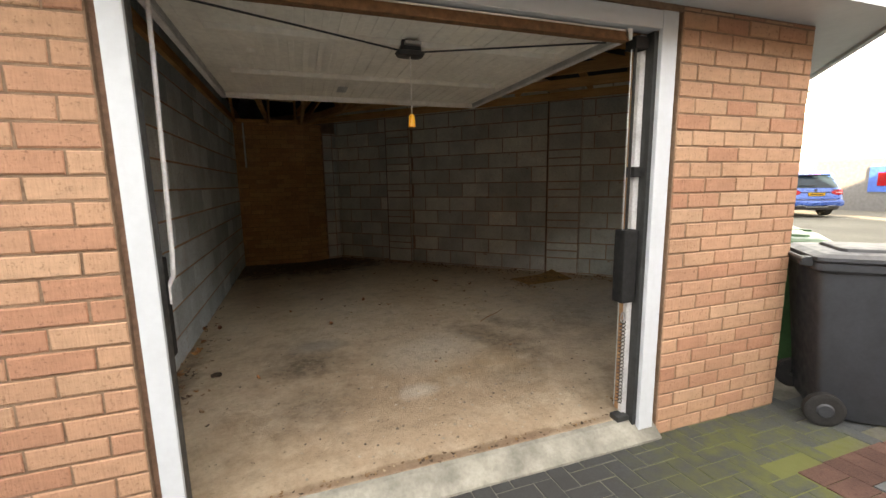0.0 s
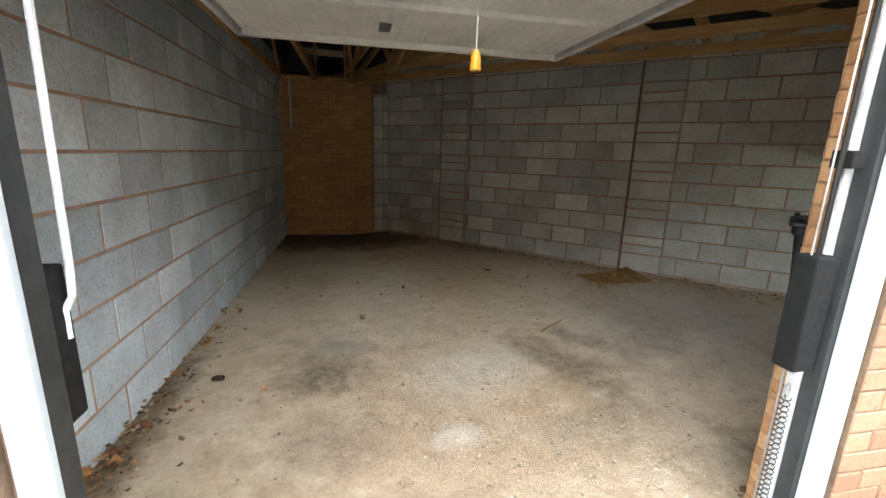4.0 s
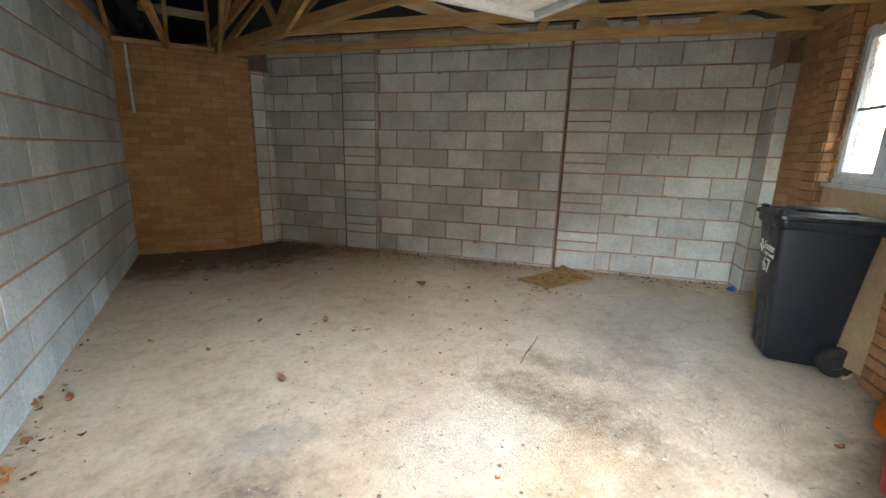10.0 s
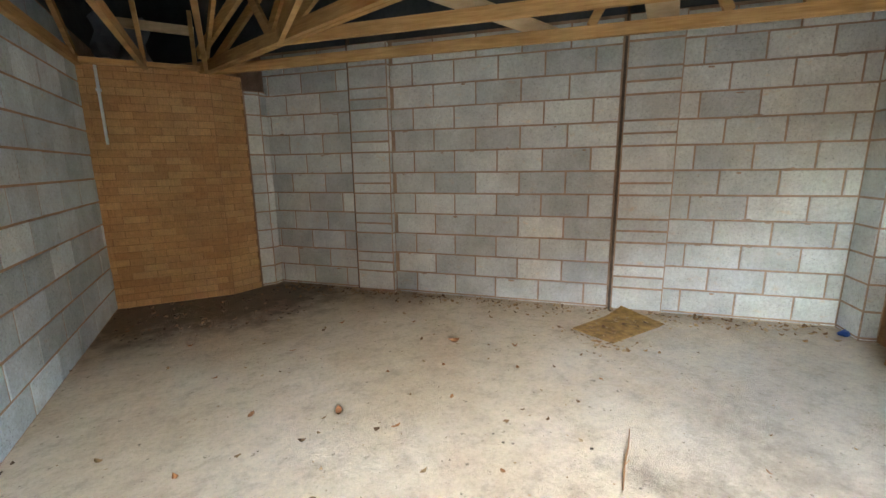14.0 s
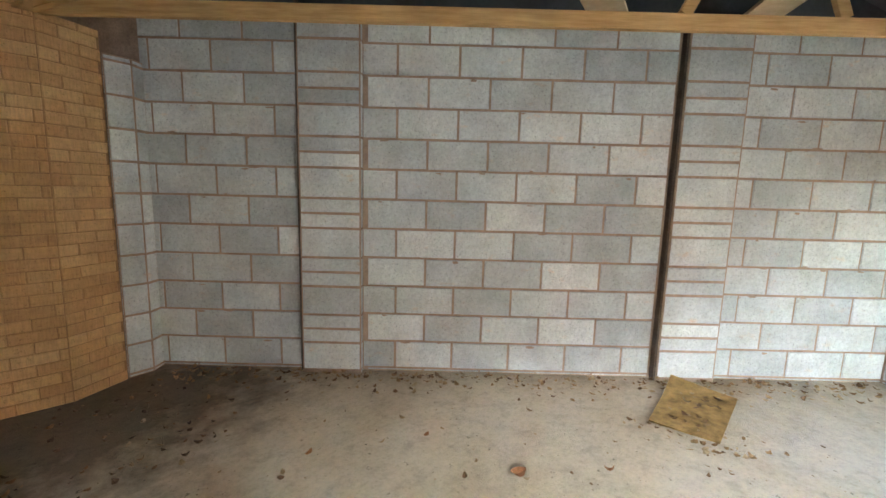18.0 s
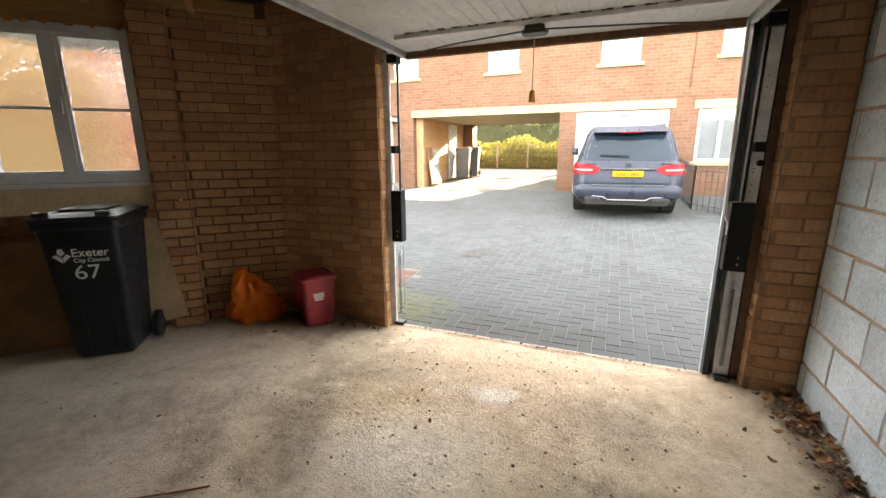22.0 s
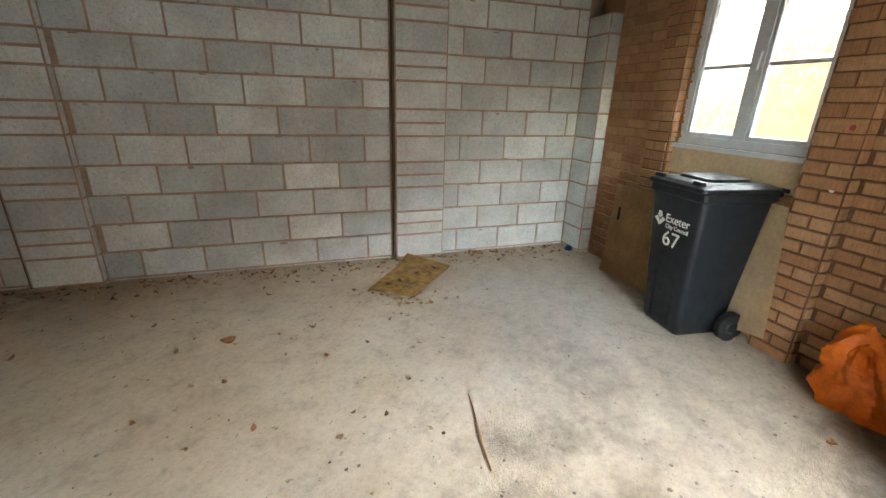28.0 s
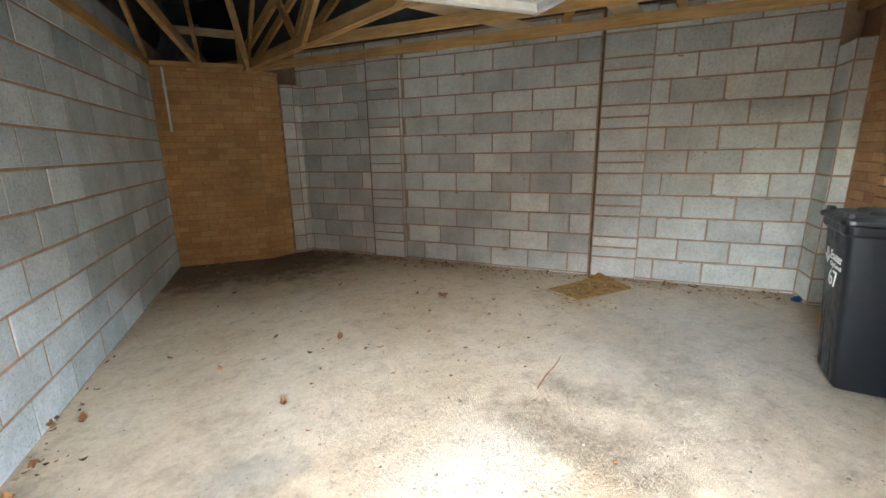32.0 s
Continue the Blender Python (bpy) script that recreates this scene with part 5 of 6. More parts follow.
for x, y, s_ in spots:
    bm = bmesh.new()
    leaf_shape(bm, Vector((x, y, s_ * 0.16)), s_, rl.uniform(0, 6.28), rl)
    tagged(obj("fallen_leaf", bm, M_LEAF), "single curled brown leaf on the concrete floor", "leaf", "fallen leaves on the floor")

# ---- outside, beside the door ----
wheelie_bin(pose(4.19, -0.345, -0.085, 0, 0, 48), "dark grey plastic wheelie bin outside beside brick corner", M_BINYARD, 0.56, 0.68)
wheelie_bin(pose(4.62, 0.42, -0.1, 0, 0, 128), "green plastic wheelie bin beside the brick wall", M_BINGREEN, 0.5, 0.6, group="green bins outside the garage")
wheelie_bin(pose(5.15, 0.92, -0.1, 0, 0, 132), "green plastic wheelie bin beside the brick wall", M_BINGREEN, 0.5, 0.6, group="green bins outside the garage")
yb = wheelie_bin(pose(-1.22, -6.3, ground_z(-6.3), 0, 0, 186), "grey wheelie bin with white painted scrawl before the railings", M_BINYARD, 0.5, 0.6)
for x_, z_, w_, h_ in ((0.10, 0.83, 0.10, 0.02), (0.14, 0.78, 0.02, 0.09), (0.10, 0.75, 0.09, 0.02), (0.06, 0.70, 0.02, 0.07), (0.10, 0.67, 0.09, 0.02), (-0.05, 0.72, 0.09, 0.02), (-0.05, 0.66, 0.08, 0.02), (-0.09, 0.69, 0.02, 0.07)):
    part("scrawl", box(x_ - w_ / 2, -0.298, z_ - h_ / 2, x_ + w_ / 2, -0.262, z_ + h_ / 2), M_PRINT, yb)
wheelie_bin(pose(6.08, -11.5, ground_z(-11.5), 0, 0, 190), "dark wheelie bin inside the covered passage", M_BINSUNLIT, 0.5, 0.6)
wheelie_bin(pose(5.95, -12.15, ground_z(-12.15), 0, 0, 190), "dark wheelie bin at back of covered passage", M_BINSUNLIT, 0.5, 0.6)

mh = thing("manhole_cover", "grey steel inspection cover framed by red pavers", "manhole cover")
def gbox(x0, y0, x1, y1, lift, thick=0.04):
    a = [(x0, y0), (x1, y0), (x1, y1), (x0, y1)]
    return loft([[(x, y, ground_z(y) + lift - thick) for x, y in a], [(x, y, ground_z(y) + lift) for x, y in a]])
part("cover", gbox(3.44, -1.36, 3.92, -0.82, 0.004), mat_plain("worn_steel_cover", (0.10, 0.112, 0.12), 0.75, 0.1, 0.25, 20.0, 0.5), mh)
M_REDPAVE = mat_brick("red_paver", [(0.0, (0.10, 0.052, 0.043)), (1.0, (0.145, 0.08, 0.064))])
for i in range(4):
    for y0, y1 in ((-1.56, -1.365), (-0.815, -0.62)):
        part("paver", gbox(3.435 + i * 0.1225, y0, 3.435 + i * 0.1225 + 0.117, y1, 0.002), M_REDPAVE, mh)
for i in range(8):
    for x0, x1 in ((3.235, 3.43), (3.93, 4.125)):
        part("paver", gbox(x0, -1.56 + i * 0.1175, x1, -1.56 + i * 0.1175 + 0.112, 0.002), M_REDPAVE, mh)
dr = thing("drain_grate", "small dark iron drain grate in the paving", "drain")
part("frame", gbox(2.66, -2.56, 2.92, -2.34, 0.005), M_DRAIN, dr)
for i in range(6):
    part("bar", gbox(2.68 + i * 0.038, -2.54, 2.70 + i * 0.038, -2.36, 0.008, 0.01), M_DRAIN, dr)
cv = thing("round_cover", "pale round service cover in the paving", "service cover")
part("disc", tube([(6.25, -5.0, ground_z(-5.0) - 0.02), (6.25, -5.0, ground_z(-5.0) + 0.006)], [0.27, 0.26], 28), M_CONCLIP, cv)


# ---- cars ----
def suv(at, paint, label, plate="", group=""):
    """A large car; its tail towards +y, the ground at z 0."""
    c = thing("car", label, "car", group, at @ Matrix.Diagonal((0.98, 1, 0.94, 1)))
    W, L = 1.93, 4.75
    def sec(y, w, z0, z1, r):
        w2 = w / 2
        return [(-w2 + r, y, z0), (-w2, y, z0 + r), (-w2, y, z1 - r), (-w2 + r * 1.5, y, z1), (w2 - r * 1.5, y, z1), (w2, y, z1 - r), (w2, y, z0 + r), (w2 - r, y, z0)]
    def ring(z, w, y0, y1, r):
        """A plan outline at height z, y0 the tail and y1 the nose."""
        return rrect(w, y0 - y1, z, r, 6, 0, (y0 + y1) / 2)
    lower = [(0.34, 1.72, -0.10, -4.55, 0.22), (0.44, 1.86, -0.02, -4.68, 0.26), (0.60, 1.92, 0.02, -4.74, 0.28), (0.74, 1.93, 0.0, -4.75, 0.28), (0.92, 1.91, -0.05, -4.70, 0.27), (1.04, 1.87, -0.09, -4.5, 0.26), (1.10, 1.79, -0.14, -4.0, 0.25)]
    upper = [(1.09, 1.78, -0.15, -3.35, 0.24), (1.20, 1.71, -0.20, -3.15, 0.24), (1.40, 1.62, -0.30, -2.9, 0.24), (1.58, 1.52, -0.40, -2.6, 0.24), (1.68, 1.44, -0.47, -2.35, 0.24), (1.735, 1.32, -0.56, -2.15, 0.24), (1.76, 1.05, -0.75, -1.95, 0.22)]
    def at_z(rows, z):
        for a, b in zip(rows, rows[1:]):
            if a[0] <= z <= b[0]:
                f = (z - a[0]) / (b[0] - a[0])
                return [p + (q - p) * f for p, q in zip(a, b)]
        return list(rows[-1])
    def skin(rows, cols, zs, out, back):
        """A panel that follows the body: cols gives, for each height, how far it goes along the outline from the tail's middle."""
        rings = []
        for k, z in enumerate(zs):
            _, w, y0, y1, r = at_z(rows, z)
            row = []
            for s_ in cols[k]:
                def point(off, s_=s_, w=w, y0=y0, r=r, z=z):
                    sg_, d_ = (1 if s_ >= 0 else -1), abs(s_)
                    flat, arc = w / 2 - r, r * math.pi / 2
                    if d_ < flat:
                        return (sg_ * d_, y0 + off, z)
                    if d_ < flat + arc:
                        g_ = (d_ - flat) / r
                        return (sg_ * (flat + (r + off) * math.sin(g_)), y0 - r + (r + off) * math.cos(g_), z)
                    return (sg_ * (w / 2 + off), y0 - r - (d_ - flat - arc), z)
                row.append(point)
            rings.append([p(out) for p in row] + [p(back) for p in row[::-1]])
        return loft(rings)
    span = lambda a, b, n_=9: [a + (b - a) * i / (n_ - 1) for i in range(n_)]
    body = part("body", loft([ring(*r) for r in lower]), paint, c, smooth=True)
    part("cabin", loft([ring(*r) for r in upper]), paint, c, smooth=True)
    part("rear_window", skin(upper, [span(-a, a, 15) for a in (0.80, 0.78, 0.74, 0.68)], (1.13, 1.28, 1.46, 1.61), 0.006, -0.01), M_CARGLASS, c, smooth=True)
    for sx in (-1, 1):
        part("side_window", loft([[(sx * 0.895, -0.75, 1.14), (sx * 0.895, -3.0, 1.12), (sx * 0.83, -3.0, 1.12), (sx * 0.83, -0.75, 1.14)], [(sx * 0.765, -0.95, 1.60), (sx * 0.765, -2.45, 1.60), (sx * 0.70, -2.45, 1.60), (sx * 0.70, -0.95, 1.60)]]), M_CARGLASS, c)
    part("rear_badge", box(-0.72, -0.10, 1.065, -0.52, -0.078, 1.085), M_CHROME, c)
    part("rear_badge", box(0.54, -0.10, 1.065, 0.72, -0.078, 1.085), M_CHROME, c)
    part("spoiler", loft([[(-0.66, -0.42, 1.64), (0.66, -0.42, 1.64), (0.62, -0.70, 1.72), (-0.62, -0.70, 1.72)], [(-0.64, -0.27, 1.655), (0.64, -0.27, 1.655), (0.60, -0.60, 1.765), (-0.60, -0.60, 1.765)]]), paint, c)
    part("brake_lamp", box(-0.2, -0.285, 1.635, 0.2, -0.26, 1.65), M_TAIL, c)
    gate = part("tailgate", skin(lower, [span(-0.66, 0.66), span(-0.70, 0.70), span(-0.60, 0.60), span(-0.60, 0.60)], (0.72, 0.80, 0.90, 1.06), 0.014, -0.02), paint, c, smooth=True)
    part("chrome_strip", box(-0.46, -0.06, 0.965, 0.46, -0.012, 0.985, 0.004), M_CHROME, gate)
    part("wiper", beam((0.0, -0.16, 1.215), (0.5, -0.175, 1.235), 0.02, 0.02), M_BLACK, c)
    part("round_emblem", tube([(0, -0.10, 1.045), (0, -0.06, 1.045)], 0.05, 20), M_DARKSTEEL, gate)
    for sx in (-1, 1):
        lamp = part("tail_lamp", skin(lower, [[sx * v for v in span(a, b, 12)] for a, b in ((0.60, 1.20), (0.52, 1.26), (0.47, 1.30), (0.56, 1.30), (0.70, 1.24))], (0.87, 0.91, 0.97, 1.03, 1.065), 0.02, -0.02), M_TAIL, c, smooth=True)
        part("lamp_stripe", skin(lower, [[sx * v for v in span(0.62, 0.98, 8)] for _ in range(2)], (0.945, 0.965), 0.026, 0.01), M_CHROME, lamp)
        part("reflector", box(sx * 0.74 - 0.13, -0.02, 0.60, sx * 0.74 + 0.13, 0.012, 0.635), M_TAIL, c)
        part("exhaust_trim", box(sx * 0.58 - 0.14, 0.0, 0.385, sx * 0.58 + 0.14, 0.055, 0.44, 0.012), M_DARKSTEEL, c)
        part("roof_rail", tube([(sx * 0.62, -0.6, 1.73), (sx * 0.64, -0.8, 1.775), (sx * 0.64, -2.1, 1.775), (sx * 0.62, -2.3, 1.72)], 0.016, 8), M_CHROME, c)
        part("door_mirror", loft([rrect(0.10, 0.14, 1.06, 0.04, 4, sx * 1.04, -2.95), rrect(0.16, 0.20, 1.13, 0.05, 4, sx * 1.06, -2.95), rrect(0.13, 0.16, 1.24, 0.05, 4, sx * 1.05, -2.95)]), paint, c)
        for y in (-0.95, -3.85):
            ty = part("wheel", tube([(sx * 0.70, y, 0.37), (sx * 0.72, y, 0.37), (sx * 0.93, y, 0.37), (sx * 0.95, y, 0.37)], [0.32, 0.37, 0.37, 0.33], 32), M_RUBBER, c)
            part("rim", tube([(sx * 0.945, y, 0.37), (sx * 0.962, y, 0.37)], [0.25, 0.22], 20), M_CHROME, ty)
    part("bumper", loft([sec(-0.25, W - 0.02, 0.40, 0.70, 0.07), sec(0.0, W - 0.12, 0.42, 0.69, 0.07), sec(0.06, W - 0.34, 0.46, 0.66, 0.06)]), paint, c, smooth=True)
    part("bumper_strip", box(-0.62, 0.03, 0.665, 0.62, 0.068, 0.685, 0.004), M_CHROME, c)
    part("diffuser", loft([sec(-0.2, W - 0.3, 0.26, 0.44, 0.05), sec(0.045, W - 0.5, 0.30, 0.45, 0.05)]), M_RUBBER, c)
    part("skid_trim", tube([(-0.74, 0.03, 0.47), (-0.40, 0.075, 0.45), (-0.32, 0.08, 0.40), (0.32, 0.08, 0.40), (0.40, 0.075, 0.45), (0.74, 0.03, 0.47)], 0.012, 8), M_CHROME, c)
    pl = part("number_plate", box(-0.26, -0.06, 0.83, 0.26, 0.022, 0.94, 0.004), M_YELLOW, c)
    if plate:
        put_text("plate_lettering", plate, 0.095, M_BLACK, pl, pose(0, 0.0235, 0.850, 90, 0, 180), 0.95)
    else:
        part("plate_bar", box(-0.2, 0.022, 0.86, 0.2, 0.024, 0.91), M_BLACK, pl)
    return c


suv(pose(0.85, -5.38, ground_z(-5.38), -3.0, 0, 2.6), M_CARPAINT, "grey metallic large family car parked tail-out", "NA63 HHL")
suv(pose(18.9, 8.2, -0.1, 0, 0, 148), M_BLUECAR, "blue parked car beside the open lane")

# ---- house across the yard ----
house = thing("house", "orange brick house with covered passage and slate roof", "house")
# HX0: unseen west end, its length chosen to screen low sky from the garage
HY, HX0, HX1, HEAVE = -8.8, -9.5, 8.62, 4.58


def holed(x0, x1, z0, z1, holes, y0, y1):
    """A wall slab in the x-z plane with rectangular openings."""
    xs = sorted({x0, x1, *[h[0] for h in holes], *[h[1] for h in holes]})
    zs = sorted({z0, z1, *[h[2] for h in holes], *[h[3] for h in holes]})
    bm = bmesh.new()
    for a, b in zip(xs, xs[1:]):
        for c, d in zip(zs, zs[1:]):
            mx, mz = (a + b) / 2, (c + d) / 2
            if not any(h[0] < mx < h[1] and h[2] < mz < h[3] for h in holes):
                add_box(bm, a, y0, c, b, y1, d)
    bmesh.ops.remove_doubles(bm, verts=bm.verts, dist=1e-5)
    return bm


ARCH = (2.50, 6.75, 0.0, 2.40)
WINS = [(6.56, 7.38, 3.50, 4.46), (3.63, 4.48, 3.50, 4.46), (0.70, 1.59, 3.50, 4.46), (-1.78, -0.95, 3.52, 4.46), (-1.62, -0.66, 1.15, 2.36), (-3.9, -2.9, 3.5, 4.46), (-3.9, -2.9, 1.15, 2.36)]
GD, FD = (-0.05, 2.08, 0.2, 2.37), (7.44, 8.24, 0.3, 2.28)
part("front_wall", holed(HX0, HX1, 0.0, HEAVE, [ARCH, GD, FD, *WINS], HY - 0.2, HY), M_HOUSE_SHADED, house)
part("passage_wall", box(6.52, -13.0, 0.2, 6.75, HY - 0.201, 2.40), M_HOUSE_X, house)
part("passage_pier", box(6.15, -13.05, 0.2, 6.518, -12.7, 2.40), M_HOUSE_SHADED, house)
part("passage_wall", box(2.30, -13.0, 0.2, 2.499, HY - 0.201, 2.40), M_HOUSE_X, house)
part("passage_ceiling", box(2.30, -13.0, 2.402, 6.75, HY - 0.201, 2.60), M_STONE, house)
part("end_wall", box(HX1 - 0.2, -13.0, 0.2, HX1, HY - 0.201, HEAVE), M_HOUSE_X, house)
part("back_wall", holed(HX0, HX1, 0.2, HEAVE, [(2.50, 6.15, 0.0, 2.40)], -13.2, -13.06), M_HOUSE_SHADED, house)
part("end_wall", box(HX0, -13.0, 0.2, HX0 + 0.2, HY - 0.201, HEAVE), M_HOUSE_X, house)
part("lintel", box(-0.17, HY - 0.1, 2.40, 6.80, HY + 0.015, 2.60, 0.006), M_STONE, house, "cream stone band over passage")
part("lintel", box(-1.75, HY - 0.1, 2.365, -0.56, HY + 0.015, 2.56, 0.006), M_STONE, house)
for w in WINS:
    wi = part("window", holed(w[0], w[1], w[2], w[3], [(w[0] + 0.07, (w[0] + w[1]) / 2 - 0.04, w[2] + 0.07, w[3] - 0.07), ((w[0] + w[1]) / 2 + 0.04, w[1] - 0.07, w[2] + 0.07, w[3] - 0.07)], HY - 0.12, HY - 0.05), M_UPVC, house)
    for a, b in ((w[0] + 0.07, (w[0] + w[1]) / 2 - 0.04), ((w[0] + w[1]) / 2 + 0.04, w[1] - 0.07)):
        part("pane", box(a, HY - 0.10, w[2] + 0.07, b, HY - 0.09, w[3] - 0.07), M_PANE, wi)
    part("sill", box(w[0] - 0.09, HY - 0.05, w[2] - 0.09, w[1] + 0.09, HY + 0.05, w[2] - 0.002, 0.006), M_STONE, wi)
gd = part("garage_door", box(GD[0] + 0.08, HY - 0.15, 0.25, GD[1] - 0.08, HY - 0.11, GD[3] - 0.08), M_UPVC, house)
for i in range(20):
    part("rib", box(GD[0] + 0.11 + i * 0.098, HY - 0.109, 0.42, GD[0] + 0.11 + i * 0.098 + 0.07, HY - 0.10, GD[3] - 0.12), M_UPVC, gd)
part("garage_frame", holed(GD[0], GD[1], 0.2, GD[3], [(GD[0] + 0.08, GD[1] - 0.08, 0.0, GD[3] - 0.08)], HY - 0.14, HY - 0.02), M_UPVC, house)
fd = part("front_door", box(FD[0] + 0.06, HY - 0.12, 0.42, FD[1] - 0.06, HY - 0.07, FD[3] - 0.06, 0.004), M_UPVC, house)
part("door_glass", box(7.74, HY - 0.0695, 1.55, 7.88, HY - 0.062, 1.90), M_CARGLASS, fd)
part("letter_plate", box(7.72, HY - 0.0695, 1.20, 7.95, HY - 0.058, 1.26), M_CHROME, fd)
part("door_handle", beam((8.10, HY - 0.05, 1.28), (8.02, HY - 0.05, 1.28), 0.02, 0.02), M_CHROME, fd)
for a, b in ((0.5, 1.05), (1.08, 1.12), (1.95, 2.15)):
    part("door_panel", box(FD[0] + 0.16, HY - 0.0695, a, FD[1] - 0.16, HY - 0.064, b), M_UPVC, fd)
part("door_frame", holed(FD[0], FD[1], 0.36, FD[3], [(FD[0] + 0.06, FD[1] - 0.06, 0.0, FD[3] - 0.06)], HY - 0.13, HY - 0.03), M_UPVC, house)
can = part("porch_canopy", box(7.26, HY, 2.30, 8.62, HY + 0.5, 2.42, 0.01), M_UPVC, house)
part("canopy_roof", box(7.22, HY, 2.422, 8.66, HY + 0.54, 2.46, 0.004), M_SLATE, can)
part("door_step", box(7.2, HY + 0.002, 0.2, 8.5, HY + 0.75, 0.46, 0.01), M_CONCLIP, house)
part("gutter", tube([(HX0 - 0.1, HY + 0.16, HEAVE + 0.06), (HX1 + 0.1, HY + 0.16, HEAVE + 0.06)], 0.055, 10), M_UPVC, house)
part("eaves_board", box(HX0 - 0.1, HY - 0.1, HEAVE, HX1 + 0.12, HY + 0.11, HEAVE + 0.14), M_UPVC, house)
rf = part("roof", loft([[(HX0 - 0.2, HY + 0.2, HEAVE + 0.12), (HX1 + 0.2, HY + 0.2, HEAVE + 0.12), (HX1 + 0.2, HY + 0.2, HEAVE + 0.18), (HX0 - 0.2, HY + 0.2, HEAVE + 0.18)], [(HX0 - 0.2, -11.0, 6.3), (HX1 + 0.2, -11.0, 6.3), (HX1 + 0.2, -11.0, 6.4), (HX0 - 0.2, -11.0, 6.4)], [(HX0 - 0.2, -13.4, HEAVE + 0.12), (HX1 + 0.2, -13.4, HEAVE + 0.12), (HX1 + 0.2, -13.4, HEAVE + 0.18), (HX0 - 0.2, -13.4, HEAVE + 0.18)]]), M_SLATE, house)
for i in range(11):
    f = i / 11
    y, z = (HY + 0.2) * (1 - f) + -11.0 * f, (HEAVE + 0.18) * (1 - f) + 6.4 * f
    part("tile_course", loft([[(HX0 - 0.2, y + 0.012, z + 0.004), (HX1 + 0.2, y + 0.012, z + 0.004), (HX1 + 0.2, y - 0.20, z + 0.16), (HX0 - 0.2, y - 0.20, z + 0.16)], [(HX0 - 0.2, y + 0.012, z + 0.03), (HX1 + 0.2, y + 0.012, z + 0.03), (HX1 + 0.2, y - 0.20, z + 0.165), (HX0 - 0.2, y - 0.20, z + 0.165)]]), M_SLATE, rf)
part("downpipe", tube([(-0.42, HY + 0.05, HEAVE), (-0.42, HY + 0.05, 2.9), (-0.42, HY + 0.02, 2.85)], 0.02, 8), M_HOUSE_SHADED, house)
part("gable_infill", loft([[(HX1 - 0.15, HY, HEAVE), (HX1 - 0.15, -13.1, HEAVE), (HX1 - 0.15, -11.0, 6.25)], [(HX1, HY, HEAVE), (HX1, -13.1, HEAVE), (HX1, -11.0, 6.25)]]), M_HOUSE_X, house)
for i, (y, h) in enumerate(((-9.35, 1.15), (-9.75, 1.1))):
    sl = thing("paving_slab", "grey slab leaning on passage wall", "slab", "slabs leaning in the passage")
    part("slab", loft([[(6.30, y - 0.17, 0.42), (6.34, y - 0.17, 0.42), (6.34, y + 0.17, 0.42), (6.30, y + 0.17, 0.42)], [(6.47, y - 0.17, h + 0.4), (6.51, y - 0.17, h + 0.4), (6.51, y + 0.17, h + 0.4), (6.47, y + 0.17, h + 0.4)]]), M_CONCLIP if i else M_RUST, sl)
pd = thing("passage_door", "white side door in the passage wall", "door")
part("leaf", box(6.485, -11.9, 0.5, 6.517, -11.1, 2.35, 0.004), M_UPVC, pd)
part("handle", box(6.46, -11.2, 1.4, 6.484, -11.16, 1.5), M_CHROME, pd)

rail = thing("iron_railing", "dark iron railing beside the parked car", "railing")
for (x0, y0), (x1, y1) in (((-0.38, -8.6), (-0.42, -6.75)), ((-0.42, -6.75), (-0.92, -6.2)), ((-1.35, -6.15), (-3.6, -6.1))):
    for z in (0.12, 0.78):
        part("rail", beam((x0, y0, ground_z(y0) + z), (x1, y1, ground_z(y1) + z), 0.03, 0.012), M_DARKSTEEL, rail)
    n_ = max(2, int(math.hypot(x1 - x0, y1 - y0) / 0.12))
    for i in range(n_ + 1):
        f = i / n_
        x, y = x0 + (x1 - x0) * f, y0 + (y1 - y0) * f
        part("bar", tube([(x, y, ground_z(y)), (x, y, ground_z(y) + 0.88)], 0.014 if i in (0, n_) else 0.007, 6), M_DARKSTEEL, rail)

rh = thing("red_house", "tall red brick house with white corner downpipe", "house")
RT, RN = 11.21, 0.54
part("wall", tbox(RT, RN, 0.0, RT + 5.5, RN + 2.4, 5.6), M_REDHOUSE, rh)
part("band", tbox(RT - 0.03, RN, 2.42, RT - 0.001, RN + 2.4, 2.56), M_STONE, rh)
part("downpipe", tube([(*tn(RT - 0.04, RN + 0.06), 0.2), (*tn(RT - 0.04, RN + 0.06), 5.5)], 0.04, 10), M_UPVC, rh)
part("eaves", tbox(RT - 0.3, RN - 0.12, 5.6, RT + 5.8, RN + 2.55, 5.74), M_UPVC, rh)
part("roof", loft([[(*tn(RT + a, RN + b), 5.74) for a, b in ((-0.35, -0.15), (5.85, -0.15), (5.85, 2.6), (-0.35, 2.6))], [(*tn(RT + a, RN + b), 7.9) for a, b in ((2.7, -0.15), (2.9, -0.15), (2.9, 2.6), (2.7, 2.6))]]), M_SLATE, rh)
for n0 in (RN + 0.7,):
    wi = part("window", tbox(RT - 0.012, n0, 3.3, RT - 0.001, n0 + 1.1, 4.5), M_UPVC, rh)
    part("pane", tbox(RT - 0.02, n0 + 0.08, 3.38, RT - 0.0125, n0 + 1.02, 4.42), M_PANE, wi)
nh = thing("neighbour_house", "pinkish red brick house beyond the shrubs", "house")
part("wall", tbox(17.0, 4.5, -0.1, 22.0, 15.5, 5.4), M_REDHOUSE, nh)
part("eaves", tbox(16.7, 4.3, 5.4, 22.3, 15.7, 5.56), M_UPVC, nh)
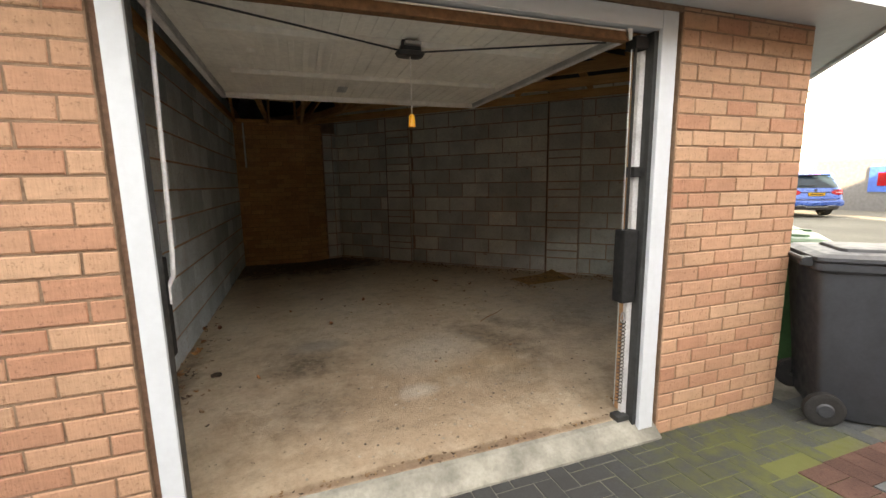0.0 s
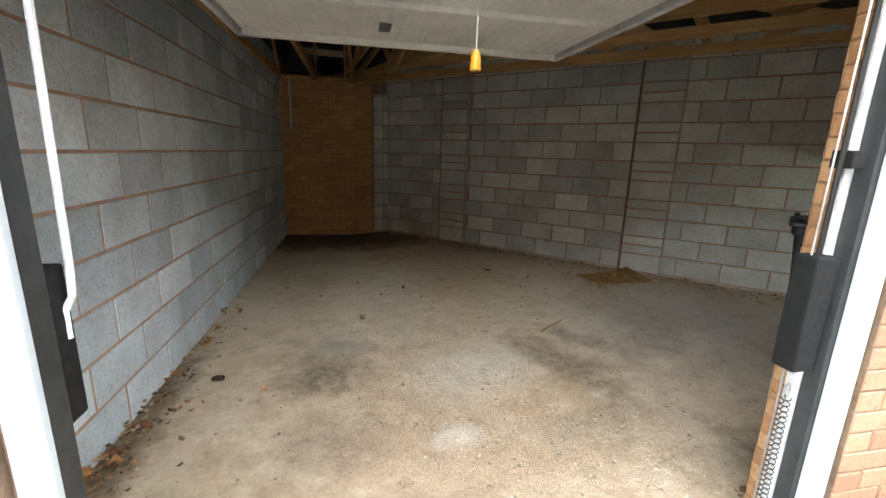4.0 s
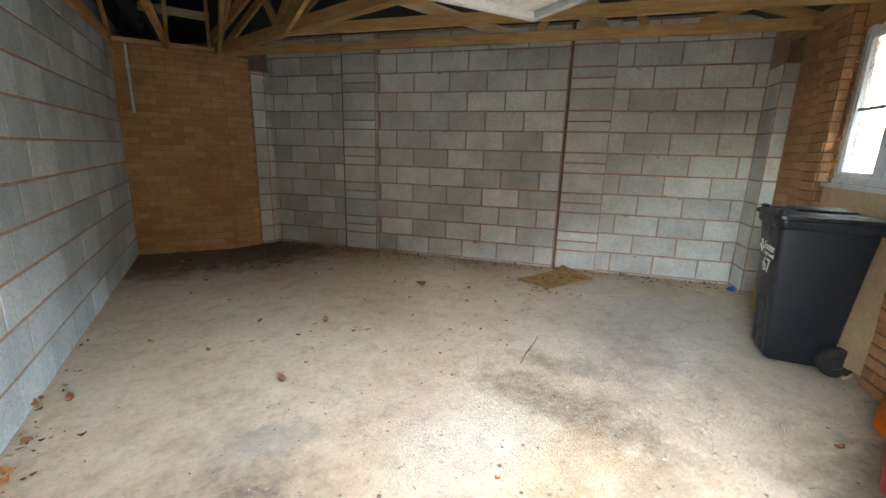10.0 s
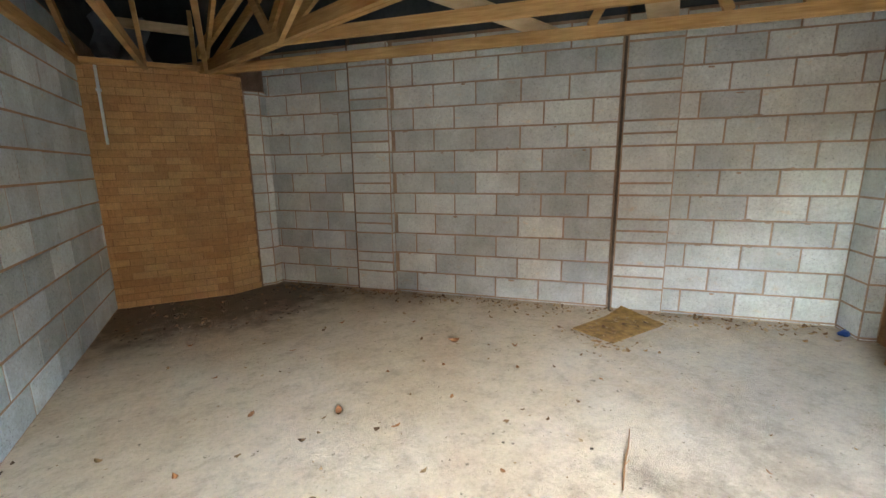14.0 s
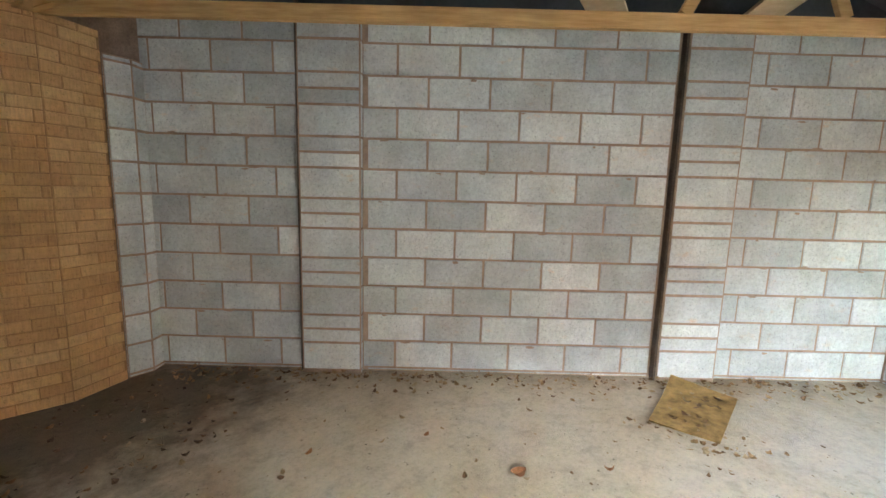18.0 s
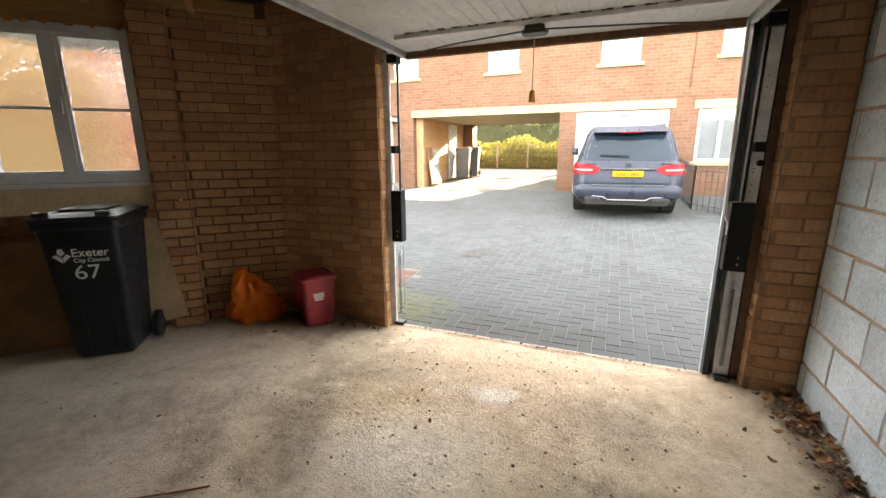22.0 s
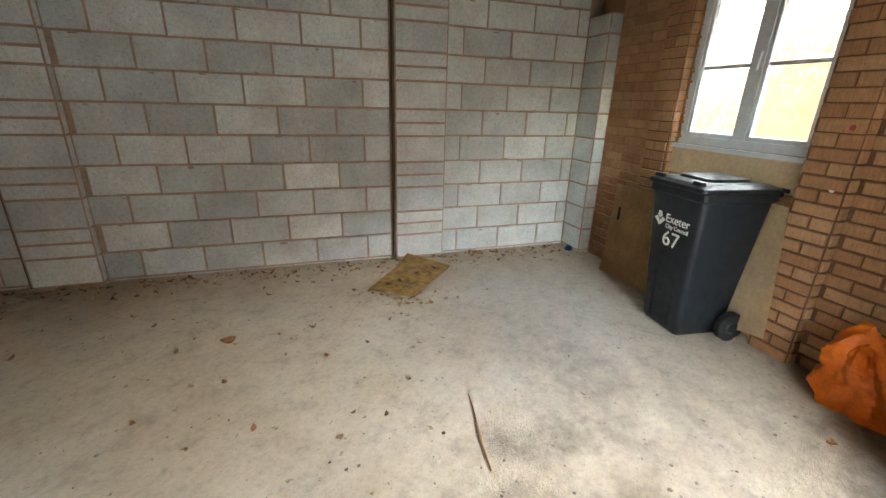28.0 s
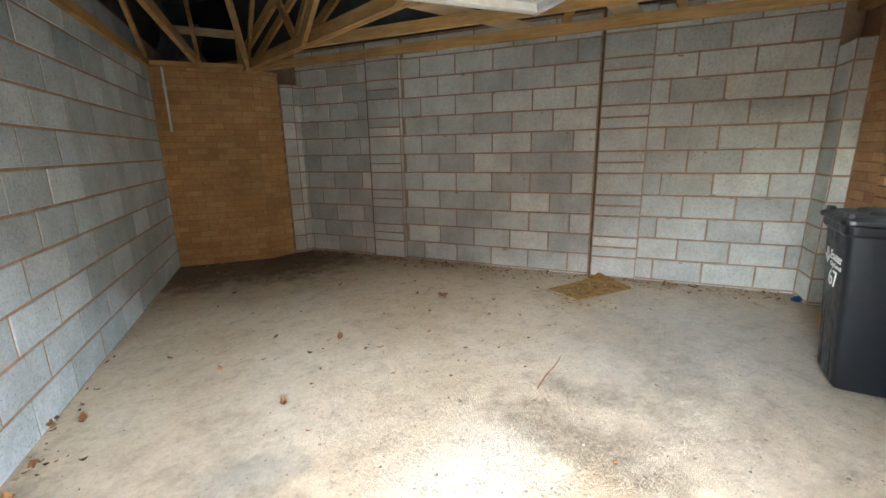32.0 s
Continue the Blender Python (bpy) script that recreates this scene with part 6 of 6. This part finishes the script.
part("roof", loft([[(*tn(a, b), 5.56) for a, b in ((16.6, 4.2), (22.4, 4.2), (22.4, 15.8), (16.6, 15.8))], [(*tn(a, b), 7.6) for a, b in ((19.4, 4.2), (19.6, 4.2), (19.6, 15.8), (19.4, 15.8))]]), M_SLATE, nh)
for n0 in (6.0, 9.0, 12.0):
    wi = part("window", tbox(16.985, n0, 3.2, 16.999, n0 + 1.2, 4.4), M_UPVC, nh)
    part("pane", tbox(16.975, n0 + 0.08, 3.28, 16.984, n0 + 1.12, 4.32), M_PANE, wi)
fg = thing("far_garage", "low brick garage with maroon door and tiled roof", "garage")
GT, GN = 17.25, -0.77
part("wall", tbox(GT, GN - 2.5, 0.3, GT + 4, GN + 3.0, 2.25), M_REDHOUSE, fg)
part("door", tbox(GT - 0.04, GN - 1.6, 0.4, GT - 0.001, GN + 1.6, 2.05), M_MAROON, fg)
part("fascia", tbox(GT - 0.25, GN - 2.6, 2.10, GT - 0.05, GN + 3.1, 2.25), M_STONE, fg)
part("roof", loft([[(*tn(GT + a, GN + b), 2.26) for a, b in ((-0.3, -2.7), (4.3, -2.7), (4.3, 3.2), (-0.3, 3.2))], [(*tn(GT + a, GN + b), 3.1) for a, b in ((1.9, -2.7), (2.1, -2.7), (2.1, 3.2), (1.9, 3.2))]]), M_SLATE, fg)
for i in range(5):
    a = -0.3 + i * 0.44
    z = 2.28 + i * 0.168
    part("tile_course", loft([[(*tn(GT + a - 0.03, GN - 2.72), z), (*tn(GT + a - 0.03, GN + 3.22), z), (*tn(GT + a + 0.40, GN + 3.22), z + 0.165), (*tn(GT + a + 0.40, GN - 2.72), z + 0.165)], [(*tn(GT + a - 0.03, GN - 2.72), z + 0.05), (*tn(GT + a - 0.03, GN + 3.22), z + 0.05), (*tn(GT + a + 0.40, GN + 3.22), z + 0.185), (*tn(GT + a + 0.40, GN - 2.72), z + 0.185)]]), M_SLATE, fg)

# added wall, never in view: its height limits the low western light indoors
cw = thing("yard_wall", "plain brick wall added out of view to block low western light", "wall")
part("wall", box(-8.4, -8.6, -0.2, -8.1, 0.0, 2.6), M_HOUSE_X, cw)
part("coping", box(-8.45, -8.6, 2.601, -8.05, 0.05, 2.68, 0.01), M_STONE, cw)

# planting beyond the passage and beside the window wall
def foliage(name, count, place, size, m, label, seed):
    r_ = random.Random(seed)
    vs, fs = [], []
    for _ in range(count):
        c = Vector(place(r_))
        s_ = r_.uniform(*size)
        q = Euler((r_.uniform(0, 6.28), r_.uniform(0, 6.28), r_.uniform(0, 6.28))).to_matrix()
        b = len(vs)
        vs += [tuple(c + q @ Vector(p)) for p in ((-s_, 0, 0), (0, -s_ * 0.45, s_ * 0.12), (s_, 0, 0), (0, s_ * 0.45, s_ * 0.12))]
        fs.append((b, b + 1, b + 2, b + 3))
    me = bpy.data.meshes.new(name)
    me.from_pydata(vs, [], fs)
    me.materials.append(m)
    return tagged(new(name, me), label, "shrubs", kind="stuff")


def mound(x0, x1, y0, y1, z0, h, f):
    def place(r_):
        x, y = r_.uniform(x0, x1), r_.uniform(y0, y1)
        top = h * (0.62 + 0.38 * noise.noise(Vector((x * f, y * f, 7.7))))
        return x, y, z0 + top * r_.random() ** 0.6
    return place


def core(name, x0, x1, y0, y1, z0, h, f, m, label):
    """The dense inside of a hedge, with a rolling top."""
    bm = bmesh.new()
    n_ = 40
    rings = []
    for i in range(n_ + 1):
        x = x0 + (x1 - x0) * i / n_
        top = h * (0.62 + 0.38 * noise.noise(Vector((x * f, (y0 + y1) / 2 * f, 7.7))))
        rings.append([(x, y0 + 0.1, z0), (x, y1 - 0.15, z0), (x, y1 - 0.2, z0 + top * 0.5), (x, y1 - 0.5, z0 + top * 0.78), (x, (y0 + y1) / 2, z0 + top * 0.9), (x, y0 + 0.3, z0 + top * 0.7)])
    loft(rings, True, bm)
    return tagged(obj(name, bm, m, smooth=True), label, "hedge", kind="stuff")


core("hedge", -3, 12, -19.4, -17.2, 0.63, 1.7, 0.9, M_HEDGE, "dense inside of the sunlit hedge")
foliage("hedge", 30000, mound(-3, 12, -19.4, -17.1, 0.63, 1.9, 0.9), (0.03, 0.075), M_HEDGE, "sunlit yellow-green hedge behind the passage", 21)
core("hedge", -10, 22, -30, -23, 0.63, 6.5, 0.3, M_LEAFGREEN, "dark inside of the woodland edge")
foliage("hedge", 12000, mound(-10, 22, -30, -22.6, 0.63, 7.2, 0.3), (0.10, 0.26), M_LEAFGREEN, "dark green trees and scrub behind hedge", 22)
core("shrubs", 11.6, 13.9, -3.4, 2.2, -0.05, 6.0, 0.5, M_AUTUMN, "dense inside of the autumn shrubs")
foliage("shrubs", 14000, mound(11.3, 14.1, -3.7, 2.5, -0.05, 6.6, 0.5), (0.05, 0.12), M_AUTUMN, "autumn-brown shrubs outside the garage window", 23)
fe = thing("wood_fence", "low weathered post and wire fence before the hedge", "fence")
for i in range(9):
    x = -1.0 + i * 1.45
    part("post", box(x, -17.0, 0.5, x + 0.07, -16.93, 1.72), M_FENCE, fe)
for z in (0.9, 1.25, 1.55):
    part("wire", tube([(-1.0, -16.92, z), (11.0, -16.92, z)], 0.006, 5), M_FENCE, fe)
# lane and far things past the garage corner
lw = thing("sign_wall", "grey rendered wall carrying a blue and red sign", "wall")
part("wall", box(24, 6.6, -0.2, 24.3, 11.2, 2.1), mat_plain("grey_render", (0.15, 0.15, 0.15), 0.9), lw)
sg = part("sign", box(23.95, 7.6, 0.7, 23.99, 9.2, 1.75), M_BLUE, lw, "flat blue sign board")
part("sign_patch", box(23.93, 7.9, 0.95, 23.948, 8.9, 1.5), M_TAIL, sg)
wf = thing("white_fence", "pale fence panels beyond the lane", "fence")
for i in range(5):
    part("panel", box(26.0, 11.5 + i * 1.9, -0.2, 26.08, 13.3 + i * 1.9, 1.9), M_CONCLIP, wf)
    part("post", box(25.98, 13.32 + i * 1.9, -0.2, 26.1, 13.38 + i * 1.9, 2.0), M_CONCLIP, wf)
lp = thing("street_lamp", "thin grey street lamp post beyond the lane", "street lamp")
part("pole", tube([(30, 15.5, -0.2), (30, 15.5, 6.0), (29.6, 15.3, 6.3)], [0.06, 0.05, 0.04], 8), M_STEEL, lp)
part("lamp_head", loft([rrect(0.5, 0.2, 6.25, 0.05, 3, 29.5, 15.25), rrect(0.5, 0.2, 6.35, 0.05, 3, 29.5, 15.25)]), M_DARKSTEEL, lp)
bm = bmesh.new()
hv = []
for i in range(41):
    x, y = 160 + 30 * math.sin(i * 0.5), -40 + i * 6
    hv.append((bm.verts.new((x, y, -1)), bm.verts.new((x + 40, y, 9 + 4 * noise.noise(Vector((i * 0.23, 0.5, 0)))))))
for a, b in zip(hv, hv[1:]):
    bm.faces.new((a[0], b[0], b[1], a[1]))
obj("backdrop", bm, M_HILL, kind="structure")


# ---- masonry and paving, piece by piece ----
BH, BL, BJ = 0.0855, 0.25, 0.0088
# back wall blocks: three bays between the piers
KH, KL, KJ, KLOW = 0.2255, 0.4555, 0.017, 0.025
perp = lambda odd, even: (lambda r: odd if r % 2 else even)
for t0, t1, odd, even in ((-3.30, -2.146, -2.99, -2.77), (-1.66, 0.654, -1.17, -1.40), (1.14, 2.55, 1.52, 1.76)):
    lay("block", wall_north, M_BLOCK, (*tn(t0, NW), 0), T, -N, t1 - t0, 0.0, 2.75, KL, KH, KJ, perp(odd - t0, even - t0), 0.04, 0.008, low=KLOW)
for w, t0 in pier_parts:
    for r in range(12):
        z0 = KLOW + r * KH
        lay("block", w, M_BLOCK, (*tn(t0 + 0.012, PW), 0), T, -N, 0.458, max(0.0, z0), z0 + KH, 5.0, KH if r % 2 == 0 else KH / 2, KJ, lambda q: 0.0, 0.04, 0.005, low=z0)
for w, t0 in pier_parts:
    lay("block", w, M_BLOCK, (*tn(t0 + 0.47, PW), 0), N, T, 0.072, 0.0, 2.75, 5.0, KH, KJ, lambda q: 0.0, 0.02, 0.004, low=KLOW)
lay("block", wall_return, M_BLOCK, (*tn(2.55, 5.40), 0), T, -N, 0.13, 0.0, 2.22, 5.0, KH, KJ, lambda q: 0.0, 0.03, 0.004, low=KLOW)
lay("block", wall_return, M_BLOCK, (*tn(2.55, 5.40), 0), N, -T, 0.30, 0.0, 2.22, 5.0, KH, KJ, lambda q: 0.0, 0.04, 0.005, low=KLOW)
u_ = (Vector(tn(-3.27, NW - 0.12)) - Vector((1.44, 6.25))).normalized()
lay("block", wall_panel_return, M_BLOCK, (1.44, 6.25, 0), u_, Vector((u_.y, -u_.x)), (Vector(tn(-3.27, NW - 0.12)) - Vector((1.44, 6.25))).length, 0.0, 2.32, 5.0, KH, KJ, lambda q: 0.0, 0.04, 0.005, low=KLOW)
lay("block", wall_panel_return, M_BLOCK, (*tn(-3.27, NW - 0.12), 0), N, T, 0.115, 0.0, 2.32, 5.0, KH, KJ, lambda q: 0.0, 0.02, 0.004, low=KLOW)
# west wall blocks carry the door's blue sky light in their colour
lay("block", wall_west, M_BLOCK_SKYLIT, (0, 0, 0), (0, 1), (1, 0), 6.12, 0.0, 2.75, 0.47, 0.229, 0.016, perp(0.85, 1.09), 0.04, 0.005, low=-0.006)
IH, IL, RAKED = 0.075, 0.225, 1.275


def bricks(parent, origin, u, out, length, top, first, raked=0.0, m=M_BRICK_IN, proud=0.007):
    """Inner brickwork: raked joints up to a height, joints struck nearly flush above it."""
    if raked:
        lay("brick", parent, m, origin, u, out, length, 0.0, raked, IL, IH, 0.0115, first, 0.03, 0.012)
    lay("brick", parent, m, origin, u, out, length, raked, top, IL, IH, 0.0065, first, 0.03, proud, low=0.0)


half = perp(0.1125, 0.0)
whole = lambda q: 0.0
# brick end panel
for a, b in zip(PANEL, PANEL[1:]):
    d = Vector(b) - Vector(a)
    u_ = d.normalized()
    bricks(wall_panel, (*a, 0), u_, Vector((u_.y, -u_.x)), d.length, 2.45, half, 0.0, M_BRICK_WARMLIT, 0.005)
# window wall and its piers
bricks(wall_east, (*tn(RW, 2.66), 0), N, -T, 3.358 - 2.66, 2.45, half, RAKED)
bricks(wall_east_2, (*tn(RW, 4.792), 0), N, -T, 5.398 - 4.792, 2.45, half)
lay("brick", wall_east_low, M_BRICK_IN, (*tn(RW, WN0), 0), N, -T, WN1 - WN0, 0.0, 0.97, IL, IH, 0.0115, half, 0.03, 0.012)
for w, n0, n1 in ((wall_pier_3, 3.36, 3.595), (wall_pier_4, 4.575, 4.79)):
    bricks(w, (*tn(2.60, n0), 0), N, -T, n1 - n0, 2.45, half, RAKED)
    bricks(w, (*tn(2.60, n1), 0), T, N, 0.076, 2.45, whole, RAKED)
    bricks(w, (*tn(2.60, n0), 0), T, -N, 0.076, 2.45, whole, RAKED)
# door wall, inside and out
bricks(wall_south_in, (2.947, 0.012, 0), (1, 0), (0, 1), 0.838, 2.55, half)
bricks(wall_pier_5, (0.012, 0.095, 0), (1, 0), (0, 1), 0.253, 2.45, half)
bricks(wall_pier_5, (0.265, 0.0, 0), (0, 1), (1, 0), 0.095, 2.45, whole)
bricks(wall_pier_6, (2.73, 0.095, 0), (1, 0), (0, 1), 0.215, 2.45, half)
bricks(wall_pier_6, (2.945, 0.016, 0), (0, 1), (1, 0), 0.078, 2.45, whole)
bricks(wall_pier_6, (2.73, 0.016, 0), (0, 1), (-1, 0), 0.078, 2.45, whole)
lay("brick", wall_south_low, M_BRICK_OUT, (-1.0, -0.1, 0), (1, 0), (0, -1), 1.36, -0.12, 2.244, BL, BH, BJ, perp(1.25, 1.125), 0.03, 0.005, low=-0.019)
lay("brick", wall_south_2, M_BRICK_OUT, (2.86, -0.1, 0), (1, 0), (0, -1), 1.0, -0.12, 2.244, 0.233, 0.083, BJ, perp(0.1165, 0.233), 0.03, 0.005, low=-0.019)

# block paving in herringbone: those before the door are single pieces
pave = tagged(new("pavement"), "grey herringbone block paving with mossy joints", "paving", kind="structure")
PWID = 0.104
rp = random.Random(8)
me_h = {}
for key, (lx, ly) in (("h", (2 * PWID, PWID)), ("v", (PWID, 2 * PWID))):
    b_ = bmesh.new()
    loft([[(-lx / 2 + e, -ly / 2 + e, z), (lx / 2 - e, -ly / 2 + e, z), (lx / 2 - e, ly / 2 - e, z), (-lx / 2 + e, ly / 2 - e, z)] for e, z in ((0.0025, -0.05), (0.0025, -0.004), (0.006, 0.0))], True, b_)
    m_ = bpy.data.meshes.new("paver")
    b_.to_mesh(m_)
    b_.free()
    m_.materials.append(M_PAVER)
    me_h[key] = m_
bm = bmesh.new()
bed = [[bm.verts.new((x, y, ground_z(y) - 0.004)) for x in (-3.4, 6.9)] for y in (-0.02, -0.1, -8.78)]
for a, b in zip(bed, bed[1:]):
    bm.faces.new((a[0], b[0], b[1], a[1]))
part("joint_sand", bm, M_GROUND, pave)
tilt = math.atan(-0.0525)
vs, fs = [], []
for i in range(-34, 66):
    for j in range(-88, 1):
        d = (i - j) % 4
        if d not in (0, 3):
            continue
        lx, ly = (2, 1) if d == 0 else (1, 2)
        x0, y0 = i * PWID, j * PWID
        cx, cy = x0 + lx * PWID / 2, y0 + ly * PWID / 2
        if cy + ly * PWID / 2 > 0.02 or cy < -8.78 or (3.235 < cx < 4.125 and -1.57 < cy < -0.61):
            continue
        if cy > -0.1 and (cx < 0.3 or cx > 2.9 or cy > -0.02):
            continue
        if 3.18 < cx < 4.18 and -1.62 < cy < -0.56:
            continue
        z = ground_z(cy) + rp.uniform(-0.0015, 0.0015)
        if 0.1 < cx < 3.9 and cy > -1.95:
            ob = new("paver", me_h["h" if d == 0 else "v"])
            ob.parent = pave
            ob.matrix_basis = Matrix.Translation((cx, cy, z)) @ Euler((tilt + rp.uniform(-0.005, 0.005), rp.uniform(-0.005, 0.005), rp.uniform(-0.006, 0.006))).to_matrix().to_4x4()
        else:
            b0 = len(vs)
            hx, hy = lx * PWID / 2, ly * PWID / 2
            for e, dz in ((0.0025, -0.03), (0.0025, -0.004), (0.006, 0.0)):
                vs += [(cx + sx * (hx - e), cy + sy * (hy - e), z + dz - 0.0525 * sy * (hy - e)) for sx, sy in ((-1, -1), (1, -1), (1, 1), (-1, 1))]
            for q in range(2):
                for k in range(4):
                    a, b = b0 + q * 4 + k, b0 + q * 4 + (k + 1) % 4
                    fs.append((a, b, b + 4, a + 4))
            fs.append((b0 + 8, b0 + 9, b0 + 10, b0 + 11))
me = bpy.data.meshes.new("paving_field")
me.from_pydata(vs, [], fs)
me.materials.append(M_PAVER)
pf = new("paving_field", me)
pf.parent = pave
tagged(pf, kind="stuff")
